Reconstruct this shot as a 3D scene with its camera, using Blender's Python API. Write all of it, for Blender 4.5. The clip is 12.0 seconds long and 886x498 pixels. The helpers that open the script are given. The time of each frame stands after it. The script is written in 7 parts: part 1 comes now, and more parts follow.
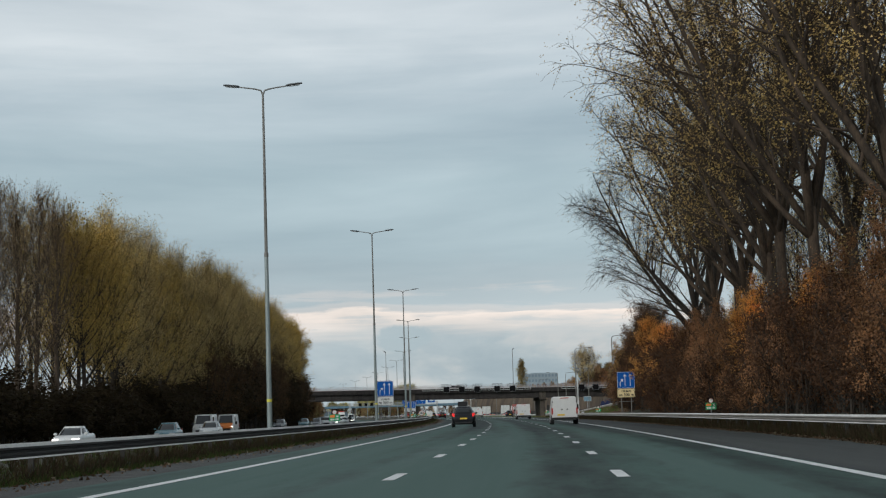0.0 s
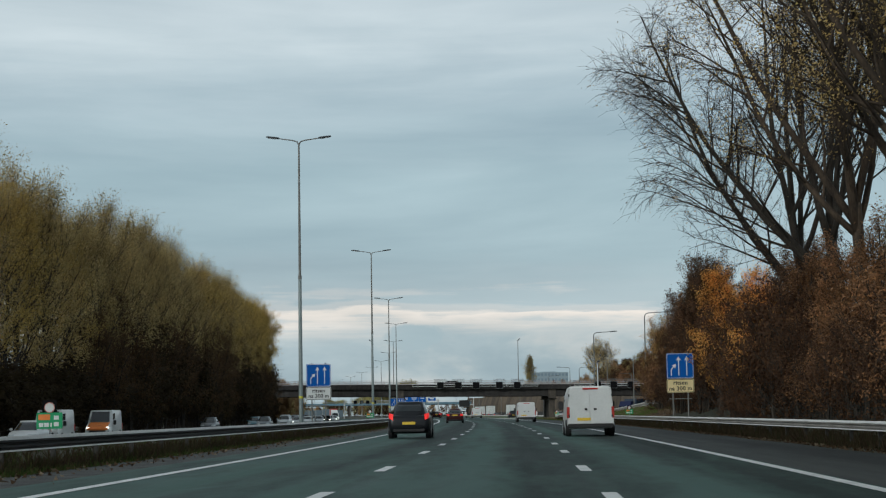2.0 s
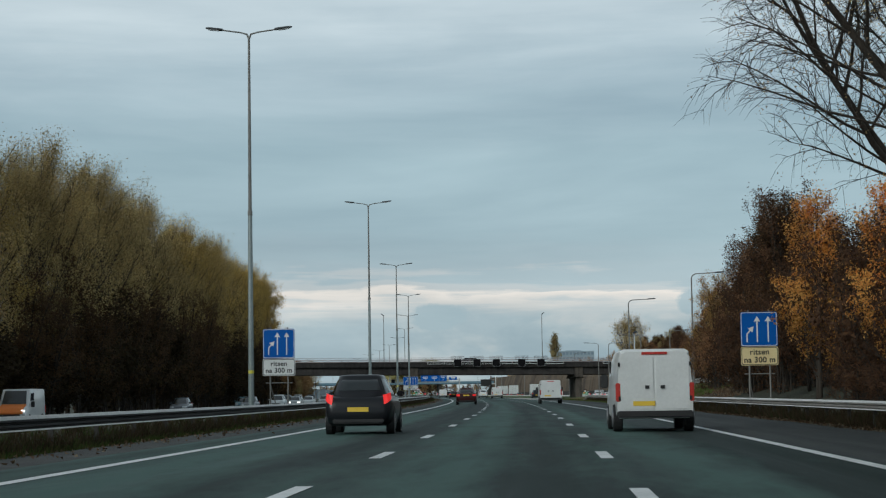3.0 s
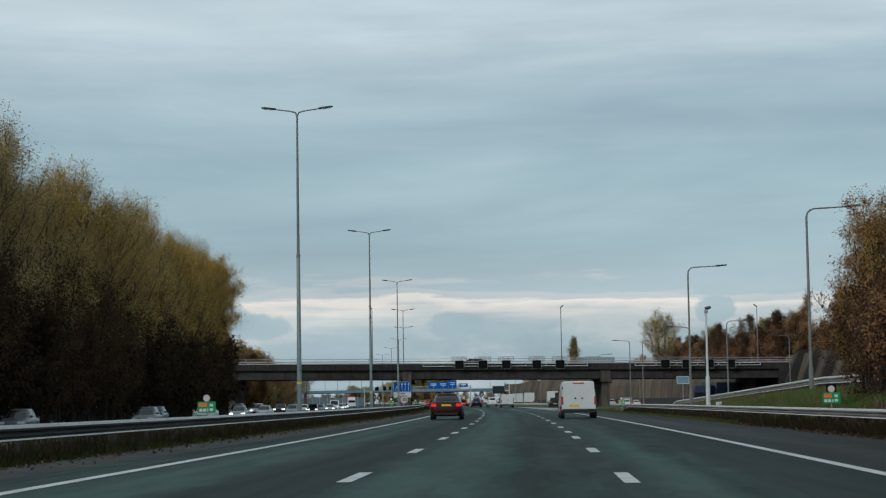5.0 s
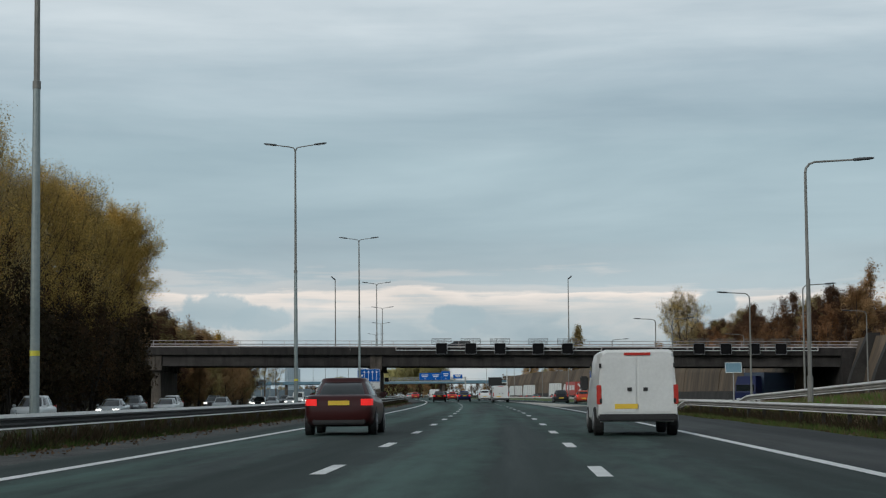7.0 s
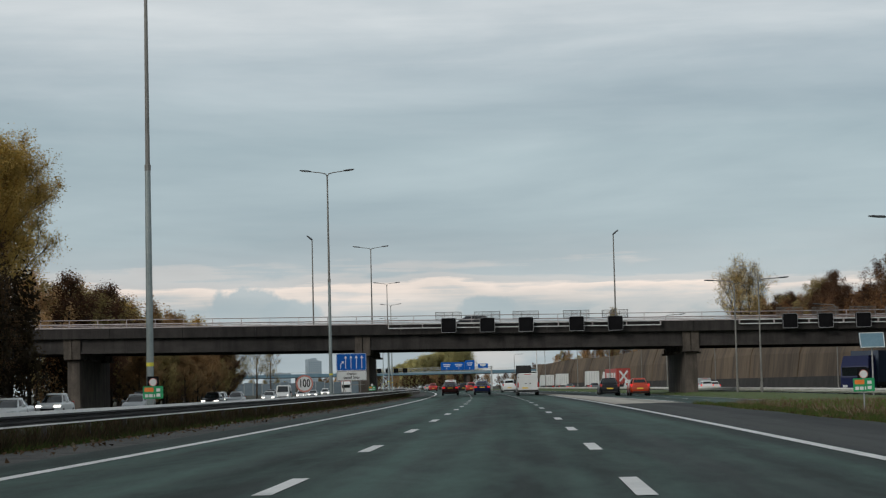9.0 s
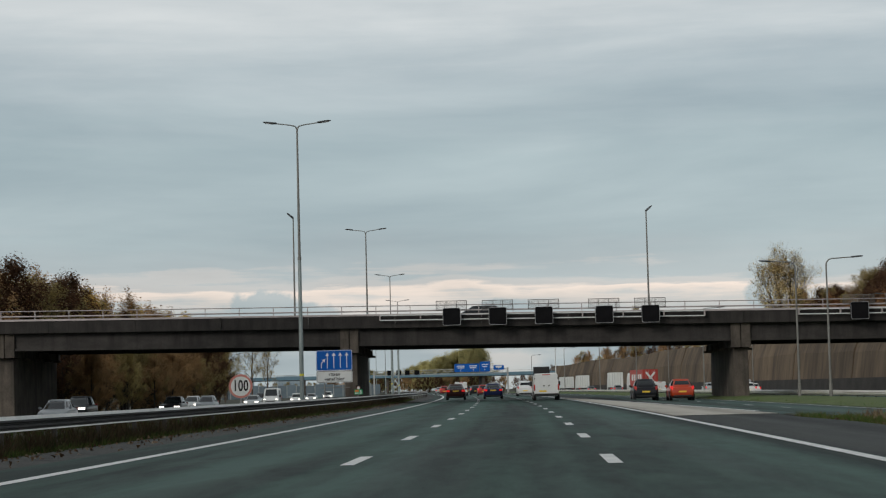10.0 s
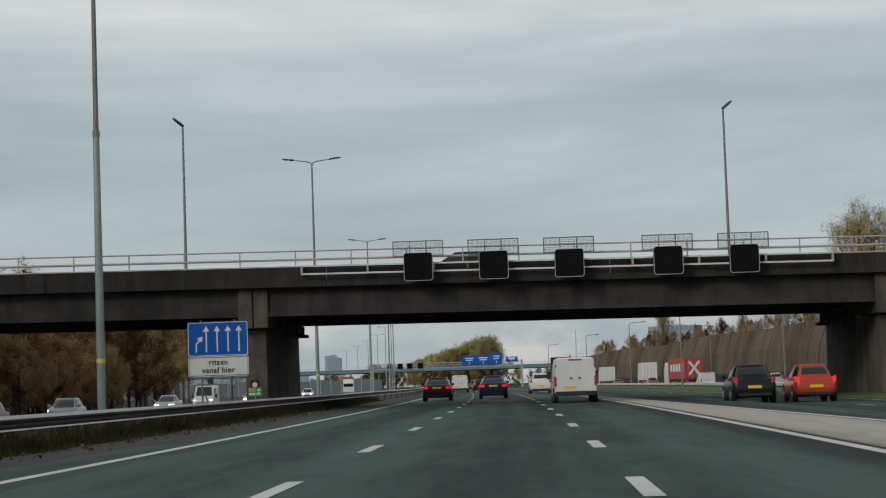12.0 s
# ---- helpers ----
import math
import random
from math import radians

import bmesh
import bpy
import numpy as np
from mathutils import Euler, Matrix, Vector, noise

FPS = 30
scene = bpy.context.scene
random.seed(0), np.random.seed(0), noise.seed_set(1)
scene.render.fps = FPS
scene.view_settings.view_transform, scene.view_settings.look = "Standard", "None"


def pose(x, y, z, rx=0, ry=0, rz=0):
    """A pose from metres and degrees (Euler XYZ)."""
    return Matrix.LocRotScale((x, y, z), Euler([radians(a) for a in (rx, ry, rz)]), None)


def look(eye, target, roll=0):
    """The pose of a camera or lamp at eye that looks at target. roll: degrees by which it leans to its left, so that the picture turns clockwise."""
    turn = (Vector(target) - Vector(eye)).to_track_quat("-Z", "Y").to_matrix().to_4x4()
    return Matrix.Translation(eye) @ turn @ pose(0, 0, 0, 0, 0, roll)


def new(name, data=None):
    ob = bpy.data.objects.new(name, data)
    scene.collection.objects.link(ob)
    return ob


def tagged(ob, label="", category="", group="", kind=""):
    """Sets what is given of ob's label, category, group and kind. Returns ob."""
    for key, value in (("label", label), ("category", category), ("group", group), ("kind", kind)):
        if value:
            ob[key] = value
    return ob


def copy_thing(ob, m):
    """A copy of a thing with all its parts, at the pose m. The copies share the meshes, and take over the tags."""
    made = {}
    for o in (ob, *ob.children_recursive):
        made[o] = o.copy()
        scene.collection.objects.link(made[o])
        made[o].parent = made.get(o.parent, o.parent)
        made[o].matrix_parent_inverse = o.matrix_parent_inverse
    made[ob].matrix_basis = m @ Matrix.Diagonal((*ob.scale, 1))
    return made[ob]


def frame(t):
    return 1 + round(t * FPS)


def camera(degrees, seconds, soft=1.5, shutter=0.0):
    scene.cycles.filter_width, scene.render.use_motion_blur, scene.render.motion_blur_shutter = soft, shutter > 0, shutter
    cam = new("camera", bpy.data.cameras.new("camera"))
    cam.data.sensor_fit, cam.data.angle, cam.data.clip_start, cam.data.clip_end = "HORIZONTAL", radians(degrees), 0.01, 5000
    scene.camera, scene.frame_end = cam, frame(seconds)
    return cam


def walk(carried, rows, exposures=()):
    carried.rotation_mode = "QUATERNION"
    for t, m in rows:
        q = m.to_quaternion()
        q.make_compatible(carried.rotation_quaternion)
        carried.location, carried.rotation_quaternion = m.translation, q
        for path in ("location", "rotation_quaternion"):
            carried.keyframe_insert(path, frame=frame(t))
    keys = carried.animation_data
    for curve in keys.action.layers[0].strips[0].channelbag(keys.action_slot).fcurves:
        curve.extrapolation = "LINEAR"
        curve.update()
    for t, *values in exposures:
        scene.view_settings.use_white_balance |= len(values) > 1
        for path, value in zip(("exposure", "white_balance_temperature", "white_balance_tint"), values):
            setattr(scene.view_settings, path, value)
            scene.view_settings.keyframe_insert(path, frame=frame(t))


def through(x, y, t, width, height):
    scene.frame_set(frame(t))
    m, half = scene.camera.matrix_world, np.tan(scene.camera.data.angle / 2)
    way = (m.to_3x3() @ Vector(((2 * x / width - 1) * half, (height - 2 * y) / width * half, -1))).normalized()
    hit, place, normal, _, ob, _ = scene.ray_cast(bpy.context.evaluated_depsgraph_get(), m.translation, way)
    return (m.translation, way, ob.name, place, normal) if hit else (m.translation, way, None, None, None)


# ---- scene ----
cam = camera(26.264, 12.0, soft=1.2)
walk(cam, [
    (0.0, look((-0.360, 0.000, 0.976), (-5.674, 99.483, 9.633), -1.682)),
    (0.5, look((-0.233, 14.876, 0.976), (-5.452, 114.423, 8.921), -0.943)),
    (1.0, look((-0.237, 30.035, 0.976), (-5.295, 129.597, 8.831), -0.367)),
    (1.5, look((-0.416, 45.297, 0.976), (-5.983, 144.772, 9.564), -0.323)),
    (2.0, look((-0.530, 60.312, 0.976), (-6.457, 159.762, 9.609), -0.868)),
    (2.5, look((-0.705, 75.032, 0.976), (-7.505, 174.468, 9.113), -0.838)),
    (4.5, look((-2.120, 133.756, 0.976), (-9.956, 233.196, 8.059), -0.918)),
    (5.0, look((-2.548, 148.276, 0.976), (-10.695, 247.620, 9.003), -0.853)),
    (5.5, look((-3.003, 162.384, 0.976), (-10.514, 261.771, 9.086), -0.299)),
    (6.0, look((-3.506, 176.618, 0.976), (-10.758, 276.123, 7.770), -0.860)),
    (6.5, look((-4.003, 191.068, 0.976), (-11.764, 290.468, 8.683), -0.573)),
    (8.5, look((-6.467, 247.554, 0.976), (-15.930, 346.835, 8.308), -0.983)),
    (9.0, look((-7.167, 261.024, 0.976), (-16.912, 360.286, 8.191), -1.347)),
    (9.5, look((-7.901, 274.857, 0.976), (-19.317, 374.039, 6.695), -1.561)),
    (10.0, look((-8.714, 288.732, 0.976), (-19.385, 387.887, 8.351), -1.417)),
    (10.5, look((-9.587, 302.737, 0.976), (-20.361, 401.931, 7.653), -1.546)),
    (11.0, look((-10.496, 316.815, 0.976), (-22.191, 415.852, 8.388), -2.070)),
    (11.5, look((-11.402, 330.890, 0.976), (-22.427, 430.041, 7.877), -1.981)),
    (12.0, look((-12.317, 344.781, 0.976), (-23.798, 443.864, 8.099), -1.968)),
], exposures=[(0.0, 0.08, 6350, 8), (1.5, 0.04, 6200, 5), (2.5, -0.03, 6060, 2), (4.5, -0.06, 5950, 2), (5.5, -0.02, 6080, 2), (6.0, 0.02, 6240, 4), (6.5, 0.0, 6200, 5), (8.5, 0.0, 6450, 9), (12.0, 0.0, 6750, 9)])

# A motorway that bends gently to the left: s runs along it, d across it (right is positive).
RADIUS = 4926.0


def W(s, d, z=0.0):
    a = s / RADIUS
    return Vector((-RADIUS + (RADIUS + d) * math.cos(a), (RADIUS + d) * math.sin(a), z))


def at(s, d, z=0.0, turn=0.0):
    """The pose of a thing on the road, facing along it."""
    p = W(s, d, z)
    return pose(p.x, p.y, p.z, 0, 0, math.degrees(s / RADIUS) + turn)


def smooth(x, a, b):
    t = min(1.0, max(0.0, (x - a) / (b - a)))
    return t * t * (3 - 2 * t)


def lie(s, d):
    """The height of the ground."""
    z = -0.07
    if d > 8.3:
        rise = 1.3 if s < 245 else max(0.0, 1.4 * (330 - s) / 90)
        z += smooth(d, 8.3, 14.5) * min(1.3, rise)
        z -= 0.022 * min(60.0, d - 4) * smooth(s, 320, 360)
        back = 5.2 * (1 - smooth(s, 432, 442))
        z += 6.6 * smooth(d, 40.2 + back, 43 + back) * smooth(s, 335, 362) * (1 - smooth(s, 880, 950))
    z += 0.34 * smooth(-d, 9.5, 11.2)      # the central verge is banked up
    z -= 0.84 * smooth(-d, 12.6, 15.2)   # the other carriageway lies lower
    return z


# ---- sky and light ----
world = bpy.data.worlds.new("world")
scene.world = world
world.use_nodes = True
nt = world.node_tree
nt.nodes.clear()


def N(tree, kind, **kw):
    n = tree.nodes.new(kind)
    for key, value in kw.items():
        if key == "op":
            n.operation = value
        elif key == "blend":
            n.data_type, n.blend_type = "RGBA", value
        else:
            n.inputs[key].default_value = value
    return n


def ramp(tree, fac, stops, mode="LINEAR"):
    r = tree.nodes.new("ShaderNodeValToRGB")
    r.color_ramp.interpolation = mode
    while len(r.color_ramp.elements) > 1:
        r.color_ramp.elements.remove(r.color_ramp.elements[-1])
    for i, (p, c) in enumerate(stops):
        e = r.color_ramp.elements[0] if i == 0 else r.color_ramp.elements.new(p)
        e.position, e.color = p, (*c, 1) if len(c) == 3 else c
    tree.links.new(fac, r.inputs[0])
    return r.outputs[0]


def math_node(tree, op, a, b=None, c=None, clamp=False):
    n = tree.nodes.new("ShaderNodeMath")
    n.operation, n.use_clamp = op, clamp
    for i, v in enumerate((a, b, c)):
        if v is None:
            continue
        if isinstance(v, (int, float)):
            n.inputs[i].default_value = v
        else:
            tree.links.new(v, n.inputs[i])
    return n.outputs[0]


def mix_col(tree, fac, a, b, blend="MIX"):
    n = tree.nodes.new("ShaderNodeMix")
    n.data_type, n.blend_type = "RGBA", blend
    for i, v in ((0, fac), (6, a), (7, b)):
        if isinstance(v, (int, float)):
            n.inputs[i].default_value = v
        elif isinstance(v, tuple):
            n.inputs[i].default_value = (*v, 1) if len(v) == 3 else v
        else:
            tree.links.new(v, n.inputs[i])
    return n.outputs[2]


def noise_node(tree, vec, scale, detail=4.0, rough=0.55, dist=0.0):
    n = tree.nodes.new("ShaderNodeTexNoise")
    n.inputs["Scale"].default_value, n.inputs["Detail"].default_value = scale, detail
    n.inputs["Roughness"].default_value, n.inputs["Distortion"].default_value = rough, dist
    if vec is not None:
        tree.links.new(vec, n.inputs["Vector"])
    return n.outputs["Fac"]


SUN_ELEV, SUN_ROT = radians(26), radians(212)
sky = nt.nodes.new("ShaderNodeTexSky")
sky.sky_type, sky.sun_disc = "NISHITA", False
sky.sun_elevation, sky.sun_rotation = SUN_ELEV, SUN_ROT
coord = nt.nodes.new("ShaderNodeTexCoord")
sep = nt.nodes.new("ShaderNodeSeparateXYZ")
nt.links.new(coord.outputs["Generated"], sep.inputs[0])
mapping = nt.nodes.new("ShaderNodeMapping")
mapping.inputs["Scale"].default_value = (4.0, 4.0, 24.0)
nt.links.new(coord.outputs["Generated"], mapping.inputs[0])
streaks = noise_node(nt, mapping.outputs[0], 1.0, 6.0, 0.53, 0.25)
mapping2 = nt.nodes.new("ShaderNodeMapping")
mapping2.inputs["Scale"].default_value = (15.0, 15.0, 40.0)
mapping2.inputs["Location"].default_value = (3.1, 1.7, 0.4)
nt.links.new(coord.outputs["Generated"], mapping2.inputs[0])
puffs = noise_node(nt, mapping2.outputs[0], 1.0, 7.0, 0.55, 0.25)
# The height over the horizon, ruffled by the clouds, picks the cloud layer.
h = math_node(nt, "ADD", sep.outputs["Z"], math_node(nt, "MULTIPLY", math_node(nt, "SUBTRACT", puffs, 0.5), 0.026))
h = math_node(nt, "ADD", h, math_node(nt, "MULTIPLY", math_node(nt, "SUBTRACT", streaks, 0.5), 0.030))
mapping3 = nt.nodes.new("ShaderNodeMapping")
mapping3.inputs["Scale"].default_value = (7.0, 7.0, 130.0)
nt.links.new(coord.outputs["Generated"], mapping3.inputs[0])
threads = noise_node(nt, mapping3.outputs[0], 1.0, 6.0, 0.6, 0.4)
h = math_node(nt, "ADD", h, math_node(nt, "MULTIPLY", math_node(nt, "SUBTRACT", threads, 0.5), 0.030))
layers = ramp(nt, math_node(nt, "MULTIPLY", h, 1.0, clamp=True), [
    (0.00, (0.47, 0.53, 0.55)), (0.019, (0.42, 0.50, 0.55)), (0.041, (0.45, 0.51, 0.55)), (0.0470, (0.80, 0.70, 0.645)),
    (0.0515, (0.90, 0.775, 0.705)), (0.0545, (0.52, 0.53, 0.545)), (0.0565, (0.72, 0.65, 0.62)), (0.060, (0.43, 0.49, 0.53)), (0.085, (0.39, 0.475, 0.52)), (0.125, (0.40, 0.49, 0.53)),
    (0.165, (0.46, 0.53, 0.57)), (0.20, (0.60, 0.645, 0.67)), (0.28, (0.54, 0.58, 0.61)), (0.45, (0.40, 0.43, 0.455)), (1.0, (0.33, 0.36, 0.38))])
veil = ramp(nt, streaks, [(0.30, (0.80, 0.83, 0.855)), (0.50, (1, 1, 1)), (0.70, (1.20, 1.17, 1.15))])
heaps = ramp(nt, puffs, [(0.36, (0.62, 0.60, 0.595)), (0.44, (0.48, 0.52, 0.545)), (0.50, (0.395, 0.46, 0.505)), (0.60, (0.335, 0.41, 0.465))])
low = ramp(nt, sep.outputs["Z"], [(0.0, (0.15, 0.15, 0.15)), (0.018, (0.75, 0.75, 0.75)), (0.040, (0.75, 0.75, 0.75)), (0.052, (0, 0, 0))])
layers = mix_col(nt, low, layers, heaps)
ruffle = math_node(nt, "MULTIPLY", math_node(nt, "SUBTRACT", noise_node(nt, coord.outputs["Generated"], 95.0, 5.0, 0.6), 0.5), 1.9)
for cx, cz, rx, rz in ((-0.200, 0.0445, 0.024, 0.0105), (-0.178, 0.0405, 0.020, 0.0075), (0.060, 0.0460, 0.013, 0.0085), (-0.075, 0.0400, 0.016, 0.0080)):
    dx = math_node(nt, "DIVIDE", math_node(nt, "SUBTRACT", sep.outputs["X"], cx), rx)
    dz = math_node(nt, "DIVIDE", math_node(nt, "SUBTRACT", sep.outputs["Z"], cz), rz)
    inside = math_node(nt, "SUBTRACT", 1.0, math_node(nt, "ADD", math_node(nt, "MULTIPLY", dx, dx), math_node(nt, "MULTIPLY", dz, dz)))
    inside = math_node(nt, "MULTIPLY", math_node(nt, "ADD", inside, ruffle), math_node(nt, "GREATER_THAN", sep.outputs["Y"], 0.0))
    heap = ramp(nt, inside, [(0.05, (0, 0, 0)), (0.45, (0.85, 0.85, 0.85))])
    layers = mix_col(nt, heap, layers, (0.385, 0.465, 0.515))
clouds = mix_col(nt, 1.0, layers, veil, "MULTIPLY")
blue = mix_col(nt, 1.0, sky.outputs[0], (0.10, 0.10, 0.10), "MULTIPLY")
cover = mix_col(nt, 0.9, blue, clouds)
back = nt.nodes.new("ShaderNodeBackground")
nt.links.new(cover, back.inputs[0])
back.inputs[1].default_value = 1.0
out = nt.nodes.new("ShaderNodeOutputWorld")
nt.links.new(back.outputs[0], out.inputs[0])

sun = bpy.data.lights.new("sun", "SUN")
sun.energy, sun.angle, sun.color = 1.2, radians(18), (1.0, 0.96, 0.90)
sun_ob = new("sun", sun)
sun_dir = Vector((math.sin(SUN_ROT) * math.cos(SUN_ELEV), math.cos(SUN_ROT) * math.cos(SUN_ELEV), math.sin(SUN_ELEV)))
sun_ob.matrix_world = look(sun_dir * 200, (0, 0, 0))


# ---- materials ----
def material(name, a, b=None, scale=2.0, fine=30.0, rough=0.7, metal=0.0, bump=0.0, stretch=(1, 1, 1), vary=0.0, emit=0.0, grime=0.0, spec=0.5):
    m = bpy.data.materials.new(name)
    m.use_nodes = True
    t = m.node_tree
    p = t.nodes["Principled BSDF"]
    p.inputs["Roughness"].default_value, p.inputs["Metallic"].default_value = rough, metal
    p.inputs["Specular IOR Level"].default_value = spec
    b = b or a
    tc = t.nodes.new("ShaderNodeTexCoord")
    mp = t.nodes.new("ShaderNodeMapping")
    mp.inputs["Scale"].default_value = stretch
    t.links.new(tc.outputs["Object"], mp.inputs[0])
    big = noise_node(t, mp.outputs[0], scale, 5.0, 0.6)
    small = noise_node(t, mp.outputs[0], fine, 3.0, 0.6)
    f = math_node(t, "ADD", math_node(t, "MULTIPLY", big, 0.65), math_node(t, "MULTIPLY", small, 0.35))
    col = ramp(t, f, [(0.36, a), (0.64, b)])
    if vary:
        info = t.nodes.new("ShaderNodeObjectInfo")
        hsv = t.nodes.new("ShaderNodeHueSaturation")
        t.links.new(math_node(t, "ADD", math_node(t, "MULTIPLY", info.outputs["Random"], vary), 1 - vary / 2), hsv.inputs["Value"])
        t.links.new(col, hsv.inputs["Color"])
        col = hsv.outputs[0]
    if grime:
        streak = t.nodes.new("ShaderNodeMapping")
        streak.inputs["Scale"].default_value = (0.9, 0.9, 0.12)
        t.links.new(tc.outputs["Object"], streak.inputs[0])
        g = noise_node(t, streak.outputs[0], 1.4, 6.0, 0.62, 0.3)
        col = mix_col(t, ramp(t, g, [(0.45, (0, 0, 0)), (0.68, (grime, grime, grime))]), col, tuple(x * 0.35 for x in a))
    t.links.new(col, p.inputs["Base Color"])
    if bump:
        bp = t.nodes.new("ShaderNodeBump")
        bp.inputs["Strength"].default_value, bp.inputs["Distance"].default_value = bump, 0.02
        t.links.new(small, bp.inputs["Height"])
        t.links.new(bp.outputs[0], p.inputs["Normal"])
    if emit:
        p.inputs["Emission Color"].default_value, p.inputs["Emission Strength"].default_value = (*a, 1), emit
    return m


def leaf_material(name, colours, rough=0.7, through=0.42):
    """Leaves: every leaf takes its own shade out of a few, and each plant is a little lighter or darker."""
    m = bpy.data.materials.new(name)
    m.use_nodes = True
    t = m.node_tree
    p = t.nodes["Principled BSDF"]
    p.inputs["Roughness"].default_value = rough
    p.inputs["Specular IOR Level"].default_value = 0.05
    geo = t.nodes.new("ShaderNodeNewGeometry")
    n = len(colours)
    col = ramp(t, geo.outputs["Random Per Island"], [((i + 0.0) / n, c) for i, c in enumerate(colours)], "CONSTANT")
    tc = t.nodes.new("ShaderNodeTexCoord")
    clump = noise_node(t, tc.outputs["Object"], 0.45, 3.0)
    info = t.nodes.new("ShaderNodeObjectInfo")
    hsv = t.nodes.new("ShaderNodeHueSaturation")
    val = math_node(t, "MULTIPLY", math_node(t, "ADD", math_node(t, "MULTIPLY", clump, 1.1), 0.45), math_node(t, "ADD", math_node(t, "MULTIPLY", info.outputs["Random"], 0.5), 0.75))
    t.links.new(val, hsv.inputs["Value"])
    t.links.new(col, hsv.inputs["Color"])
    t.links.new(hsv.outputs[0], p.inputs["Base Color"])
    tr = t.nodes.new("ShaderNodeBsdfTranslucent")
    t.links.new(hsv.outputs[0], tr.inputs[0])
    mx = t.nodes.new("ShaderNodeMixShader")
    mx.inputs[0].default_value = through
    t.links.new(p.outputs[0], mx.inputs[1])
    t.links.new(tr.outputs[0], mx.inputs[2])
    t.links.new(mx.outputs[0], t.nodes["Material Output"].inputs[0])
    return m


def asphalt_material(name, dark, light, rough=0.75, green=1.0):
    """Worn asphalt: stone grain, wheel tracks along each lane and long patches of wear and damp."""
    m = bpy.data.materials.new(name)
    m.use_nodes = True
    t = m.node_tree
    p = t.nodes["Principled BSDF"]
    p.inputs["Specular IOR Level"].default_value = 0.24
    across = t.nodes.new("ShaderNodeAttribute")
    across.attribute_name = "across"
    along = t.nodes.new("ShaderNodeAttribute")
    along.attribute_name = "along"
    comb = t.nodes.new("ShaderNodeCombineXYZ")
    t.links.new(across.outputs["Fac"], comb.inputs[0])
    t.links.new(math_node(t, "MULTIPLY", along.outputs["Fac"], 0.028), comb.inputs[1])
    patches = noise_node(t, comb.outputs[0], 0.8, 5.0, 0.62, 0.4)
    tc = t.nodes.new("ShaderNodeTexCoord")
    grain = noise_node(t, tc.outputs["Object"], 28.0, 3.0, 0.7)
    short = t.nodes.new("ShaderNodeCombineXYZ")
    t.links.new(across.outputs["Fac"], short.inputs[0])
    t.links.new(math_node(t, "MULTIPLY", along.outputs["Fac"], 0.16), short.inputs[1])
    spots = noise_node(t, short.outputs[0], 1.1, 6.0, 0.62, 0.6)
    # Each lane of 3.5 m is paler along one side, where the wheels run.
    wave = math_node(t, "COSINE", math_node(t, "MULTIPLY", math_node(t, "ADD", across.outputs["Fac"], -1.75), 2 * math.pi / 3.5))
    lanes = t.nodes.new("ShaderNodeCombineXYZ")
    t.links.new(across.outputs["Fac"], lanes.inputs[0])
    t.links.new(math_node(t, "MULTIPLY", along.outputs["Fac"], 0.006), lanes.inputs[1])
    bands = noise_node(t, lanes.outputs[0], 0.75, 2.0, 0.5, 0.2)
    wide = noise_node(t, comb.outputs[0], 0.27, 3.0, 0.6, 0.8)
    blots = noise_node(t, short.outputs[0], 5.0, 4.0, 0.65)
    # Tone changes along the road: pale at first, darker midway, then in between.
    tone_along = ramp(t, math_node(t, "MULTIPLY", along.outputs["Fac"], 0.002, clamp=True), [(0.0, (0.92,) * 3), (0.13, (0.86,) * 3), (0.21, (0.44,) * 3), (0.34, (0.29,) * 3), (0.50, (0.27,) * 3), (0.64, (0.54,) * 3), (1.0, (0.52,) * 3)])
    f = math_node(t, "MULTIPLY", tone_along, 1.0)
    for layer, weight in ((wide, 2.0), (bands, 2.4), (patches, 1.5), (spots, 1.5), (blots, 0.7), (grain, 0.8)):
        f = math_node(t, "ADD", f, math_node(t, "MULTIPLY", math_node(t, "SUBTRACT", layer, 0.5), weight))
    f = math_node(t, "ADD", f, math_node(t, "MULTIPLY", wave, 0.30))
    col = ramp(t, f, [(0.0, dark), (1.0, light)])
    t.links.new(col, p.inputs["Base Color"])
    t.links.new(math_node(t, "ADD", math_node(t, "MULTIPLY", patches, 0.5), rough - 0.25), p.inputs["Roughness"])
    bp = t.nodes.new("ShaderNodeBump")
    bp.inputs["Strength"].default_value, bp.inputs["Distance"].default_value = 0.35, 0.01
    t.links.new(grain, bp.inputs["Height"])
    t.links.new(bp.outputs[0], p.inputs["Normal"])
    return m


M = {}
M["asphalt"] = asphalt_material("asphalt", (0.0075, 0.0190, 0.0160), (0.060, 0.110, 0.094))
M["shoulder"] = asphalt_material("shoulder_asphalt", (0.014, 0.0165, 0.0165), (0.050, 0.055, 0.053))
M["gore"] = asphalt_material("pale_gore_surface", (0.28, 0.26, 0.22), (0.48, 0.45, 0.395))
M["soil"] = material("verge_soil", (0.018, 0.022, 0.011), (0.052, 0.050, 0.028), 0.35, 9.0, 0.95, bump=0.8)
M["turf"] = material("green_turf", (0.05, 0.085, 0.02), (0.12, 0.155, 0.045), 0.6, 14.0, 0.95, bump=0.8)
M["gravel"] = material("verge_gravel", (0.026, 0.027, 0.027), (0.088, 0.086, 0.081), 1.2, 22.0, 0.95, bump=1.0)
M["paint"] = material("road_paint", (0.55, 0.56, 0.55), (0.80, 0.80, 0.79), 0.9, 18.0, 0.6)
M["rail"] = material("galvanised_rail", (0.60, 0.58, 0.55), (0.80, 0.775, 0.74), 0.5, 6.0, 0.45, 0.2)
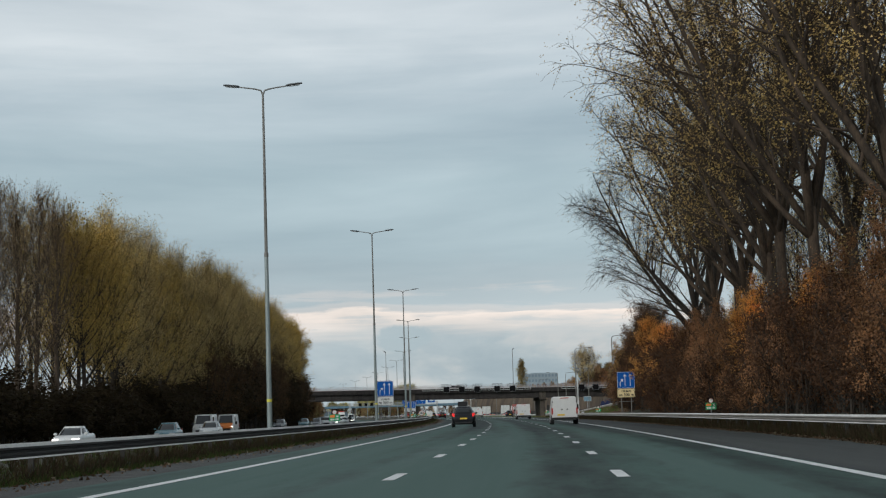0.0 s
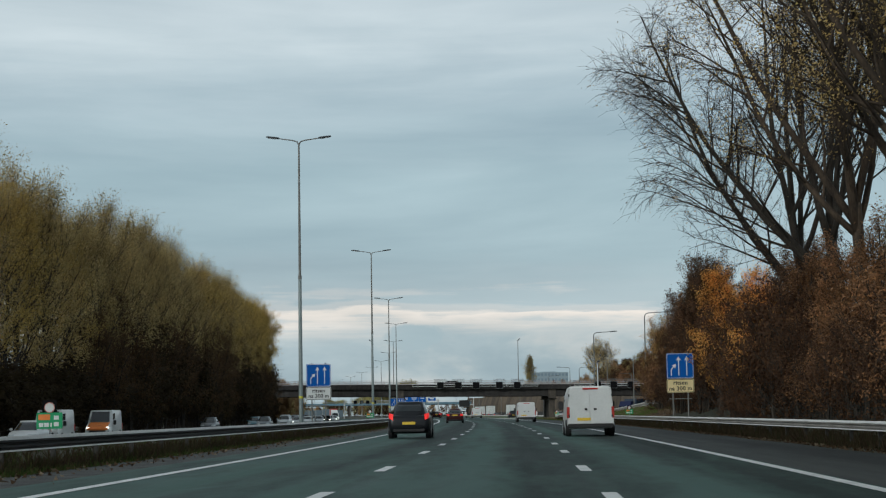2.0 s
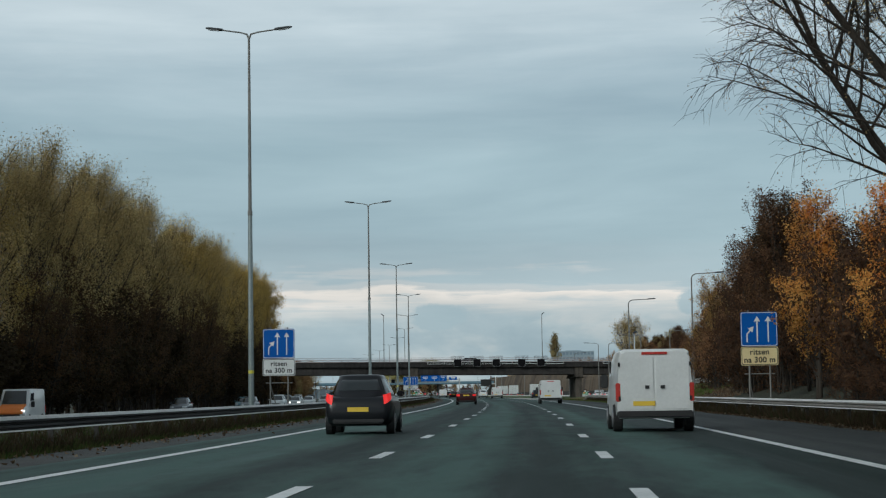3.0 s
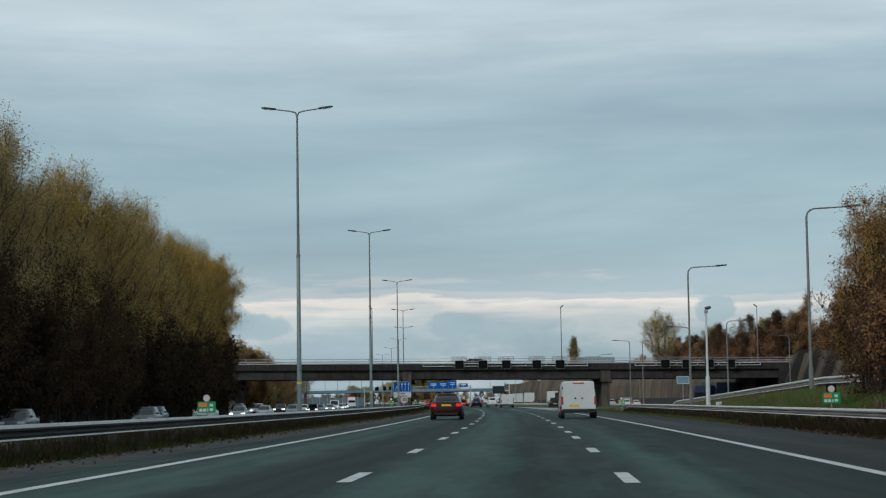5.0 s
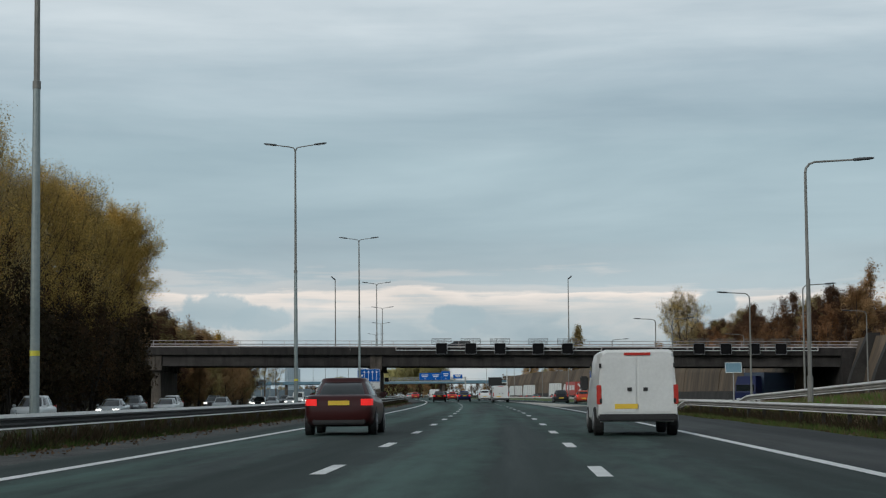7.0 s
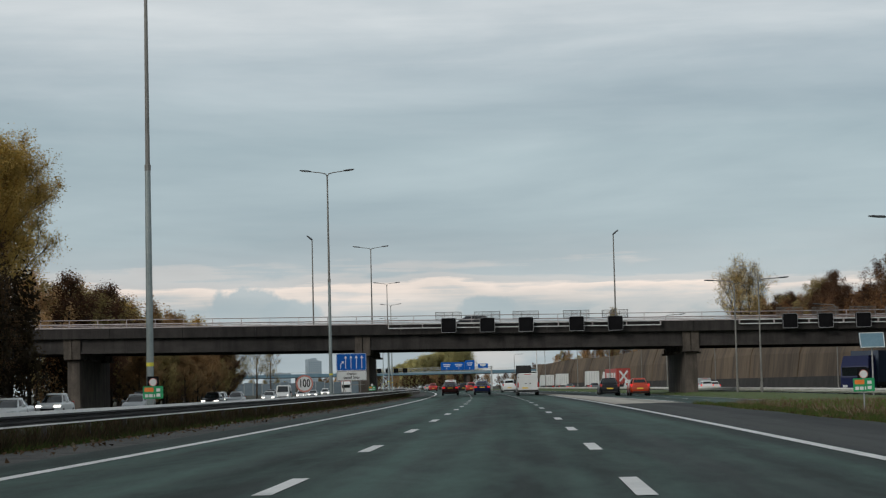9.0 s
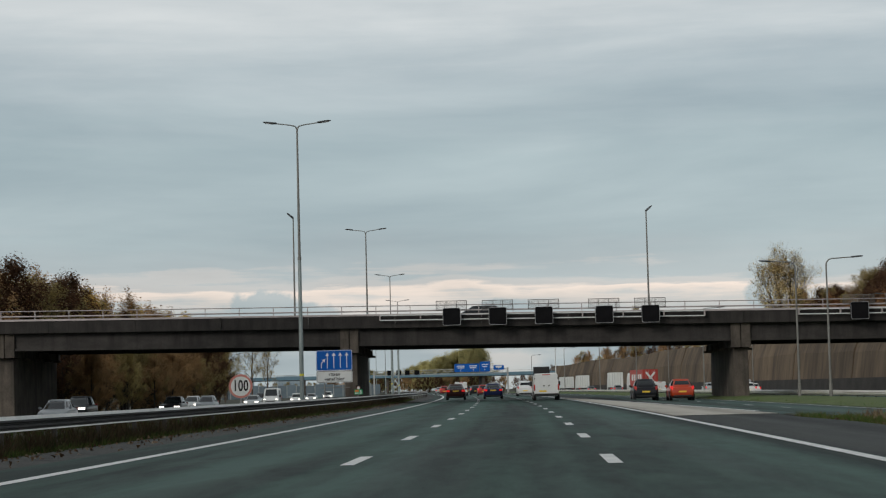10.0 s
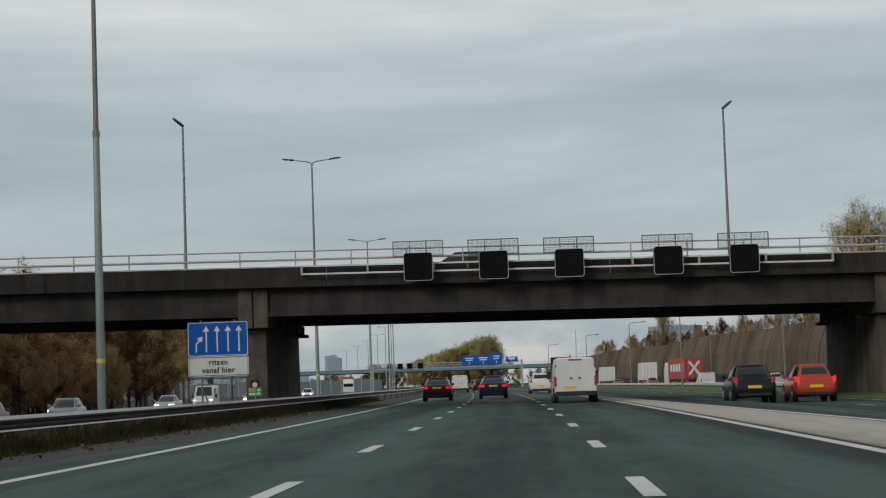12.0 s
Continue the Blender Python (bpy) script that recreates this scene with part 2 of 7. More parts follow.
# Darker beam faces mix road dirt with the shade of the corrugation.
M["rail_dirt_shade"] = material("dirty_shaded_rail", (0.022, 0.022, 0.022), (0.055, 0.054, 0.052), 0.6, 8.0, 0.6, 0.3)
M["rail_mid"] = material("weathered_shaded_rail", (0.24, 0.22, 0.20), (0.46, 0.43, 0.395), 0.6, 8.0, 0.55, 0.3)
M["post"] = material("galvanised_post", (0.025, 0.024, 0.022), (0.06, 0.057, 0.054), 2.0, 20.0, 0.6, 0.4)
M["mast"] = material("painted_mast", (0.23, 0.28, 0.28), (0.34, 0.38, 0.38), 0.5, 8.0, 0.5, 0.3)
M["mast_dark"] = material("weathered_mast", (0.16, 0.16, 0.15), (0.27, 0.26, 0.24), 0.6, 8.0, 0.6, 0.2)
M["head"] = material("lamp_head", (0.05, 0.055, 0.06), (0.09, 0.095, 0.10), 2.0, 20.0, 0.5)
M["yellow"] = material("yellow_band", (0.70, 0.62, 0.04), (0.80, 0.72, 0.10), 3.0, 30.0, 0.5)
M["white_pole"] = material("white_pole", (0.55, 0.57, 0.56), (0.74, 0.75, 0.74), 1.0, 15.0, 0.5)
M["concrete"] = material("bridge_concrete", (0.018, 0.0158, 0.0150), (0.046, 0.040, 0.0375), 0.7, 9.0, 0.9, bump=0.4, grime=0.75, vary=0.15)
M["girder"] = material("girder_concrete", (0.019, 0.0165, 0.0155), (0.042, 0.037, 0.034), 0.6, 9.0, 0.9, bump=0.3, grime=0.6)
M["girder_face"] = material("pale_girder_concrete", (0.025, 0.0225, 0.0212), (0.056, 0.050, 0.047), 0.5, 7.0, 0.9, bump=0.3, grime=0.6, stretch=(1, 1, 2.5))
M["pier"] = material("pier_concrete", (0.052, 0.043, 0.036), (0.14, 0.117, 0.096), 0.7, 9.0, 0.9, bump=0.4, grime=0.7)
M["pale_rail"] = material("pale_painted_rail", (0.36, 0.32, 0.315), (0.52, 0.46, 0.455), 0.8, 8.0, 0.5, 0.2)
M["black"] = material("black_panel", (0.006, 0.006, 0.007), (0.010, 0.010, 0.011), 2.0, 20.0, 0.9, spec=0.1)
M["trim_grey"] = material("grey_trim", (0.30, 0.30, 0.31), (0.42, 0.42, 0.43), 2.0, 20.0, 0.5, 0.3)
M["mesh_grey"] = material("grey_mesh", (0.10, 0.095, 0.09), (0.17, 0.165, 0.155), 2.0, 20.0, 0.7)
M["blue"] = material("blue_sign_sheet", (0.006, 0.095, 0.40), (0.010, 0.115, 0.46), 1.0, 12.0, 0.5, spec=0.15)
M["white"] = material("white_sign_sheet", (0.66, 0.68, 0.67), (0.78, 0.79, 0.78), 1.0, 12.0, 0.45)
M["cream"] = material("yellow_sign_sheet", (0.72, 0.58, 0.30), (0.82, 0.68, 0.38), 1.0, 12.0, 0.45)
M["red"] = material("red_sign_sheet", (0.52, 0.19, 0.15), (0.60, 0.24, 0.20), 1.0, 12.0, 0.5)
M["orange"] = material("orange_sign_sheet", (0.80, 0.20, 0.03), (0.85, 0.26, 0.05), 1.0, 12.0, 0.5)
M["green"] = material("green_sign_sheet", (0.01, 0.28, 0.10), (0.02, 0.36, 0.14), 1.0, 12.0, 0.45)
M["ink"] = material("black_ink", (0.012, 0.012, 0.013), None, 2.0, 20.0, 0.6)
M["wall"] = material("stained_retaining_wall", (0.046, 0.033, 0.023), (0.185, 0.132, 0.086), 0.16, 0.9, 0.95, bump=0.3, grime=0.4, stretch=(0.5, 0.5, 0.12), vary=0.25)
M["wall_foot"] = material("dark_wall_foot", (0.018, 0.016, 0.015), (0.045, 0.041, 0.037), 0.4, 6.0, 0.95, bump=0.4)
M["bark"] = material("bark", (0.022, 0.018, 0.014), (0.065, 0.052, 0.040), 1.5, 12.0, 0.95, stretch=(1, 1, 0.3))
M["bark_stem"] = material("dark_brown_bark", (0.030, 0.022, 0.016), (0.100, 0.070, 0.047), 1.5, 12.0, 0.95, stretch=(1, 1, 0.3))
M["bark_pale"] = material("brown_bark", (0.060, 0.043, 0.030), (0.155, 0.112, 0.078), 1.5, 12.0, 0.95, stretch=(1, 1, 0.3))
M["leaf_olive"] = leaf_material("olive_gold_leaves", [(0.50, 0.385, 0.175), (0.53, 0.40, 0.18), (0.57, 0.425, 0.18), (0.48, 0.385, 0.18), (0.61, 0.44, 0.185)])
M["leaf_tall"] = leaf_material("thin_golden_leaves", [(0.60, 0.42, 0.16), (0.64, 0.44, 0.17), (0.54, 0.37, 0.15), (0.66, 0.47, 0.17)])
M["leaf_twig"] = leaf_material("withered_brown_leaves", [(0.34, 0.245, 0.14), (0.38, 0.26, 0.15), (0.30, 0.22, 0.135), (0.40, 0.29, 0.14)])
M["leaf_bronze"] = leaf_material("bronze_leaves", [(0.44, 0.25, 0.09), (0.50, 0.28, 0.09), (0.36, 0.22, 0.085), (0.42, 0.31, 0.11)])
M["leaf_umber"] = leaf_material("umber_leaves", [(0.115, 0.070, 0.040), (0.13, 0.080, 0.043), (0.10, 0.065, 0.039), (0.155, 0.092, 0.046)])
M["leaf_rust_dark"] = leaf_material("dark_rust_leaves", [(0.32, 0.175, 0.09), (0.37, 0.195, 0.095), (0.28, 0.155, 0.085), (0.43, 0.215, 0.095)])
M["leaf_far"] = leaf_material("far_olive_leaves", [(0.36, 0.29, 0.13), (0.40, 0.31, 0.13), (0.32, 0.265, 0.125), (0.44, 0.33, 0.14)])
M["leaf_far_brown"] = leaf_material("far_brown_leaves", [(0.42, 0.265, 0.135), (0.46, 0.285, 0.14), (0.38, 0.25, 0.13), (0.50, 0.31, 0.14)])
# Olive lightened to put distance haze into the far leaf colour.
M["leaf_haze"] = leaf_material("hazed_olive_leaves", [(0.50, 0.46, 0.22), (0.54, 0.485, 0.22), (0.47, 0.445, 0.225), (0.57, 0.50, 0.23)])
M["leaf_gold"] = leaf_material("golden_leaves", [(0.58, 0.42, 0.13), (0.62, 0.43, 0.13), (0.54, 0.39, 0.125), (0.65, 0.45, 0.14)])
M["leaf_orange"] = leaf_material("orange_leaves", [(0.86, 0.46, 0.13), (0.82, 0.41, 0.115), (0.90, 0.52, 0.15), (0.72, 0.34, 0.095)])
M["leaf_brown"] = leaf_material("brown_leaves", [(0.125, 0.070, 0.044), (0.145, 0.080, 0.047), (0.11, 0.065, 0.043), (0.17, 0.090, 0.048)])
# Dark brown for bare branches and for the shade low in the tree rows.
M["leaf_shade_dark"] = leaf_material("shade_dark_undergrowth_leaves", [(0.050, 0.038, 0.022), (0.056, 0.042, 0.023), (0.050, 0.035, 0.022), (0.062, 0.046, 0.024)])
M["grass"] = leaf_material("grass_blades", [(0.050, 0.085, 0.022), (0.070, 0.110, 0.028), (0.100, 0.120, 0.038), (0.12, 0.105, 0.045)])
M["weeds"] = leaf_material("dark_weed_stalks", [(0.050, 0.036, 0.022), (0.070, 0.050, 0.030), (0.045, 0.050, 0.022), (0.095, 0.070, 0.042)])
M["grass_green"] = leaf_material("green_grass_blades", [(0.105, 0.23, 0.045), (0.13, 0.25, 0.05), (0.15, 0.22, 0.055), (0.15, 0.15, 0.055)])
M["litter"] = leaf_material("fallen_leaves", [(0.14, 0.085, 0.05), (0.20, 0.13, 0.08), (0.10, 0.065, 0.04), (0.28, 0.22, 0.15)])
M["glass"] = material("dark_car_glass", (0.010, 0.014, 0.015), (0.016, 0.020, 0.022), 1.0, 10.0, 0.06, spec=0.7)
M["tyre"] = material("tyre_rubber", (0.010, 0.010, 0.011), (0.020, 0.020, 0.020), 3.0, 40.0, 0.85)
M["rim"] = material("wheel_rim", (0.25, 0.25, 0.26), (0.40, 0.40, 0.41), 3.0, 30.0, 0.4, 0.7)
M["plastic"] = material("black_plastic", (0.012, 0.012, 0.013), (0.024, 0.024, 0.025), 3.0, 30.0, 0.6)
M["plate"] = material("yellow_plate", (0.75, 0.50, 0.04), (0.82, 0.56, 0.06), 3.0, 30.0, 0.5)
M["tail"] = material("lit_tail_lamp", (0.80, 0.022, 0.02), None, 3.0, 30.0, 0.3, emit=0.5)
M["tail_dim"] = material("tail_lamp", (0.42, 0.03, 0.02), (0.52, 0.04, 0.03), 3.0, 30.0, 0.3)
M["lamp"] = material("lit_headlamp", (1.0, 0.95, 0.86), None, 3.0, 30.0, 0.3, emit=2.2)
M["lamp_dim"] = material("headlamp", (0.55, 0.57, 0.58), (0.65, 0.67, 0.68), 3.0, 30.0, 0.15)
# Far buildings: bluish paleness in wall and window colour is painted haze.
M["haze_tower"] = material("hazed_pale_tower", (0.30, 0.37, 0.42), (0.36, 0.43, 0.47), 0.05, 1.0, 0.8)
M["tower_glass"] = material("hazed_tower_window", (0.20, 0.27, 0.33), (0.25, 0.32, 0.37), 0.05, 1.0, 0.4)
M["far_steel"] = material("gantry_steel", (0.36, 0.37, 0.36), (0.48, 0.48, 0.46), 0.8, 8.0, 0.6, 0.2)
# Grey-blue of the far barrier carries the haze as well.
M["barrier"] = material("hazed_grey_blue_barrier", (0.10, 0.14, 0.17), (0.16, 0.205, 0.235), 0.3, 4.0, 0.7, vary=0.3)
M["blue_steel"] = material("blue_bridge_paint", (0.10, 0.19, 0.25), (0.15, 0.25, 0.31), 0.4, 6.0, 0.6)


def car_paint(name, c, rough=0.3):
    """Road-dusty paint: the gloss of dark cars is dulled."""
    dark = max(c) < 0.1
    m = material(name, tuple(x * 0.85 for x in c), c, 0.8, 14.0, 0.30 if dark else rough, 0.0, spec=0.28 if dark else 0.45)
    m.node_tree.nodes["Principled BSDF"].inputs["Coat Weight"].default_value = 0.12 if dark else 0.3
    return m


PAINT = {k: car_paint(k + "_car_paint", c) for k, c in {
    "white": (0.74, 0.75, 0.74), "maroon": (0.045, 0.010, 0.010), "navy": (0.010, 0.016, 0.065), "black": (0.012, 0.013, 0.016),
    "orange": (0.46, 0.050, 0.014), "silver": (0.42, 0.44, 0.45), "grey": (0.10, 0.11, 0.12), "teal": (0.10, 0.22, 0.26), "red": (0.40, 0.03, 0.025)}.items()}


# ---- building helpers ----
class Geo:
    """Vertices and faces gathered for one mesh."""

    def __init__(self):
        self.v, self.f = [], []

    def add(self, verts, faces):
        n = len(self.v)
        self.v += [tuple(p) for p in verts]
        self.f += [tuple(i + n for i in f) for f in faces]

    def box(self, x0, x1, y0, y1, z0, z1, m=None):
        c = [Vector((x, y, z)) for z in (z0, z1) for y in (y0, y1) for x in (x0, x1)]
        if m is not None:
            c = [m @ p for p in c]
        self.add(c, [(0, 2, 3, 1), (4, 5, 7, 6), (0, 1, 5, 4), (2, 6, 7, 3), (0, 4, 6, 2), (1, 3, 7, 5)])

    def tube(self, pts, radii, n=6, caps=True):
        base = len(self.v)
        pts = [Vector(p) for p in pts]
        for i, p in enumerate(pts):
            a, b = pts[max(0, i - 1)], pts[min(len(pts) - 1, i + 1)]
            w = (b - a).normalized() if (b - a).length > 1e-9 else Vector((0, 0, 1))
            u = w.cross(Vector((0, 1, 0)) if abs(w.y) < 0.9 else Vector((1, 0, 0))).normalized()
            q = w.cross(u)
            r = radii[i]
            for j in range(n):
                t = 2 * math.pi * j / n
                self.v.append(tuple(p + (u * math.cos(t) + q * math.sin(t)) * r))
        for i in range(len(pts) - 1):
            for j in range(n):
                k = (j + 1) % n
                self.f.append((base + i * n + j, base + i * n + k, base + (i + 1) * n + k, base + (i + 1) * n + j))
        if caps:
            self.f.append(tuple(base + j for j in reversed(range(n))))
            self.f.append(tuple(base + (len(pts) - 1) * n + j for j in range(n)))

    def loft(self, rings, caps=True, closed=True):
        base, n = len(self.v), len(rings[0])
        for r in rings:
            self.v += [tuple(p) for p in r]
        for i in range(len(rings) - 1):
            for j in range(n if closed else n - 1):
                k = (j + 1) % n
                self.f.append((base + i * n + j, base + i * n + k, base + (i + 1) * n + k, base + (i + 1) * n + j))
        if caps and closed:
            self.f.append(tuple(base + j for j in reversed(range(n))))
            self.f.append(tuple(base + (len(rings) - 1) * n + j for j in range(n)))

    def prism(self, poly, y0, y1, m=None):
        """A flat outline (x, z) given depth along y."""
        n = len(poly)
        v = [Vector((x, y, z)) for y in (y0, y1) for x, z in poly]
        if m is not None:
            v = [m @ p for p in v]
        self.add(v, [tuple(range(n)), tuple(n + j for j in reversed(range(n)))] + [(j, n + j, n + (j + 1) % n, (j + 1) % n) for j in range(n)])

    def mesh(self, name, smooth_faces=False):
        me = bpy.data.meshes.new(name)
        me.from_pydata(self.v, [], self.f)
        me.update()
        if smooth_faces:
            me.shade_smooth()
        return me


def fix_normals(me):
    bm = bmesh.new()
    bm.from_mesh(me)
    bmesh.ops.recalc_face_normals(bm, faces=bm.faces)
    bm.to_mesh(me)
    bm.free()
    return me


def part(name, geo, mat, parent=None, label="", m=None, smooth_faces=False, bevel=0.0):
    """One mesh object, under its thing when parent is given."""
    me = geo if isinstance(geo, bpy.types.Mesh) else geo.mesh(name, smooth_faces)
    if bevel:
        bm = bmesh.new()
        bm.from_mesh(me)
        bmesh.ops.remove_doubles(bm, verts=bm.verts, dist=1e-5)
        bmesh.ops.recalc_face_normals(bm, faces=bm.faces)
        bmesh.ops.bevel(bm, geom=[e for e in bm.edges if e.is_manifold and e.calc_face_angle(0) > 0.4], offset=bevel, segments=2, affect="EDGES", clamp_overlap=True)
        bm.to_mesh(me)
        bm.free()
    if not me.materials:
        me.materials.append(mat)
    ob = new(name, me)
    if parent:
        ob.parent = parent
    if m is not None:
        ob.matrix_basis = m
    if label:
        ob["label"] = label
    return ob


def empty(name, m, label, category, group="", kind=""):
    ob = new(name)
    ob.empty_display_size = 0.3
    ob.matrix_basis = m
    return tagged(ob, label, category, group, kind)


def along(s0, s1, step):
    n = max(1, int(round((s1 - s0) / step)))
    return [s0 + (s1 - s0) * i / n for i in range(n + 1)]


def ribbon(name, mat, s0, s1, dl, dr, z, step=6.0, across=8, thick=0.0, parent=None):
    """A surface that follows the road between the offsets dl(s) and dr(s); it carries its own across and along measures."""
    ss = along(s0, s1, step)
    verts, faces, ac, al = [], [], [], []
    for s in ss:
        a, b = dl(s), dr(s)
        for j in range(across + 1):
            d = a + (b - a) * j / across
            verts.append(tuple(W(s, d, z(s, d))))
            ac.append(d)
            al.append(s)
    n = across + 1
    for i in range(len(ss) - 1):
        for j in range(across):
            k = i * n + j
            faces.append((k, k + 1, k + n + 1, k + n))
    if thick:
        for side in (0, across):
            base = len(verts)
            for i, s in enumerate(ss):
                p = verts[i * n + side]
                verts.append((p[0], p[1], p[2] - thick))
                ac.append(ac[i * n + side])
                al.append(s)
            for i in range(len(ss) - 1):
                a, b = i * n + side, (i + 1) * n + side
                faces.append((a, b, base + i + 1, base + i) if side == 0 else (b, a, base + i, base + i + 1))
    me = bpy.data.meshes.new(name)
    me.from_pydata(verts, [], faces)
    for key, values in (("across", ac), ("along", al)):
        at_ = me.attributes.new(key, "FLOAT", "POINT")
        at_.data.foreach_set("value", values)
    me.update()
    me.materials.append(mat)
    ob = new(name, me)
    if parent:
        ob.parent = parent
    return ob


def text_mesh(body, size, depth=0.004, bold=0.0):
    cu = bpy.data.curves.new("lettering", "FONT")
    cu.body, cu.size, cu.extrude, cu.align_x, cu.align_y = body, size, depth, "CENTER", "CENTER"
    cu.resolution_u = 4
    cu.offset, cu.space_character = bold, 1.06 if bold else 1.0
    ob = bpy.data.objects.new("lettering", cu)
    scene.collection.objects.link(ob)
    bpy.context.view_layer.update()
    me = bpy.data.meshes.new_from_object(ob.evaluated_get(bpy.context.evaluated_depsgraph_get()))
    bpy.data.objects.remove(ob)
    me.transform(Matrix.Rotation(radians(90), 4, "X"))
    return me


# ---- the ground, one sheet out to the horizon ----
def build_ground():
    ds = [-2600, -1500, -800, -400, -200, -120, -80, -60, -50, -44, -40, -36, -32, -28, -24, -20, -16, -13, -11, -9.6, -8.6, -4, 0, 4, 7.3, 8.3, 9.3, 10.3, 11.3, 12.3, 13.3, 14.5,
          16, 18, 20, 22, 24, 26, 30, 36, 38, 40, 41.5, 43, 45.4, 46.8, 48.4, 51, 60, 80, 120, 200, 400, 800, 1500, 2600]
    ss = [-300, -100] + [-20 + 5 * i for i in range(84)] + [405 + 15 * i for i in range(40)] + [1100, 1300, 1600, 2000, 2600, 3400, 4200]
    g = Geo()
    for s in ss:
        for d in ds:
            wob = 0.05 * noise.noise(Vector((s * 0.3, d * 0.7, 0))) if (8.3 < d < 16 or -11.5 < d < -9.2) else 0
            g.v.append(tuple(W(s, d, lie(s, d) + wob)))
    n = len(ds)
    for i in range(len(ss) - 1):
        for j in range(n - 1):
            k = i * n + j
            g.f.append((k, k + 1, k + n + 1, k + n))
    return tagged(part("ground", g, M["soil"], smooth_faces=True), "grassy soil verges and fields beside the motorway", "ground", kind="structure")


build_ground()

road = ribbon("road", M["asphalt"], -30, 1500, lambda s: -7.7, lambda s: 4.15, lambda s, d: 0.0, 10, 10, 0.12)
tagged(road, "worn grey asphalt carriageway with three lanes", "road", kind="structure")
shoulder = ribbon("hard_shoulder", M["shoulder"], -30, 1500, lambda s: 4.15, lambda s: 7.25 + 0.10 * math.sin(s * 0.4) * (s < 345), lambda s, d: -0.004, 3, 4, 0.12)
tagged(shoulder, "dark asphalt hard shoulder of the motorway", "road", kind="structure")
gravel = ribbon("gravel_strip", M["gravel"], -30, 700, lambda s: -9.25 + 0.22 * noise.noise(Vector((s * 0.5, 0, 0))), lambda s: -7.68, lambda s, d: -0.012, 1.5, 4, 0.10)
tagged(gravel, "grey gravel strip with fallen leaves beside the carriageway", "gravel", kind="structure")
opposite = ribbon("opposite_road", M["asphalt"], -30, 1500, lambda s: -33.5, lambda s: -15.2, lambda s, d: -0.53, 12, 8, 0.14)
tagged(opposite, "grey asphalt carriageway for oncoming traffic", "road", kind="structure")


def slip_left(s):
    return 16.3 - 9.0 * smooth(s, 285, 352)


def slip_right(s):
    return 25.0 - 10.1 * smooth(s, 285, 360)


slip = ribbon("slip_road", M["asphalt"], 60, 900, slip_left, slip_right, lambda s, d: lie(s, d) + 0.045, 5, 8)
tagged(slip, "asphalt slip road joining the motorway", "road", kind="structure")
lorry_road = ribbon("parallel_road", M["asphalt"], 300, 1100, lambda s: 24.6, lambda s: 37.5, lambda s, d: lie(s, d) + 0.05, 8, 6)
tagged(lorry_road, "asphalt parallel road with queueing lorries", "road", kind="structure")
turf = ribbon("grass_strip", M["turf"], 322, 780, lambda s: slip_right(s) + 0.05, lambda s: 24.5, lambda s, d: lie(s, d) + 0.06 + 0.25 * smooth(d, slip_right(s), slip_right(s) + 2.5) * (1 - smooth(d, 22.5, 24.5)), 4, 8)
tagged(turf, "green grass strip between slip road and parallel road", "grass", kind="structure")
gore = ribbon("gore_surface", M["gore"], 347, 455, lambda s: 4.22, lambda s: 4.35 + 3.0 * (455 - s) / 108, lambda s, d: 0.012, 3, 3, 0.02)
tagged(gore, "pale worn surfacing in the wedge between two roads", "road surface", kind="structure")

# ---- markings, each a piece of the road ----
DASH_S = [6, 18, 30.3, 44.7, 59.2, 71.7, 82.9, 94.5, 108.5, 120.3, 133.1, 147.4, 161.7, 173.4, 186.6, 199.2, 208, 218.2, 230.7, 242.9, 255.1, 267.4, 280.4, 291.8, 303.5, 315.7,
          327.8, 339.8, 351.6, 363.6, 375.2, 387.9, 400.6]
DASH_S += [400.6 + 12 * i for i in range(1, 34)]


def line(name, s0, s1, d, width, parent, lift=0.008, step=4.0):
    fd = d if callable(d) else (lambda s: d)
    ob = ribbon(name, M["paint"], s0, s1, lambda s: fd(s) - width / 2, lambda s: fd(s) + width / 2, lambda s, q: lift, step, 1)
    ob.parent = parent
    return ob


for d, off in ((-2.75, 0.0), (0.75, -1.2)):
    for s in DASH_S:
        line("lane_dash", s + off - 1.6, s + off + 1.6, d, 0.19, road, step=1.6)
line("edge_line", -30, 1400, -6.47, 0.22, road)
line("edge_line", -30, 1400, 3.95, 0.20, road)
line("edge_line", 352, 700, lambda s: 4.45 + 3.0 * (455 - min(s, 455)) / 108 + 0.02 * max(0, s - 455) * 0, 0.18, gore, lift=0.020)
for d in (-21.8, -25.2, -28.7):
    for i in range(45):
        line("lane_dash", 40 + 12 * i, 43 + 12 * i, d, 0.17, opposite, lift=-0.518, step=3)
line("edge_line", -30, 1000, -15.6, 0.18, opposite, lift=-0.518)
slip_line = ribbon("edge_line", M["paint"], 300, 800, lambda s: slip_right(s) - 0.6, lambda s: slip_right(s) - 0.42, lambda s, d: lie(s, d) + 0.055, 5, 1)
slip_line.parent = slip
for i in range(24):
    q = ribbon("lane_dash", M["paint"], 372 + 12 * i, 375 + 12 * i, lambda s: 11.2, lambda s: 11.36, lambda s, d: lie(s, d) + 0.056, 3, 1)
    q.parent = slip


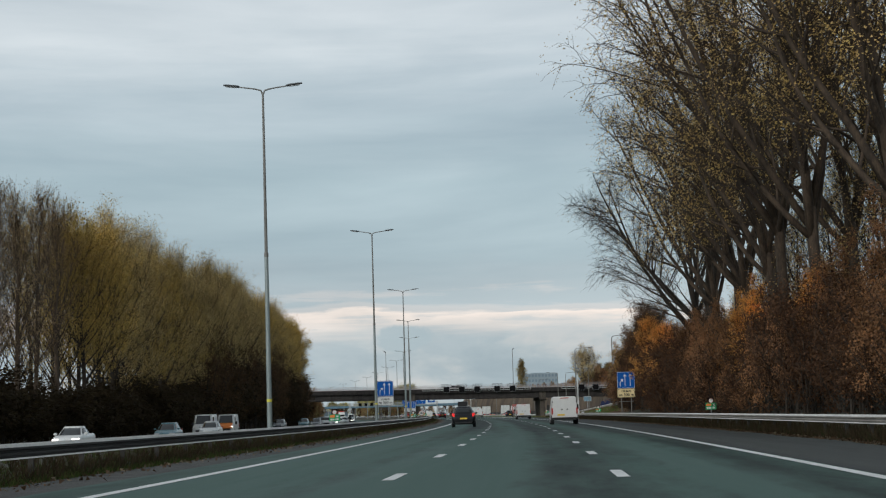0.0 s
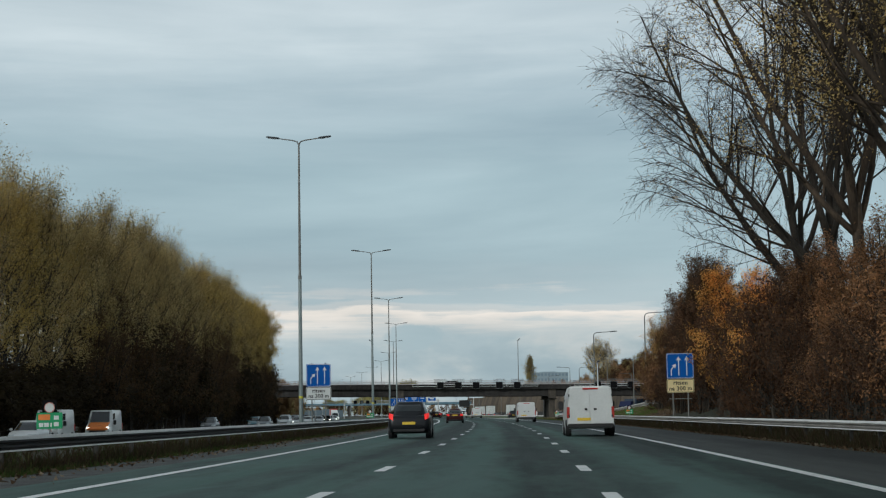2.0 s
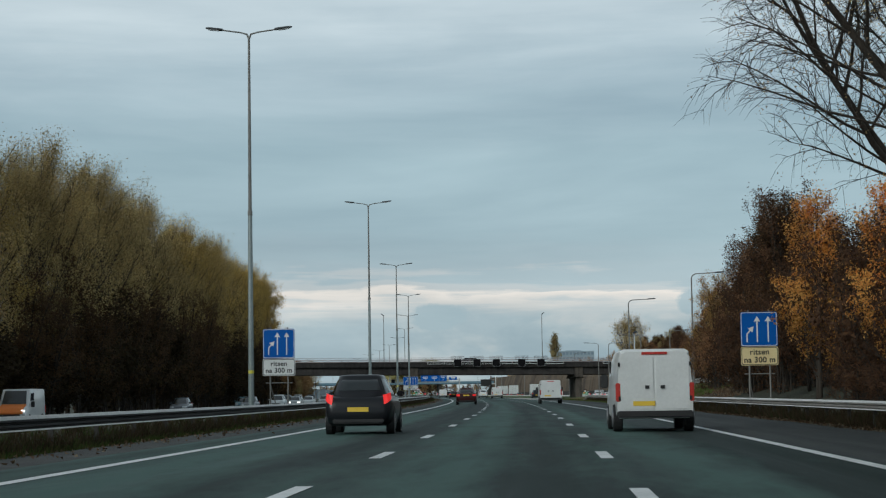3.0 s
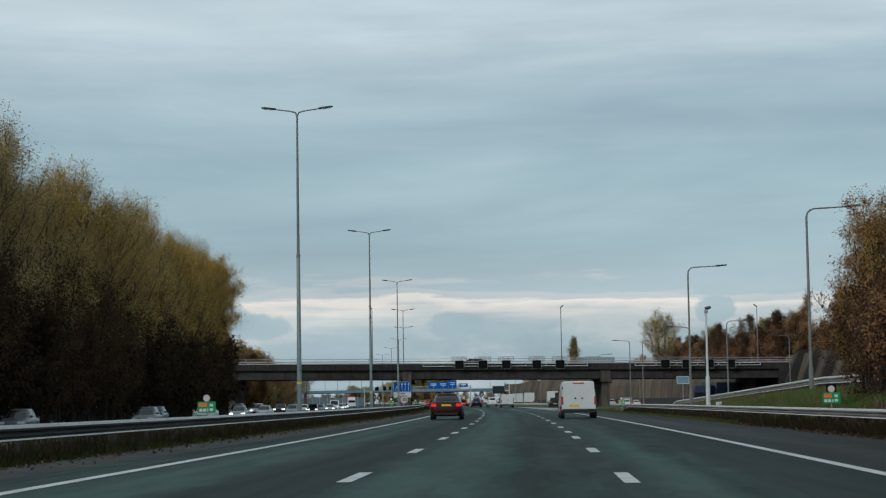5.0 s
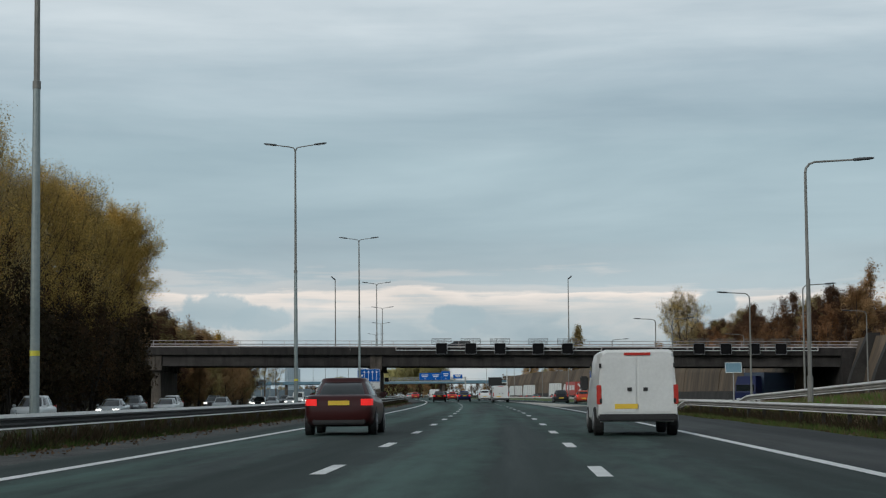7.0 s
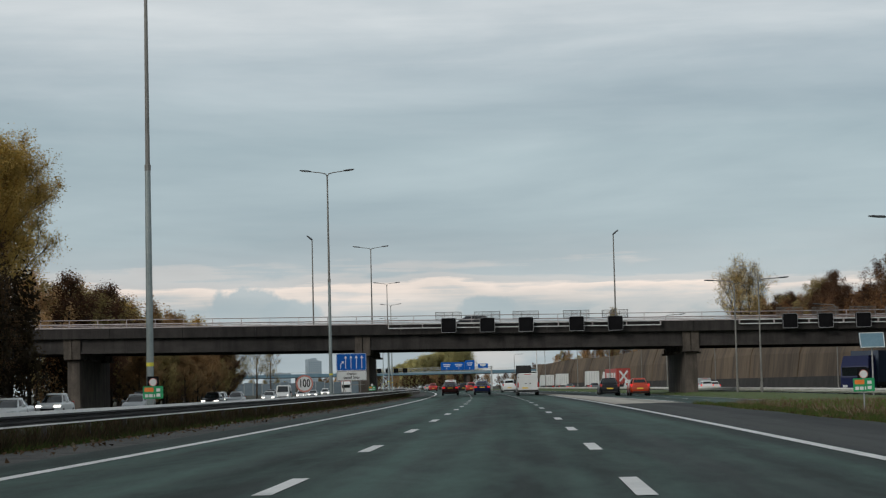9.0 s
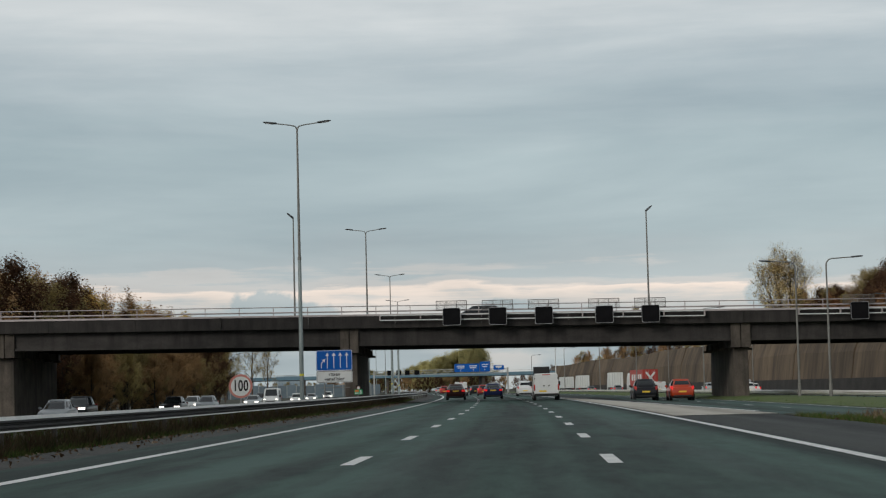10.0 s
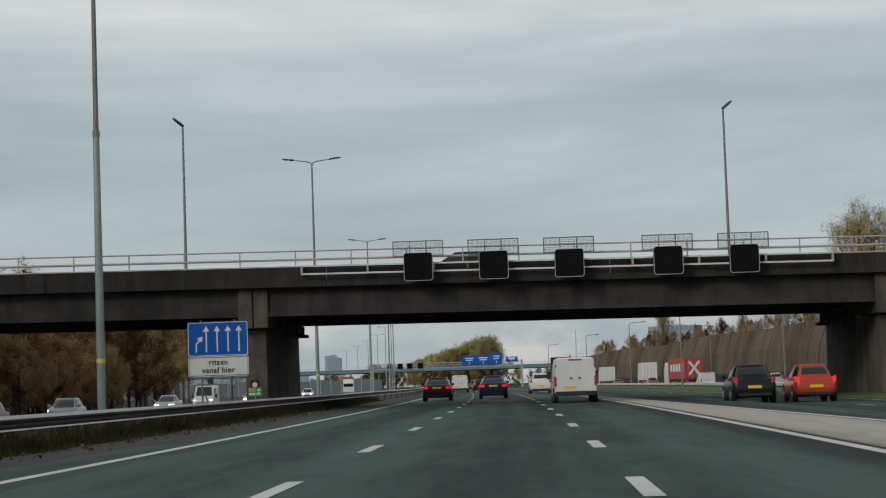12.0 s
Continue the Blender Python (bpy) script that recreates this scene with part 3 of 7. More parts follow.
# ---- guard rails ----
def guardrail(label, s0, s1, d, base, side, height=0.72, post_step=4.0, dip_start=False, dip_end=False, double=False, dark_face="", deep=1.0):
    """A corrugated steel beam on posts. side: +1 when the traffic that it guards is on its right."""
    fd = d if callable(d) else (lambda s: d)
    thing = empty("guardrail", Matrix.Identity(4), label, "guardrail")
    half = [(0.0, 0.00), (0.012, 0.012), (0.012, 0.055), (0.082, 0.085), (0.082, 0.125), (0.012, 0.150), (0.012, 0.175), (0.082, 0.200), (0.082, 0.240), (0.012, 0.270), (0.012, 0.305), (0.0, 0.315)]
    prof = half + [(-0.008, 0.315), (-0.008, 0.0)]

    def top(s):
        z = base(s) + height
        if dip_start:
            z -= (height - 0.12) * (1 - smooth(s, s0, s0 + 9))
        if dip_end:
            z -= (height - 0.12) * smooth(s, s1 - 9, s1)
        return z

    for sgn in ((side, -side) if double else (side,)):
        g = Geo()
        rings = []
        for s in along(s0, s1, 2.0):
            wob = 0.012 * math.sin(s * 0.9) + 0.01 * math.sin(s * 0.23)
            rings.append([W(s, fd(s) + sgn * (x + 0.06) + wob, top(s) + (z - 0.315) * deep) for x, z in prof])
        g.loft(rings)
        part("beam", fix_normals(g.mesh("beam")), M[dark_face or "rail"], thing)
        # Pale strips put the sky's gleam into the colour of both beam edges.
        if dark_face:
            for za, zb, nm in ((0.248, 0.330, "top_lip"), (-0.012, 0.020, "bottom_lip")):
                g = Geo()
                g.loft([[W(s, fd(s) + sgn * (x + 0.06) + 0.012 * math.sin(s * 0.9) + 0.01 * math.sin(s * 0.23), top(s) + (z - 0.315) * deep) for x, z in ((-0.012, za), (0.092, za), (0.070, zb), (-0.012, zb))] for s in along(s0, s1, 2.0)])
                part(nm, fix_normals(g.mesh(nm)), M["rail"], thing, "bright edge strip with the sky's gleam painted in")
    pg = Geo()
    pg.box(-0.05, 0.05, -0.03, 0.03, -0.35, 0.60)
    pg.box(-0.062, 0.062, -0.055, 0.055, 0.42, 0.60)
    pm = pg.mesh("post")
    pm.materials.append(M["post"])
    n = int((s1 - s0 - 3) / post_step)
    for i in range(n + 1):
        s = s0 + 1.5 + i * post_step
        part("post", pm, M["post"], thing, m=at(s, fd(s), top(s) - 0.66))
    return thing


guardrail("galvanised steel guardrail along the central verge", -10, 470, -10.0, lambda s: -0.06, 1, dark_face="rail_dirt_shade", deep=0.84)
guardrail("galvanised steel guardrail curving away along the central verge", 470, 900, lambda s: -10.0 + 1.2 * smooth(s, 470, 560), lambda s: -0.06, 1, post_step=8.0, dark_face="rail_dirt_shade", deep=0.84)
guardrail("galvanised steel guardrail below the wooded bank", -10, 305, 8.5, lambda s: -0.10, -1, dip_end=True, dark_face="rail_mid", deep=0.70)
guardrail("galvanised steel guardrail along the sloping slip road", 150, 331, lambda s: 15.0, lambda s: lie(s, 15.0), -1, dip_end=True, dark_face="rail_mid")
guardrail("galvanised steel guardrail between slip road and parallel road", 330, 760, 22.4, lambda s: lie(s, 22.4), -1, post_step=6.0, dip_start=True)
guardrail("distant galvanised steel guardrail behind the slip road", 300, 620, 24.0, lambda s: lie(s, 24.0), -1, post_step=8.0)


# ---- lighting columns ----
def rounded_head(length, width, thick):
    g = Geo()
    rings = []
    for y, w, h in ((0, 0.35, 0.55), (0.06, 0.75, 0.9), (0.25, 1, 1), (0.75, 0.95, 0.9), (0.95, 0.7, 0.6), (1.0, 0.4, 0.35)):
        rings.append([Vector((y * length, math.cos(2 * math.pi * j / 10) * w * width / 2, math.sin(2 * math.pi * j / 10) * h * thick / 2)) for j in range(10)])
    g.loft(rings)
    return g


def twin_mast():
    thing = empty("street_lamp", Matrix.Identity(4), "tall grey steel twin-armed motorway lighting mast", "street lamp", "motorway lighting masts")
    g = Geo()
    g.tube([(0, 0, -0.3), (0, 0, 0.35), (0, 0, 0.36), (0, 0, 3.0), (0, 0, 9.0)], [0.16, 0.16, 0.135, 0.13, 0.10], 12)
    part("lower_shaft", g, M["mast"], thing, smooth_faces=False)
    g = Geo()
    g.tube([(0, 0, 8.9), (0, 0, 9.1), (0, 0, 9.12), (0, 0, 17.0)], [0.115, 0.115, 0.085, 0.055], 10)
    part("upper_shaft", g, M["mast_dark"], thing)
    g = Geo()
    g.tube([(0, 0, 1.84), (0, 0, 1.98)], [0.139, 0.139], 12)
    part("yellow_band", g, M["yellow"], thing, "yellow reflective band")
    for sx in (-1, 1):
        g = Geo()
        g.tube([(0, 0, 16.9), (sx * 0.10, 0, 17.12), (sx * 0.4, 0, 17.2), (sx * 1.35, 0, 17.33)], [0.05, 0.042, 0.036, 0.032], 8)
        part("arm", g, M["mast_dark"], thing)
        head = part("lamp_head", rounded_head(0.85, 0.30, 0.13), M["head"], thing, smooth_faces=True,
                    m=pose(sx * 1.22, 0, 17.33, 0, -7, 0 if sx > 0 else 180))
        lens = Geo()
        lens.box(0.2, 0.72, -0.10, 0.10, -0.072, -0.055)
        part("lens", lens, M["lamp_dim"], head)
    return thing


MASTS = [(97.9, -13.8, 18.0), (178.95, -13.35, 18.1), (255.8, -12.95, 17.5), (328.6, -13.35, 17.0), (403.1, -13.15, 17.0), (477.3, -13.45, 16.7), (549.2, -13.4, 16.5)]
MASTS += [(624 + 75 * i, -13.4, 16.5) for i in range(8)]
mast0 = twin_mast()
for i, (s, d, hh) in enumerate(MASTS):
    m = at(s, d, lie(s, d), random.uniform(-3, 3)) @ Matrix.Scale((hh + 0.2 - lie(s, d)) / 17.2, 4, (0, 0, 1))
    if i == 0:
        mast0.matrix_basis = m
    else:
        c = copy_thing(mast0, m)
        c.matrix_basis = m


def single_lamp(height, reach, name_label, mat="mast_dark"):
    thing = empty("street_lamp", Matrix.Identity(4), name_label, "street lamp")
    g = Geo()
    g.tube([(0, 0, -0.3), (0, 0, 0.3), (0, 0, 1.2), (0, 0, 1.22), (0, 0, height - 0.45)], [0.12, 0.12, 0.115, 0.085, 0.055], 10)
    part("shaft", g, M[mat], thing)
    if reach > 0:
        g = Geo()
        pts = [(0, 0, height - 0.5)] + [(0.45 * (1 - math.cos(a)), 0, height - 0.45 + 0.40 * math.sin(a)) for a in (0.4, 0.9, 1.4)] + [(reach, 0, height + 0.02)]
        g.tube(pts, [0.055, 0.05, 0.045, 0.042, 0.035], 8)
        part("arm", g, M[mat], thing)
        part("lamp_head", rounded_head(0.85, 0.26, 0.13), M["head"], thing, m=pose(reach - 0.1, 0, height + 0.02, 0, -4, 0), smooth_faces=True)
    else:
        part("lamp_head", rounded_head(0.75, 0.36, 0.16), M["head"], thing, m=pose(-0.05, 0, height - 0.42, 0, -38, 0), smooth_faces=True)
    return thing


for s, d, top, turn, reach in ((281.2, 11.7, 10.15, 0, 2.0), (243.5, 13.9, 10.4, 0, 2.0), (354, 19.8, 8.7, 180, 1.8), (424, 20.0, 9.45, 180, 1.8), (419, 21.3, 9.3, 0, 1.8),
                               (352, 23.6, 9.2, 0, 1.8), (500, 22.6, 9.3, 0, 1.8), (560, 21.2, 9.3, 0, 1.8), (630, 22.6, 9.3, 0, 1.8), (700, 22.6, 9.3, 0, 1.8), (780, 22.6, 9.3, 0, 1.8),
                               (470, 37.8, 9.0, 180, 1.8), (560, 37.8, 9.0, 180, 1.8), (650, 37.8, 9.0, 180, 1.8), (396, 38.0, 9.0, 180, 1.8)):
    z = lie(s, d)
    lamp_post = single_lamp(top - z, reach, "weathered steel lighting column with one curved arm")
    lamp_post.matrix_basis = at(s, d, z, turn)
    tagged(lamp_post, group="single-armed lighting columns")


def camera_pole():
    thing = empty("camera_pole", at(257.8, 10.3, lie(257.8, 10.3)), "white steel traffic pole with a small device on top", "pole")
    top = 6.2 - lie(257.8, 10.3)
    g = Geo()
    g.tube([(0, 0, -0.3), (0, 0, 2.0), (0, 0, 2.02), (0, 0, top - 0.35)], [0.13, 0.12, 0.070, 0.055], 12)
    part("shaft", g, M["white_pole"], thing)
    g = Geo()
    g.box(-0.10, 0.10, -0.10, 0.10, top - 0.36, top - 0.20)
    g.tube([(0, 0, top - 0.5), (-0.10, 0, top - 0.42)], [0.02, 0.02], 6)
    part("bracket", g, M["trim_grey"], thing)
    part("housing", rounded_head(0.36, 0.2, 0.2), M["head"], thing, m=pose(-0.06, 0, top - 0.10, 0, -12, 0), smooth_faces=True)
    g = Geo()
    g.box(0.45, 0.75, -0.2, 0.2, -0.1, 0.55)
    part("cabinet", g, M["white_pole"], thing, bevel=0.02)


camera_pole()


# ---- signs ----
def arrow(x, z, h, w=0.055, head=0.15):
    return [(x - w / 2, z), (x + w / 2, z), (x + w / 2, z + h - head), (x + head * 0.62, z + h - head), (x, z + h), (x - head * 0.62, z + h - head), (x - w / 2, z + h - head)]


def bent_arrow(x, z, w=0.055):
    """A short arrow that kinks to its right."""
    c = w / 2
    tip = (x + 0.29, z + 0.68)
    dx, dz = 0.66, 0.75
    hx, hz = tip[0] - dx * 0.23, tip[1] - dz * 0.23
    return [(x - c, z), (x + c, z), (x + c, z + 0.33), (hx + dz * c, hz - dx * c), (hx + dz * 0.14, hz - dx * 0.14), tip, (hx - dz * 0.14, hz + dx * 0.14), (hx - dz * c, hz + dx * c), (x - c, z + 0.36)]


def plate(w, h, r=0.08, n=4):
    out = []
    for cx, cz, a0 in ((w / 2 - r, h / 2 - r, 0), (-w / 2 + r, h / 2 - r, 90), (-w / 2 + r, -h / 2 + r, 180), (w / 2 - r, -h / 2 + r, 270)):
        for i in range(n + 1):
            a = radians(a0 + 90 * i / n)
            out.append((cx + r * math.cos(a), cz + r * math.sin(a)))
    return out


def lane_sign(s, d, zc, width, height, arrows, lines, lower_mat, label, low_w=None, low_h=0.85):
    """A blue lane-arrow board with a lettered board below it, on two posts; zc: the middle of the blue board."""
    low_w = low_w or width
    g0 = lie(s, d)
    thing = empty("road_sign", at(s, d, g0), label, "road sign")
    zc -= g0
    g = Geo()
    g.prism(plate(width, height), 0, 0.03, Matrix.Translation((0, 0, zc)))
    board = part("blue_board", fix_normals(g.mesh("blue_board")), M["blue"], thing)
    g = Geo()
    o, i_ = plate(width - 0.04, height - 0.04), plate(width - 0.09, height - 0.09)
    n = len(o)
    g.add([(x, -0.005, z + zc) for x, z in o + i_], [(j, (j + 1) % n, n + (j + 1) % n, n + j) for j in range(n)])
    part("border", g, M["white"], board)
    g = Geo()
    z0 = zc - 0.56
    x1 = width / 2 - 0.40
    g.prism(bent_arrow(x1 - 0.47 * (arrows - 1) - 0.44, z0), -0.008, 0.0)
    part("arrow", g, M["white"], board)
    for i in range(arrows):
        g = Geo()
        g.prism(arrow(x1 - 0.47 * i, z0, 1.12, 0.055, 0.23), -0.008, 0.0)
        part("arrow", g, M["white"], board)
    g = Geo()
    zl = zc - height / 2 - low_h / 2 - 0.02
    g.prism(plate(low_w, low_h), 0, 0.03, Matrix.Translation((0, 0, zl)))
    low = part("text_board", fix_normals(g.mesh("text_board")), M[lower_mat], thing)
    g = Geo()
    o, i_ = plate(low_w - 0.05, low_h - 0.05), plate(low_w - 0.10, low_h - 0.10)
    g.add([(x, -0.005, z + zl) for x, z in o + i_], [(j, (j + 1) % n, n + (j + 1) % n, n + j) for j in range(n)])
    part("border", g, M["ink"], low)
    for k, body in enumerate(lines):
        part("lettering", text_mesh(body, 0.34, 0.004, 0.007), M["ink"], low, m=pose(0, -0.006, zl + 0.17 - 0.34 * k))
    for px in (-width * 0.28, width * 0.28):
        g = Geo()
        g.tube([(px, 0.07, -0.3), (px, 0.07, zc + height / 2 + 0.08)], [0.040, 0.040], 8)
        part("post", g, M["mast_dark"], thing)
    g = Geo()
    g.tube([(-width * 0.42, 0.11, zl - low_h / 2 - 0.36), (width * 0.42, 0.11, zl - low_h / 2 - 0.36)], [0.025, 0.025], 6)
    part("cross_bar", g, M["mast_dark"], thing)
    g = Geo()
    g.tube([(-width * 0.28, 0.07, zl - low_h / 2 - 0.42), (-width * 0.28 + 0.3, 0.9, -0.2)], [0.03, 0.03], 6)
    part("brace", g, M["mast_dark"], thing)
    return thing


lane_sign(185.0, -12.78, 3.60, 1.60, 1.48, 2, ("ritsen", "na 300 m"), "white", "blue lane-merge road sign with white lettered board on posts", 1.64)
lane_sign(172.0, 9.6, 3.55, 1.58, 1.48, 2, ("ritsen", "na 300 m"), "cream", "blue lane-merge road sign with yellow lettered board on posts", 1.60, 0.80)
lane_sign(426.7, -13.1, 3.28, 2.62, 1.48, 4, ("ritsen", "vanaf hier"), "white", "wide blue lane-merge road sign with white lettered board", 2.62)


def speed_sign(s, d, z, r):
    g0 = lie(s, d)
    thing = empty("speed_sign", at(s, d, g0), "round white speed limit sign with a pale red rim", "road sign")
    disc = [(r * math.cos(2 * math.pi * j / 32), z - g0 + r * math.sin(2 * math.pi * j / 32)) for j in range(32)]
    g = Geo()
    g.prism(disc, 0, 0.03)
    face = part("face", fix_normals(g.mesh("face")), M["white"], thing)
    g = Geo()
    ring = [(x * 0.82, z - g0 + (zz - (z - g0)) * 0.82) for x, zz in disc]
    g.add([(x, -0.005, zz) for x, zz in disc + ring], [(j, (j + 1) % 32, 32 + (j + 1) % 32, 32 + j) for j in range(32)])
    part("rim", g, M["red"], face)
    part("lettering", text_mesh("100", 0.60, 0.004, 0.012), M["ink"], face, m=pose(0, -0.008, z - g0) @ Matrix.Diagonal((0.66, 1, 1, 1)))
    g = Geo()
    g.tube([(0, 0.06, -0.3), (0, 0.06, z - g0 + r * 0.8)], [0.04, 0.04], 8)
    part("post", g, M["trim_grey"], thing)


speed_sign(363.5, -11.4, 1.30, 0.47)


def marker_sign(s, d, z):
    """A small green and orange distance marker with a round disc on top."""
    g0 = lie(s, d)
    thing = empty("distance_marker", at(s, d, g0) @ Matrix.Scale(0.7, 4), "small green distance marker with an orange field and a disc", "road sign", "distance markers")
    zc = (z - g0) / 0.7
    g = Geo()
    g.prism(plate(0.84, 0.52, 0.04), 0, 0.025, Matrix.Translation((0, 0, zc)))
    board = part("green_board", fix_normals(g.mesh("green_board")), M["green"], thing)
    g = Geo()
    g.box(-0.36, 0.02, -0.008, 0, zc + 0.02, zc + 0.20)
    part("orange_field", g, M["orange"], board, "orange field")
    for x0, x1, z0 in ((-0.34, -0.20, -0.2), (-0.17, -0.02, -0.2), (0.03, 0.08, -0.2), (0.14, 0.30, 0.03), (0.14, 0.30, -0.18)):
        g = Geo()
        g.box(x0, x1, -0.007, 0, zc + z0, zc + z0 + 0.13)
        part("plain_bar", g, M["white"], board)
    g = Geo()
    disc = [(0.17 * math.cos(2 * math.pi * j / 20), zc + 0.42 + 0.17 * math.sin(2 * math.pi * j / 20)) for j in range(20)]
    g.box(-0.24, 0.24, 0.022, 0.034, zc + 0.22, zc + 0.66)
    part("disc_plate", g, M["black"], thing)
    g = Geo()
    g.prism(disc, 0, 0.02)
    top = part("disc", fix_normals(g.mesh("disc")), M["white"], thing)
    g = Geo()
    ring = [(x * 0.86, zc + 0.42 + (zz - zc - 0.42) * 0.86) for x, zz in disc]
    g.add([(x, -0.004, zz) for x, zz in disc + ring], [(j, (j + 1) % 20, 20 + (j + 1) % 20, 20 + j) for j in range(20)])
    part("rim", g, M["red"], top)
    g = Geo()
    g.tube([(0, 0.05, -0.3), (0, 0.05, zc + 0.5)], [0.03, 0.03], 8)
    part("post", g, M["trim_grey"], thing)


for s, d, z in ((102.8, -10.9, 0.95), (210.0, -10.9, 0.92), (316, -10.9, 1.0), (103.0, 9.4, 0.98), (211.8, 9.6, 0.92), (314.1, 9.2, 0.75), (424, -11.2, 0.95)):
    marker_sign(s, d, z)


def solar_panel_pole():
    s, d = 376, 21.6
    thing = empty("solar_panel", at(s, d, lie(s, d)), "tilted solar panel on a thin steel post", "solar panel")
    g = Geo()
    g.box(-0.75, 0.75, -0.03, 0.03, -0.5, 0.5)
    p = part("panel", g, M["blue_steel"], thing, m=pose(0, 0, 3.6, -25, 0, 0), bevel=0.01)
    g = Geo()
    for x in (-0.73, 0.69):
        g.box(x, x + 0.04, -0.045, -0.03, -0.5, 0.5)
    for z in (-0.5, 0.46):
        g.box(-0.73, 0.73, -0.045, -0.03, z, z + 0.04)
    part("frame", g, M["white_pole"], p)
    g = Geo()
    g.tube([(0, 0.1, -0.3), (0, 0.1, 3.6)], [0.05, 0.05], 8)
    part("post", g, M["trim_grey"], thing)


solar_panel_pole()


# ---- the overpass ----
BS, BW = 433.5, 16.5   # its near face, and its width


def slope(d):
    return -0.010 * (d + 8)


def bridge():
    thing = empty("overpass", at(BS, 0), "weathered dark concrete road overpass on wall piers", "bridge")
    # local x across the motorway, y along it, z up
    D0, D1 = -95.0, 45.5

    def span(name, x0, x1, y0, y1, z0, z1, mat, bev=0.0):
        g = Geo()
        xs = along(x0, x1, 6)
        rings = [[Vector((x, y, z + slope(x))) for y, z in ((y0, z0), (y1, z0), (y1, z1), (y0, z1))] for x in xs]
        g.loft(rings)
        return part(name, fix_normals(g.mesh(name)), M[mat], thing, bevel=bev)

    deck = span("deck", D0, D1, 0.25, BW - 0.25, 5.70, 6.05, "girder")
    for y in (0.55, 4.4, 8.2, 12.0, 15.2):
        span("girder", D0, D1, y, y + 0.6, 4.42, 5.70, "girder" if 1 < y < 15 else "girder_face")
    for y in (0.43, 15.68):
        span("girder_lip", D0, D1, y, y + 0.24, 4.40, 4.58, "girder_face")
    # edge panels with open joints
    joints = [D0] + [-95 + 6.62 * i for i in range(1, 21)] + [D1]
    for y0 in (0.0, BW - 0.25):
        for a, b in zip(joints[:-1], joints[1:]):
            if b - a > 0.1:
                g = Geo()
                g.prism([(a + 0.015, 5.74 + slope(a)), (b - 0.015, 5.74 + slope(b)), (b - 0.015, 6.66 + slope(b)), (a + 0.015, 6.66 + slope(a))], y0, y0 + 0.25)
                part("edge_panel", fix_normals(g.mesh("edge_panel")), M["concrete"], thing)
        span("coping", D0, D1, y0 - 0.04, y0 + 0.29, 6.66, 6.72, "pale_rail")
    # railings: a thick lower rail, a thin upper one, posts
    for y in (0.12, BW - 0.12):
        for z, r in ((7.02, 0.055), (7.42, 0.035)):
            g = Geo()
            g.tube([(x, y, z + slope(x)) for x in along(D0, D1, 8)], [r] * len(along(D0, D1, 8)), 8)
            part("rail", g, M["pale_rail"], thing)
        pg = Geo()
        pg.box(-0.03, 0.03, -0.03, 0.03, 0, 0.68)
        pm = pg.mesh("railing_post")
        pm.materials.append(M["pale_rail"])
        for x in along(D0 + 1, D1 - 1, 2.6):
            part("railing_post", pm, M["pale_rail"], thing, m=pose(x, y, 6.74 + slope(x)))
    # traffic barrier on the deck
    span("deck_barrier", D0, D1, 2.2, 2.3, 6.55, 6.85, "pale_rail")
    span("deck_barrier", D0, D1, BW - 2.3, BW - 2.2, 6.55, 6.85, "pale_rail")
    # piers
    for x0, w in ((-39.6, 1.3), (-13.05, 1.15), (16.7, 1.25), (-66, 1.3)):
        z1 = 4.42 + slope(x0)
        g = Geo()
        gr = -0.9
        g.loft([[Vector((x0 + 0.08, 0.9, gr)), Vector((x0 + w - 0.02, 0.9, gr)), Vector((x0 + w - 0.02, BW - 0.9, gr)), Vector((x0 + 0.08, BW - 0.9, gr))],
                [Vector((x0 + 0.12, 0.9, z1 - 0.6)), Vector((x0 + w - 0.06, 0.9, z1 - 0.6)), Vector((x0 + w - 0.06, BW - 0.9, z1 - 0.6)), Vector((x0 + 0.12, BW - 0.9, z1 - 0.6))]])
        part("pier_wall", fix_normals(g.mesh("pier_wall")), M["pier"], thing, bevel=0.03)
        for a, b in ((x0 - 0.12, x0 + w / 2 - 0.03), (x0 + w / 2 + 0.03, x0 + w + 0.12)):
            g = Geo()
            g.box(a, b, 0.35, BW - 0.35, z1 - 0.55, z1 + 1.36)
            part("bearing_block", g, M["pier"], thing, bevel=0.02)
        for y in (3.4, 7.4, 11.2, 14.4):
            for sx in (x0 - 0.3, x0 + w + 0.3):
                g = Geo()
                g.tube([(sx, y, z1 - 0.6), (sx, y, z1 - 0.1)], [0.10, 0.10], 8)
                g.box(sx - 0.3, sx + 0.3, y - 0.25, y + 0.25, z1 - 0.72, z1 - 0.55)
                part("bearing", g, M["pier"], thing)
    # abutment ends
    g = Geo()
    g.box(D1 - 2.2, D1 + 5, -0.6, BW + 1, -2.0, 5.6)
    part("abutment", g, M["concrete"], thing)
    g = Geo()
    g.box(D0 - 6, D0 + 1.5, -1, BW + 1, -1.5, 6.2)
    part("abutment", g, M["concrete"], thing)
    # pale frames that carry the lane signals
    for fa, fb in ((-10.06, 14.57), (21.7, 40.5)):
        for z in (6.27, 6.64):
            g = Geo()
            g.prism([(fa, z + slope(fa)), (fb, z + slope(fb)), (fb, z + 0.075 + slope(fb)), (fa, z + 0.075 + slope(fa))], -0.40, -0.30)
            part("signal_frame", fix_normals(g.mesh("signal_frame")), M["white_pole"], thing)
        for x in along(fa, fb, 3.1):
            g = Geo()
            g.box(x - 0.04, x + 0.04, -0.40, 0.02, 6.27 + slope(x), 6.715 + slope(x))
            part("frame_bracket", g, M["pale_rail"], thing)
    return thing


bridge()


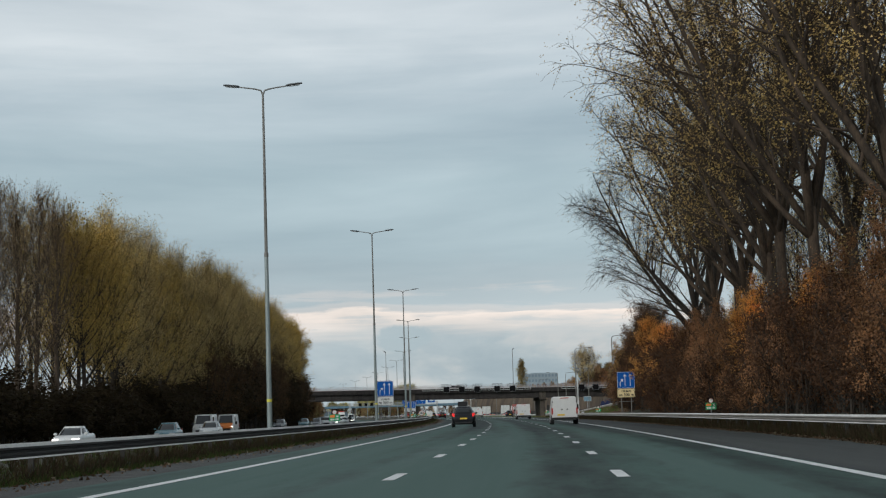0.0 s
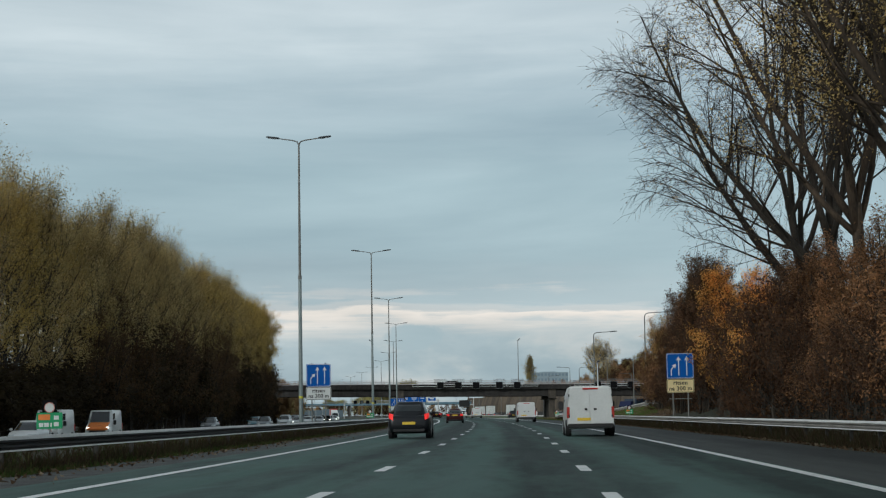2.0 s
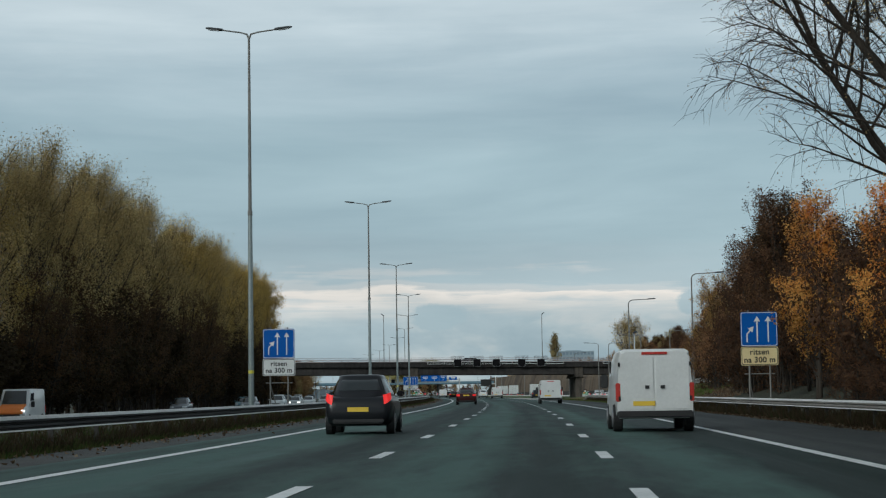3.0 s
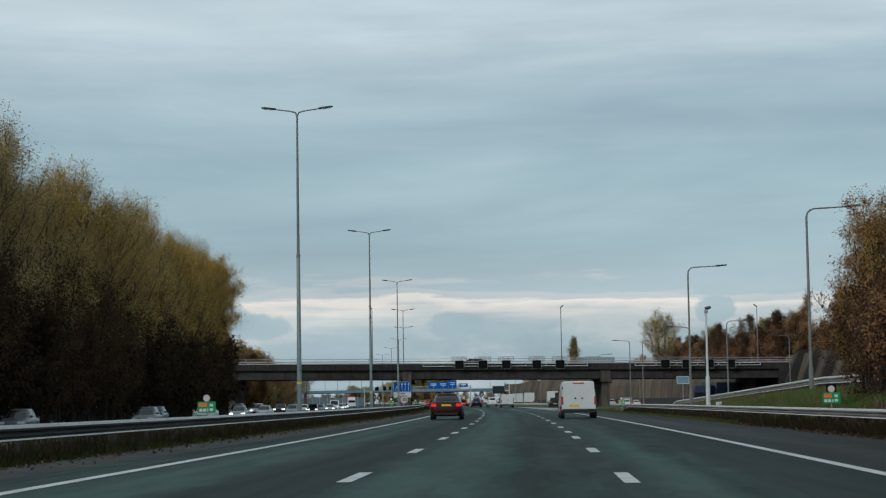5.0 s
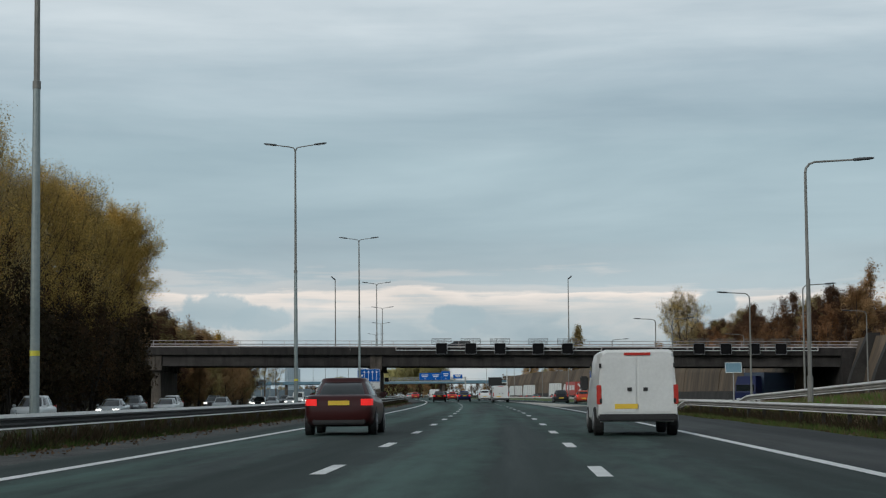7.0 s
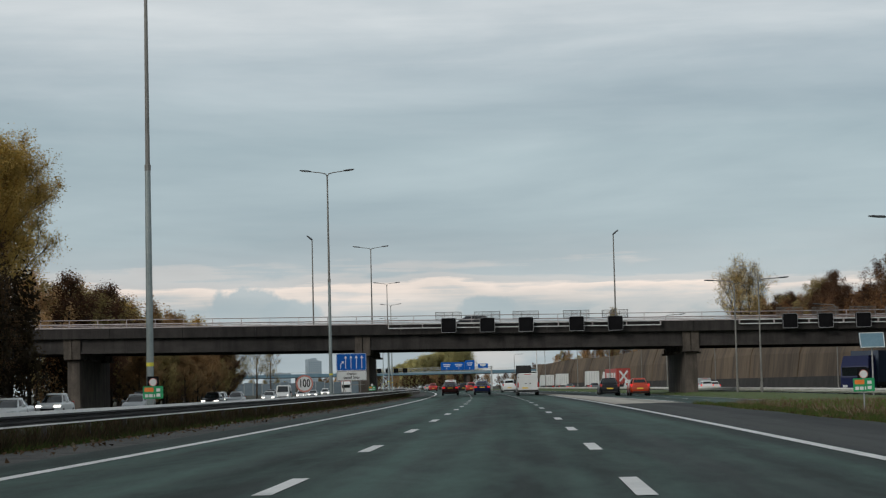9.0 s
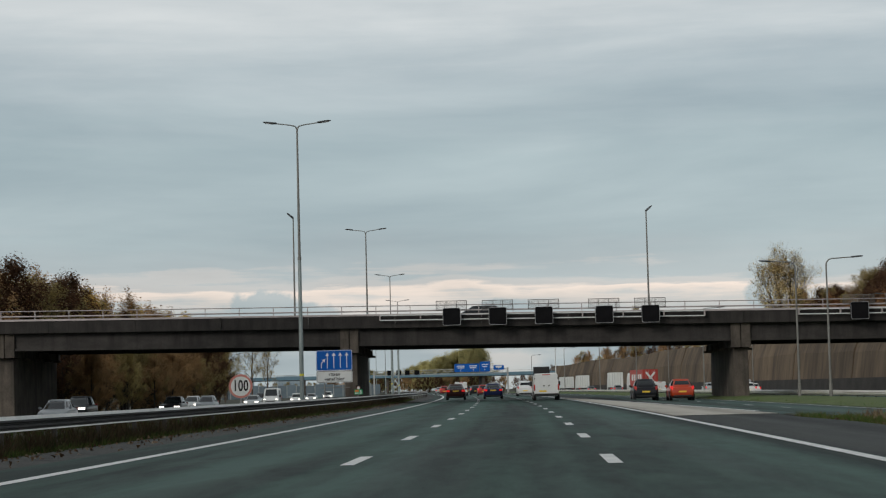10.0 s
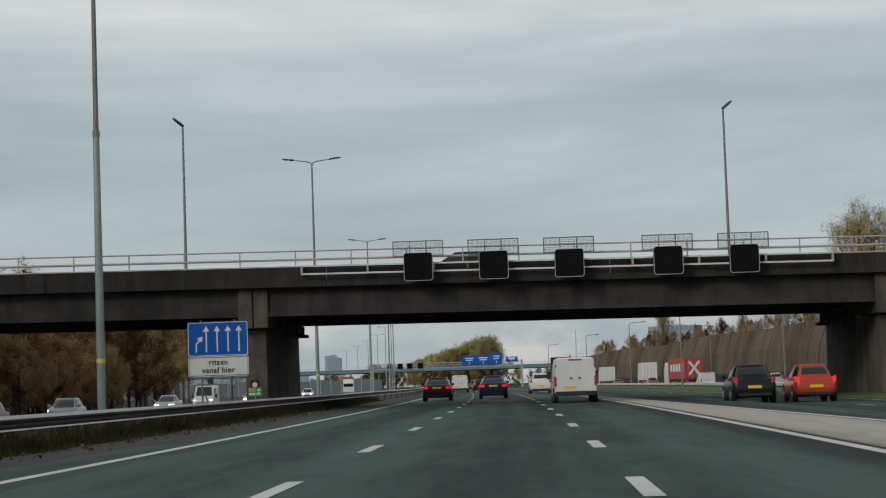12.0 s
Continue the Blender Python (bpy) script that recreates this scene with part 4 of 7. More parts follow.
def lane_signal():
    thing = empty("lane_signal", Matrix.Identity(4), "switched-off black lane signal box with a thin pale border", "traffic signal", "lane signals on the overpass")
    g = Geo()
    g.prism(plate(1.36, 1.32, 0.14), -0.30, 0.0)
    body = part("housing", fix_normals(g.mesh("housing")), M["black"], thing)
    g = Geo()
    o, i_ = plate(1.36, 1.32, 0.14), plate(1.30, 1.26, 0.12)
    n = len(o)
    g.add([(x, y, z) for y in (-0.33, -0.30) for x, z in o] + [(x, -0.33, z) for x, z in i_],
          [(j, (j + 1) % n, n + (j + 1) % n, n + j) for j in range(n)] + [(j, 2 * n + j, 2 * n + (j + 1) % n, (j + 1) % n) for j in range(n)])
    part("border", g, M["trim_grey"], body, "pale grey border")
    cage = Geo()
    for z in (0.50, 1.18):
        cage.box(-1.18, 1.18, -0.05, -0.01, z, z + 0.045)
    for x in (-1.18, -0.42, 0.36, 1.14):
        cage.box(x, x + 0.04, -0.05, -0.01, 0.50, 1.2)
    c = part("cage", cage, M["mesh_grey"], thing)
    bars = Geo()
    for i in range(1, 40):
        x = -1.18 + 2.36 * i / 40
        bars.box(x - 0.005, x + 0.005, -0.035, -0.025, 0.52, 1.18)
    for i in range(1, 8):
        z = 0.5 + 0.68 * i / 8
        bars.box(-1.16, 1.16, -0.035, -0.025, z - 0.005, z + 0.005)
    part("wire_mesh", bars, M["mesh_grey"], c)
    br = Geo()
    for x in (-0.5, 0.5):
        br.box(x - 0.03, x + 0.03, 0.0, 0.47, -0.1, 0.0)
        br.box(x - 0.03, x + 0.03, -0.03, 0.1, 0.0, 0.55)
    part("bracket", br, M["trim_grey"], thing)
    return thing


sig0 = lane_signal()
places = [-4.6, -1.11, 2.39, 6.95, 10.45, 26.2, 29.4, 32.8, 36.0]
for i, d in enumerate(places):
    m = at(BS, 0) @ Matrix.Translation((d, -0.45, 6.46 + slope(d) + 0.035))
    if i == 0:
        sig0.matrix_basis = m
    else:
        copy_thing(sig0, m)

for s, d, top, turn in ((BS + BW - 0.5, 11.85, 16.05, 20), (BS + BW - 0.5, -18.1, 16.2, 200), (BS + BW - 0.5, -48, 16.5, 20), (BS + BW - 0.5, 43, 15.7, 200)):
    z = 6.05 + slope(d)
    p = single_lamp(top - z, 0, "thin grey lighting column standing on the overpass")
    p.matrix_basis = at(s, d, z, turn)
    tagged(p, group="overpass lighting columns")


# ---- trees and shrubs ----
def leaf_mesh(name, centres, size, rng, out_turned=True):
    """Many small pointed leaves."""
    n = len(centres)
    c = np.asarray(centres, dtype=float)

    def unit(q):
        return q / (np.linalg.norm(q, axis=1)[:, None] + 1e-9)

    # Leaves turn their faces out of the crown and up to the sky, unevenly.
    out = c - np.array([0.0, 0.0, 0.45 * c[:, 2].max()])
    out = unit(out) if out_turned else np.zeros_like(c)
    face = unit(out * 0.75 + np.array([0, 0, 0.45]) + rng.normal(scale=0.55, size=(n, 3)))
    soft = unit(out * 0.85 + np.array([0, 0, 0.40]) + rng.normal(scale=0.22, size=(n, 3)))
    a = rng.normal(size=(n, 3))
    a = unit(a - (a * face).sum(1)[:, None] * face)
    b = np.cross(face, a)
    sz = size * rng.uniform(0.55, 1.3, n)[:, None]
    u, w = a * sz * 0.55, b * sz * 0.62
    v = np.stack([c - u, c + u, c + w * 1.25], 1).reshape(-1, 3)
    me = bpy.data.meshes.new(name)
    me.vertices.add(3 * n)
    me.vertices.foreach_set("co", v.ravel())
    me.loops.add(3 * n)
    me.loops.foreach_set("vertex_index", np.arange(3 * n, dtype=np.int32))
    me.polygons.add(n)
    me.polygons.foreach_set("loop_start", np.arange(0, 3 * n, 3, dtype=np.int32))
    me.polygons.foreach_set("loop_total", np.full(n, 3, dtype=np.int32))
    me.update()
    me.shade_smooth()
    me.normals_split_custom_set_from_vertices(np.repeat(soft, 3, axis=0).tolist())
    return me


def grow(seed, height, base, spread, limbs, rise, subs, twigs, leaves, leaf_size, trunk_r, stems=1, droop=0.0, leaf_low=0.0, jitter=0.35, twig_len=0.7, even=0.6, hang=0.0, fork=0.16, sub_len=0.38, wave=0.12, simple=True, clump=9, shoots=0):
    """A tapered trunk (or several stems), limbs that bend upwards, branches and twigs, and leaves in bunches round their ends. Returns the two meshes."""
    r = random.Random(seed)
    rng = np.random.default_rng(seed)
    g = Geo()
    tips = []
    for st in range(stems):
        lean = Vector((r.uniform(-1, 1), r.uniform(-1, 1), 0)) * (fork * height if stems > 1 else 0.03 * height)
        hh = height * (1 if st == 0 else r.uniform(0.72, 0.98))
        root = Vector((r.uniform(-0.3, 0.3), r.uniform(-0.3, 0.3), -0.3)) if stems > 1 else Vector((0, 0, -0.3))
        pts = []
        for i in range(8):
            t = i / 7
            pts.append(root + Vector((0, 0, hh + 0.3)) * t + lean * t ** 1.4 + Vector((r.uniform(-1, 1), r.uniform(-1, 1), 0)) * 0.012 * height * t)
        g.tube(pts, [trunk_r * (1 - t / 7) ** 0.8 + 0.02 for t in range(8)], 7)
        for k in range(limbs):
            t = base / height + (0.96 - base / height) * ((k + r.random()) / limbs) ** 0.9
            i = min(6, int(t * 7))
            p0 = pts[i].lerp(pts[i + 1], t * 7 - i)
            az = 2.399963 * k + st * 1.3 + r.uniform(-0.4, 0.4)
            rel = (t - base / height) / (1 - base / height)
            ln = spread * (even + (1 - even) * math.sin(math.pi * min(1, rel * 1.1 + 0.12))) * r.uniform(0.75, 1.2) * (1 - 0.55 * rel ** 3)
            el = radians(rise + r.uniform(-12, 12) + 14 * rel)
            dr = Vector((math.cos(az) * math.cos(el), math.sin(az) * math.cos(el), math.sin(el)))
            lp = [p0]
            for j in range(1, 5):
                dr = (dr + Vector((r.uniform(-wave, wave), r.uniform(-wave, wave), 0.10 - droop * j * 0.1))).normalized()
                lp.append(lp[-1] + dr * ln / 4)
            r0 = max(0.02, trunk_r * 0.42 * (1 - 0.72 * rel))
            g.tube(lp, [r0, r0 * 0.75, r0 * 0.52, r0 * 0.32, 0.012], 3 if simple else 5, caps=False)
            for q in range(subs):
                tt = 0.25 + 0.75 * (q + r.random()) / subs
                ii = min(3, int(tt * 4))
                b0 = lp[ii].lerp(lp[ii + 1], tt * 4 - ii)
                d2 = (dr * 0.9 + Vector((r.gauss(0, 0.6), r.gauss(0, 0.6), r.gauss(0.25 - droop, 0.45)))).normalized()
                l2 = ln * sub_len * r.uniform(0.6, 1.2) * (1.15 - 0.5 * tt)
                b1 = b0 + d2 * l2 * 0.5 + Vector((0, 0, 0.05 * l2))
                b2 = b1 + (d2 + Vector((r.gauss(0, 0.2), r.gauss(0, 0.2), 0.15 - droop))).normalized() * l2 * 0.5
                g.tube([b0, b2] if simple else [b0, b1, b2], [r0 * 0.34 + 0.006, 0.006] if simple else [r0 * 0.34 + 0.006, r0 * 0.2 + 0.006, 0.006], 3, caps=False)
                tips.append((b1, b2, rel))
                for w in range(twigs):
                    c0 = b0.lerp(b2, r.uniform(0.25, 1.0))
                    d3 = (d2 + Vector((r.gauss(0, 0.7), r.gauss(0, 0.7), r.gauss(0.2 - droop, 0.5)))).normalized()
                    c1 = c0 + d3 * twig_len * r.uniform(0.5, 1.3)
                    c2 = c1 + (d3 + Vector((0, 0, 0.25 - 2 * droop - hang))).normalized() * twig_len * r.uniform(0.3, 0.8)
                    g.tube([c0, c2] if simple else [c0, c1, c2], [0.010, 0.004] if simple else [0.011, 0.008, 0.004], 3, caps=False)
                    tips.append((c0, c2, rel))
            for q in range(shoots if rel > 0.35 else 0):
                c0 = lp[3].lerp(lp[4], r.uniform(0.0, 1.0))
                c2 = c0 + Vector((r.gauss(0, 0.22), r.gauss(0, 0.22), 1)) * r.uniform(0.9, 2.1)
                g.tube([c0, c2], [0.016, 0.005], 3, caps=False)
                tips.append((c0.lerp(c2, 0.2), c2, rel))
    wood = g.mesh("trunk", True)
    return wood, leaf_mesh("crown", bunches([t for t in tips if t[2] >= leaf_low], leaves, clump, jitter, leaf_size, rng), leaf_size, rng)


def bunches(tips, leaves, clump, jitter, leaf_size, rng):
    """Places for leaves: bunches strung along the twigs, each with its leaves close together."""
    n = max(1, leaves // clump)
    idx = rng.integers(0, len(tips), n)
    a = np.array([tips[i][0] for i in idx])
    b = np.array([tips[i][1] for i in idx])
    mid = a + (b - a) * rng.uniform(0.1, 1.02, n)[:, None] + rng.normal(scale=jitter * 0.6, size=(n, 3))
    cen = np.repeat(mid, clump, axis=0) + rng.normal(scale=leaf_size * 0.35 + jitter * 0.42, size=(n * clump, 3)) * np.array([1, 1, 1.25])
    cen[:, 2] = np.maximum(cen[:, 2], 0.05)
    return cen


def spread_from(way, angle, r):
    """A direction that leaves way by an angle, to any side."""
    side = way.orthogonal().normalized()
    side.rotate(Matrix.Rotation(r.uniform(0, 2 * math.pi), 3, way))
    return (way * math.cos(angle) + side * math.sin(angle)).normalized()


def grow_verge(seed, height, fork, limbs, subs, twigs, leaves, leaf_size, trunk_r, reach):
    """A tall tree whose trunk parts into stems that fan out, the outermost far over the road (-x), with limbs, branches and fine drooping twigs."""
    r = random.Random(seed)
    rng = np.random.default_rng(seed)
    g = Geo()
    tips = []
    top = Vector((r.uniform(-0.4, 0.1), r.uniform(-0.3, 0.3), fork))
    g.tube([(0, 0, -0.3), (0.05, 0, 0.4), top * 0.5 + Vector((0.12, 0.05, 0)), top, top + Vector((0, 0, 0.5))], [trunk_r * 1.45, trunk_r * 1.15, trunk_r * 1.05, trunk_r * 1.1, trunk_r * 0.5], 9)
    for k, (tilt, size) in enumerate(((-47, 0.55), (-33, 0.66), (-18, 0.72), (-4, 0.80), (8, 0.70), (25, 0.55))):
        a = radians(tilt + r.uniform(-5, 5))
        dr = Vector((math.sin(a), r.uniform(-0.38, 0.38), math.cos(a))).normalized()
        length = (height - fork) * (0.80, 0.92, 0.98, 1.0, 0.95, 0.8)[k] * r.uniform(0.92, 1.06)
        pts = [top - Vector((0, 0, r.uniform(0, 2.2)))]
        for i in range(9):
            dr = (dr + Vector((r.uniform(-0.11, 0.11), r.uniform(-0.11, 0.11), 0.07))).normalized()
            pts.append(pts[-1] + dr * length / 9)
        rad = [trunk_r * size * (1 - i / 9) ** 0.8 + 0.025 for i in range(10)]
        g.tube(pts, rad, 7)
        for q in range(limbs):
            t = 0.12 + 0.85 * (q + r.random()) / limbs
            i = min(8, int(t * 9))
            p0 = pts[i].lerp(pts[i + 1], t * 9 - i)
            d1 = spread_from((pts[i + 1] - pts[i]).normalized(), radians(r.uniform(28, 62)), r)
            if d1.z < 0.1:
                d1.z = r.uniform(0.1, 0.4)
            d1.normalize()
            ln = reach * r.uniform(0.6, 1.15) * (1.15 - 0.7 * t)
            lp = [p0]
            for j in range(5):
                d1 = (d1 + Vector((r.uniform(-0.16, 0.16), r.uniform(-0.16, 0.16), 0.13 - 0.06 * j))).normalized()
                lp.append(lp[-1] + d1 * ln / 5)
            r0 = max(0.028, rad[i] * r.uniform(0.32, 0.55))
            g.tube(lp, [r0 * (1 - j / 5) ** 0.9 + 0.010 for j in range(6)], 5, caps=False)
            for u in range(subs):
                tt = 0.15 + 0.85 * (u + r.random()) / subs
                ii = min(4, int(tt * 5))
                b0 = lp[ii].lerp(lp[ii + 1], tt * 5 - ii)
                d2 = spread_from((lp[ii + 1] - lp[ii]).normalized(), radians(r.uniform(20, 60)), r)
                l2 = ln * 0.40 * r.uniform(0.5, 1.2) * (1.2 - 0.6 * tt)
                b1 = b0 + d2 * l2 * 0.5 + Vector((0, 0, 0.08 * l2))
                b2 = b1 + (d2 + Vector((r.gauss(0, 0.2), r.gauss(0, 0.2), -0.08))).normalized() * l2 * 0.5
                g.tube([b0, b1, b2], [r0 * 0.24 + 0.008, r0 * 0.12 + 0.007, 0.006], 3, caps=False)
                tips.append((b1, b2))
                for w in range(twigs):
                    c0 = b0.lerp(b1, r.random()) if r.random() < 0.4 else b1.lerp(b2, r.random())
                    d3 = spread_from(d2, radians(r.uniform(20, 75)), r)
                    c1 = c0 + d3 * r.uniform(0.35, 0.85)
                    c2 = c1 + (d3 + Vector((0, 0, -0.45))).normalized() * r.uniform(0.25, 0.7)
                    g.tube([c0, c1, c2], [0.010, 0.007, 0.004], 3, caps=False)
                    tips.append((c0, c2))
    wood = g.mesh("trunk", True)
    return wood, leaf_mesh("crown", bunches(tips, leaves, 4, 0.25, leaf_size, rng), leaf_size, rng)


def tree_kind(name, label, category, group, leaf, bark, how=grow, **kw):
    wood, crown = how(**kw)
    wood.materials.append(M[bark])
    crown.materials.append(M[leaf])

    def plant(s, d, scale=1.0, turn=0.0, tall=1.0, sink=0.0):
        thing = empty(name, at(s, d, lie(s, d) - sink, turn) @ Matrix.Diagonal((scale, scale, scale * tall, 1)), label, category, group)
        part("trunk" if category == "tree" else "stem", wood, None, thing)
        part("crown", crown, None, thing)
        return thing

    return plant


rr = random.Random(7)
row = "trees along the opposite verge"
poplars = [tree_kind("poplar_tree", "tall poplar with olive and golden autumn leaves in a dense row", "tree", row, "leaf_olive", "bark",
                     seed=10 + i, height=18.4, base=3.6, spread=6.2, limbs=30, rise=40, subs=8, twigs=1, leaves=21000, leaf_size=0.13, trunk_r=0.24, jitter=0.55, twig_len=1.0, even=0.66, droop=-0.10, clump=26, shoots=2) for i in range(3)]
golden = [tree_kind("poplar_tree", "tall poplar with yellow autumn leaves in a dense row", "tree", row, "leaf_gold", "bark",
                    seed=20 + i, height=18.0, base=4.0, spread=6.0, limbs=30, rise=40, subs=8, twigs=1, leaves=20000, leaf_size=0.13, trunk_r=0.23, jitter=0.55, twig_len=1.0, even=0.6, droop=-0.10, clump=26, shoots=2) for i in range(2)]
bare_row = [tree_kind("poplar_tree", "nearly leafless brown poplar with dark upright trunks", "tree", row, "leaf_twig", "bark_pale",
                      seed=30 + i, height=18.5, base=4.0, spread=4.6, limbs=30, rise=56, subs=7, twigs=3, leaves=7000, leaf_size=0.11, trunk_r=0.20, jitter=0.24, shoots=3, twig_len=1.0, even=0.7, droop=-0.15) for i in range(2)]
back_row = [tree_kind("poplar_tree", "tall poplar with thin olive leaves in the second row", "tree", row, "leaf_olive", "bark",
                      seed=25 + i, height=18.8, base=3.0, spread=5.6, limbs=26, rise=44, subs=5, twigs=0, leaves=6000, leaf_size=0.17, trunk_r=0.22, jitter=0.45, even=0.65, droop=-0.2, shoots=3) for i in range(2)]
# These shrubs carry the shade below the crowns in their leaf colour.
under = [tree_kind("shrub", "dense undergrowth shrub with brown leaves darkened as the shade below the trees", "shrub", "undergrowth shrubs", "leaf_shade_dark", "bark",
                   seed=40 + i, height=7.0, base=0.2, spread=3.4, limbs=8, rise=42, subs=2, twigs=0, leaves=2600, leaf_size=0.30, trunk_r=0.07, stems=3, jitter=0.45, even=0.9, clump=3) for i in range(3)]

s = 112.0
while s < 397:
    d = -38.3 + rr.uniform(-0.9, 0.9)
    turn, tall = rr.uniform(0, 360), rr.uniform(0.96, 1.05) * (1.0 + 0.04 * smooth(s, 230, 300))
    if s < 157:
        bare_row[rr.randrange(2)](s, d, 1.0, turn, tall)
    elif s < 174 or rr.random() < 0.12 + 0.65 * smooth(s, 270, 390):
        golden[rr.randrange(2)](s, d, rr.uniform(0.95, 1.05), turn, tall)
    else:
        poplars[rr.randrange(3)](s, d, rr.uniform(0.95, 1.08), turn, tall)
    s += rr.uniform(4.6, 5.8)
end_tree = tree_kind("poplar_tree", "poplar with a full rounded golden crown ending the row", "tree", row, "leaf_gold", "bark",
                     seed=27, height=19.0, base=8.5, spread=5.6, limbs=34, rise=40, subs=9, twigs=1, leaves=60000, leaf_size=0.15, trunk_r=0.24, jitter=0.40, twig_len=0.9, even=0.85, droop=-0.12, clump=18, shoots=3)
end_tree(408, -38.6, 1.0, 75, 1.0)
end_tree(401.5, -38.2, 0.96, 190, 1.0)
s = 108.0
while s < 398:
    kinds = bare_row if s < 157 else back_row
    kinds[rr.randrange(2)](s, -44.0 + rr.uniform(-1, 1), 1.0, rr.uniform(0, 360), rr.uniform(1.0, 1.1))
    s += rr.uniform(6.0, 8.0)
# Umber leaves blend that painted shade up between the poplars.
young = [tree_kind("shrub", "tall brown half-bare young tree between the poplars", "shrub", "undergrowth shrubs", "leaf_umber", "bark",
                   seed=45 + i, height=11.5, base=0.6, spread=3.4, limbs=14, rise=52, subs=5, twigs=0, leaves=7000, leaf_size=0.15, trunk_r=0.09, stems=3, jitter=0.30, even=0.8) for i in range(2)]
s = 226.0
while s < 396:
    young[rr.randrange(2)](s, -35.6 + rr.uniform(-1.2, 0.8), rr.uniform(0.85, 1.05), rr.uniform(0, 360), rr.uniform(0.75, 1.15))
    s += rr.uniform(3.4, 6.0)
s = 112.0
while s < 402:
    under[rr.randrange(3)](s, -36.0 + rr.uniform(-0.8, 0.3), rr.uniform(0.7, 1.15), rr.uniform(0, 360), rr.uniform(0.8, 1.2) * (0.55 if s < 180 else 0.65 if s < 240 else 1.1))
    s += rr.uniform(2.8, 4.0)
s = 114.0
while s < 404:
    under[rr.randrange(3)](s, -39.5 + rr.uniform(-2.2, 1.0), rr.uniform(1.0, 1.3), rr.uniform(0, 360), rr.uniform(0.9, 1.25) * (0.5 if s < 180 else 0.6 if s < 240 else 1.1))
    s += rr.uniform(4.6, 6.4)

# the wooded bank on the near side: tall leafless trees over autumn bushes
tall_bare = [tree_kind("bare_tree", ("tall leafless tree with fine dark twigs arching over the road", "tall half-bare tree with thin golden brown leaves over autumn bushes", "tall dark-stemmed tree with sparse olive gold leaves over autumn bushes")[i],
                       "tree", "tall trees on the bank", ("leaf_twig", "leaf_tall", "leaf_tall")[i], ("bark", "bark_stem", "bark_stem")[i], how=grow_verge,
                       seed=50 + i, height=(24.0, 25.0, 26.0)[i], fork=(7.6, 8.2, 9.2)[i], limbs=10, subs=9, twigs=(7, 5, 5)[i], leaves=(4000, 13000, 14000)[i], leaf_size=(0.085, 0.10, 0.10)[i],
                       trunk_r=0.235, reach=(6.2, 6.5, 6.5)[i]) for i in range(3)]
for s, d, sc, kind in ((160, 15.0, 1.0, 0), (149.5, 14.8, 1.0, 0), (140.5, 14.4, 1.0, 1), (133, 14.7, 1.0, 2), (124.5, 14.5, 1.0, 1), (116, 14.8, 1.0, 2), (107, 13.6, 1.0, 1), (96, 12.4, 1.08, 2), (91, 15.4, 1.0, 1), (84, 12.4, 1.05, 1), (77, 14.2, 1.0, 2), (70, 13.4, 1.0, 1)):
    tall_bare[kind](s, d, sc, rr.uniform(-25, 25))
half_grown = tree_kind("bare_tree", "half-grown tree with thin golden brown leaves among the tall trees", "tree", "tall trees on the bank", "leaf_tall", "bark",
                       seed=57, height=13.5, base=3.0, spread=4.2, limbs=20, rise=48, subs=8, twigs=3, leaves=6000, leaf_size=0.10, trunk_r=0.13, stems=2, jitter=0.3, clump=5, fork=0.10)
for s, d, sc in ((72, 16.6, 1.0), (80, 17.4, 1.05), (88, 16.8, 1.0), (95, 17.6, 1.08), (102, 16.6, 0.95), (110, 17.4, 1.0), (122, 17.0, 0.85), (134, 17.8, 0.85)):
    half_grown(s, d, sc, rr.uniform(0, 360))
bank = "bushes on the bank"
orange_bush = [tree_kind("bush", "autumn bush with bright orange leaves on the bank", "bush", bank, "leaf_orange", "bark",
                         seed=60 + i, height=8.0, base=0.4, spread=2.8, limbs=12, rise=52, subs=6, twigs=0, leaves=15000, leaf_size=0.095, trunk_r=0.08, stems=3, jitter=0.20, even=0.8) for i in range(2)]
brown_bush = [tree_kind("bush", "dense bush with dark brown autumn leaves on the bank", "bush", bank, "leaf_brown", "bark",
                        seed=70 + i, height=7.4, base=0.1, spread=3.2, limbs=10, rise=38, subs=5, twigs=0, leaves=14000, leaf_size=0.095, trunk_r=0.07, stems=4, jitter=0.22, even=0.95) for i in range(3)]
rust_bush = [tree_kind("bush", "autumn bush with rust brown leaves on the bank", "bush", bank, "leaf_rust_dark", "bark",
                       seed=80 + i, height=7.0, base=0.2, spread=3.0, limbs=12, rise=44, subs=6, twigs=0, leaves=13000, leaf_size=0.09, trunk_r=0.07, stems=3, jitter=0.20, even=0.9) for i in range(2)]
low_bush = [tree_kind("bush", "low tangled brown brushwood at the foot of the bank", "bush", bank, ("leaf_brown", "leaf_rust_dark")[i], "bark",
                      seed=95 + i, height=3.2, base=0.05, spread=2.0, limbs=8, rise=30, subs=3, twigs=0, leaves=5200, leaf_size=0.09, trunk_r=0.035, stems=5, jitter=0.22, even=0.95) for i in range(2)]
for k in range(72):
    s = 58 + 2.1 * k
    short = 0.6 if 148 < s < 155 or 162 < s < 171 or 95 < s < 108 else 1.0
    low_bush[rr.choice((0, 0, 1)) if s < 150 else 0](s + rr.uniform(-0.6, 0.6), (10.9 if s < 158 else 12.6) + rr.uniform(-0.5, 0.8), rr.uniform(0.85, 1.25) * short, rr.uniform(0, 360), rr.uniform(0.8, 1.35) * short)
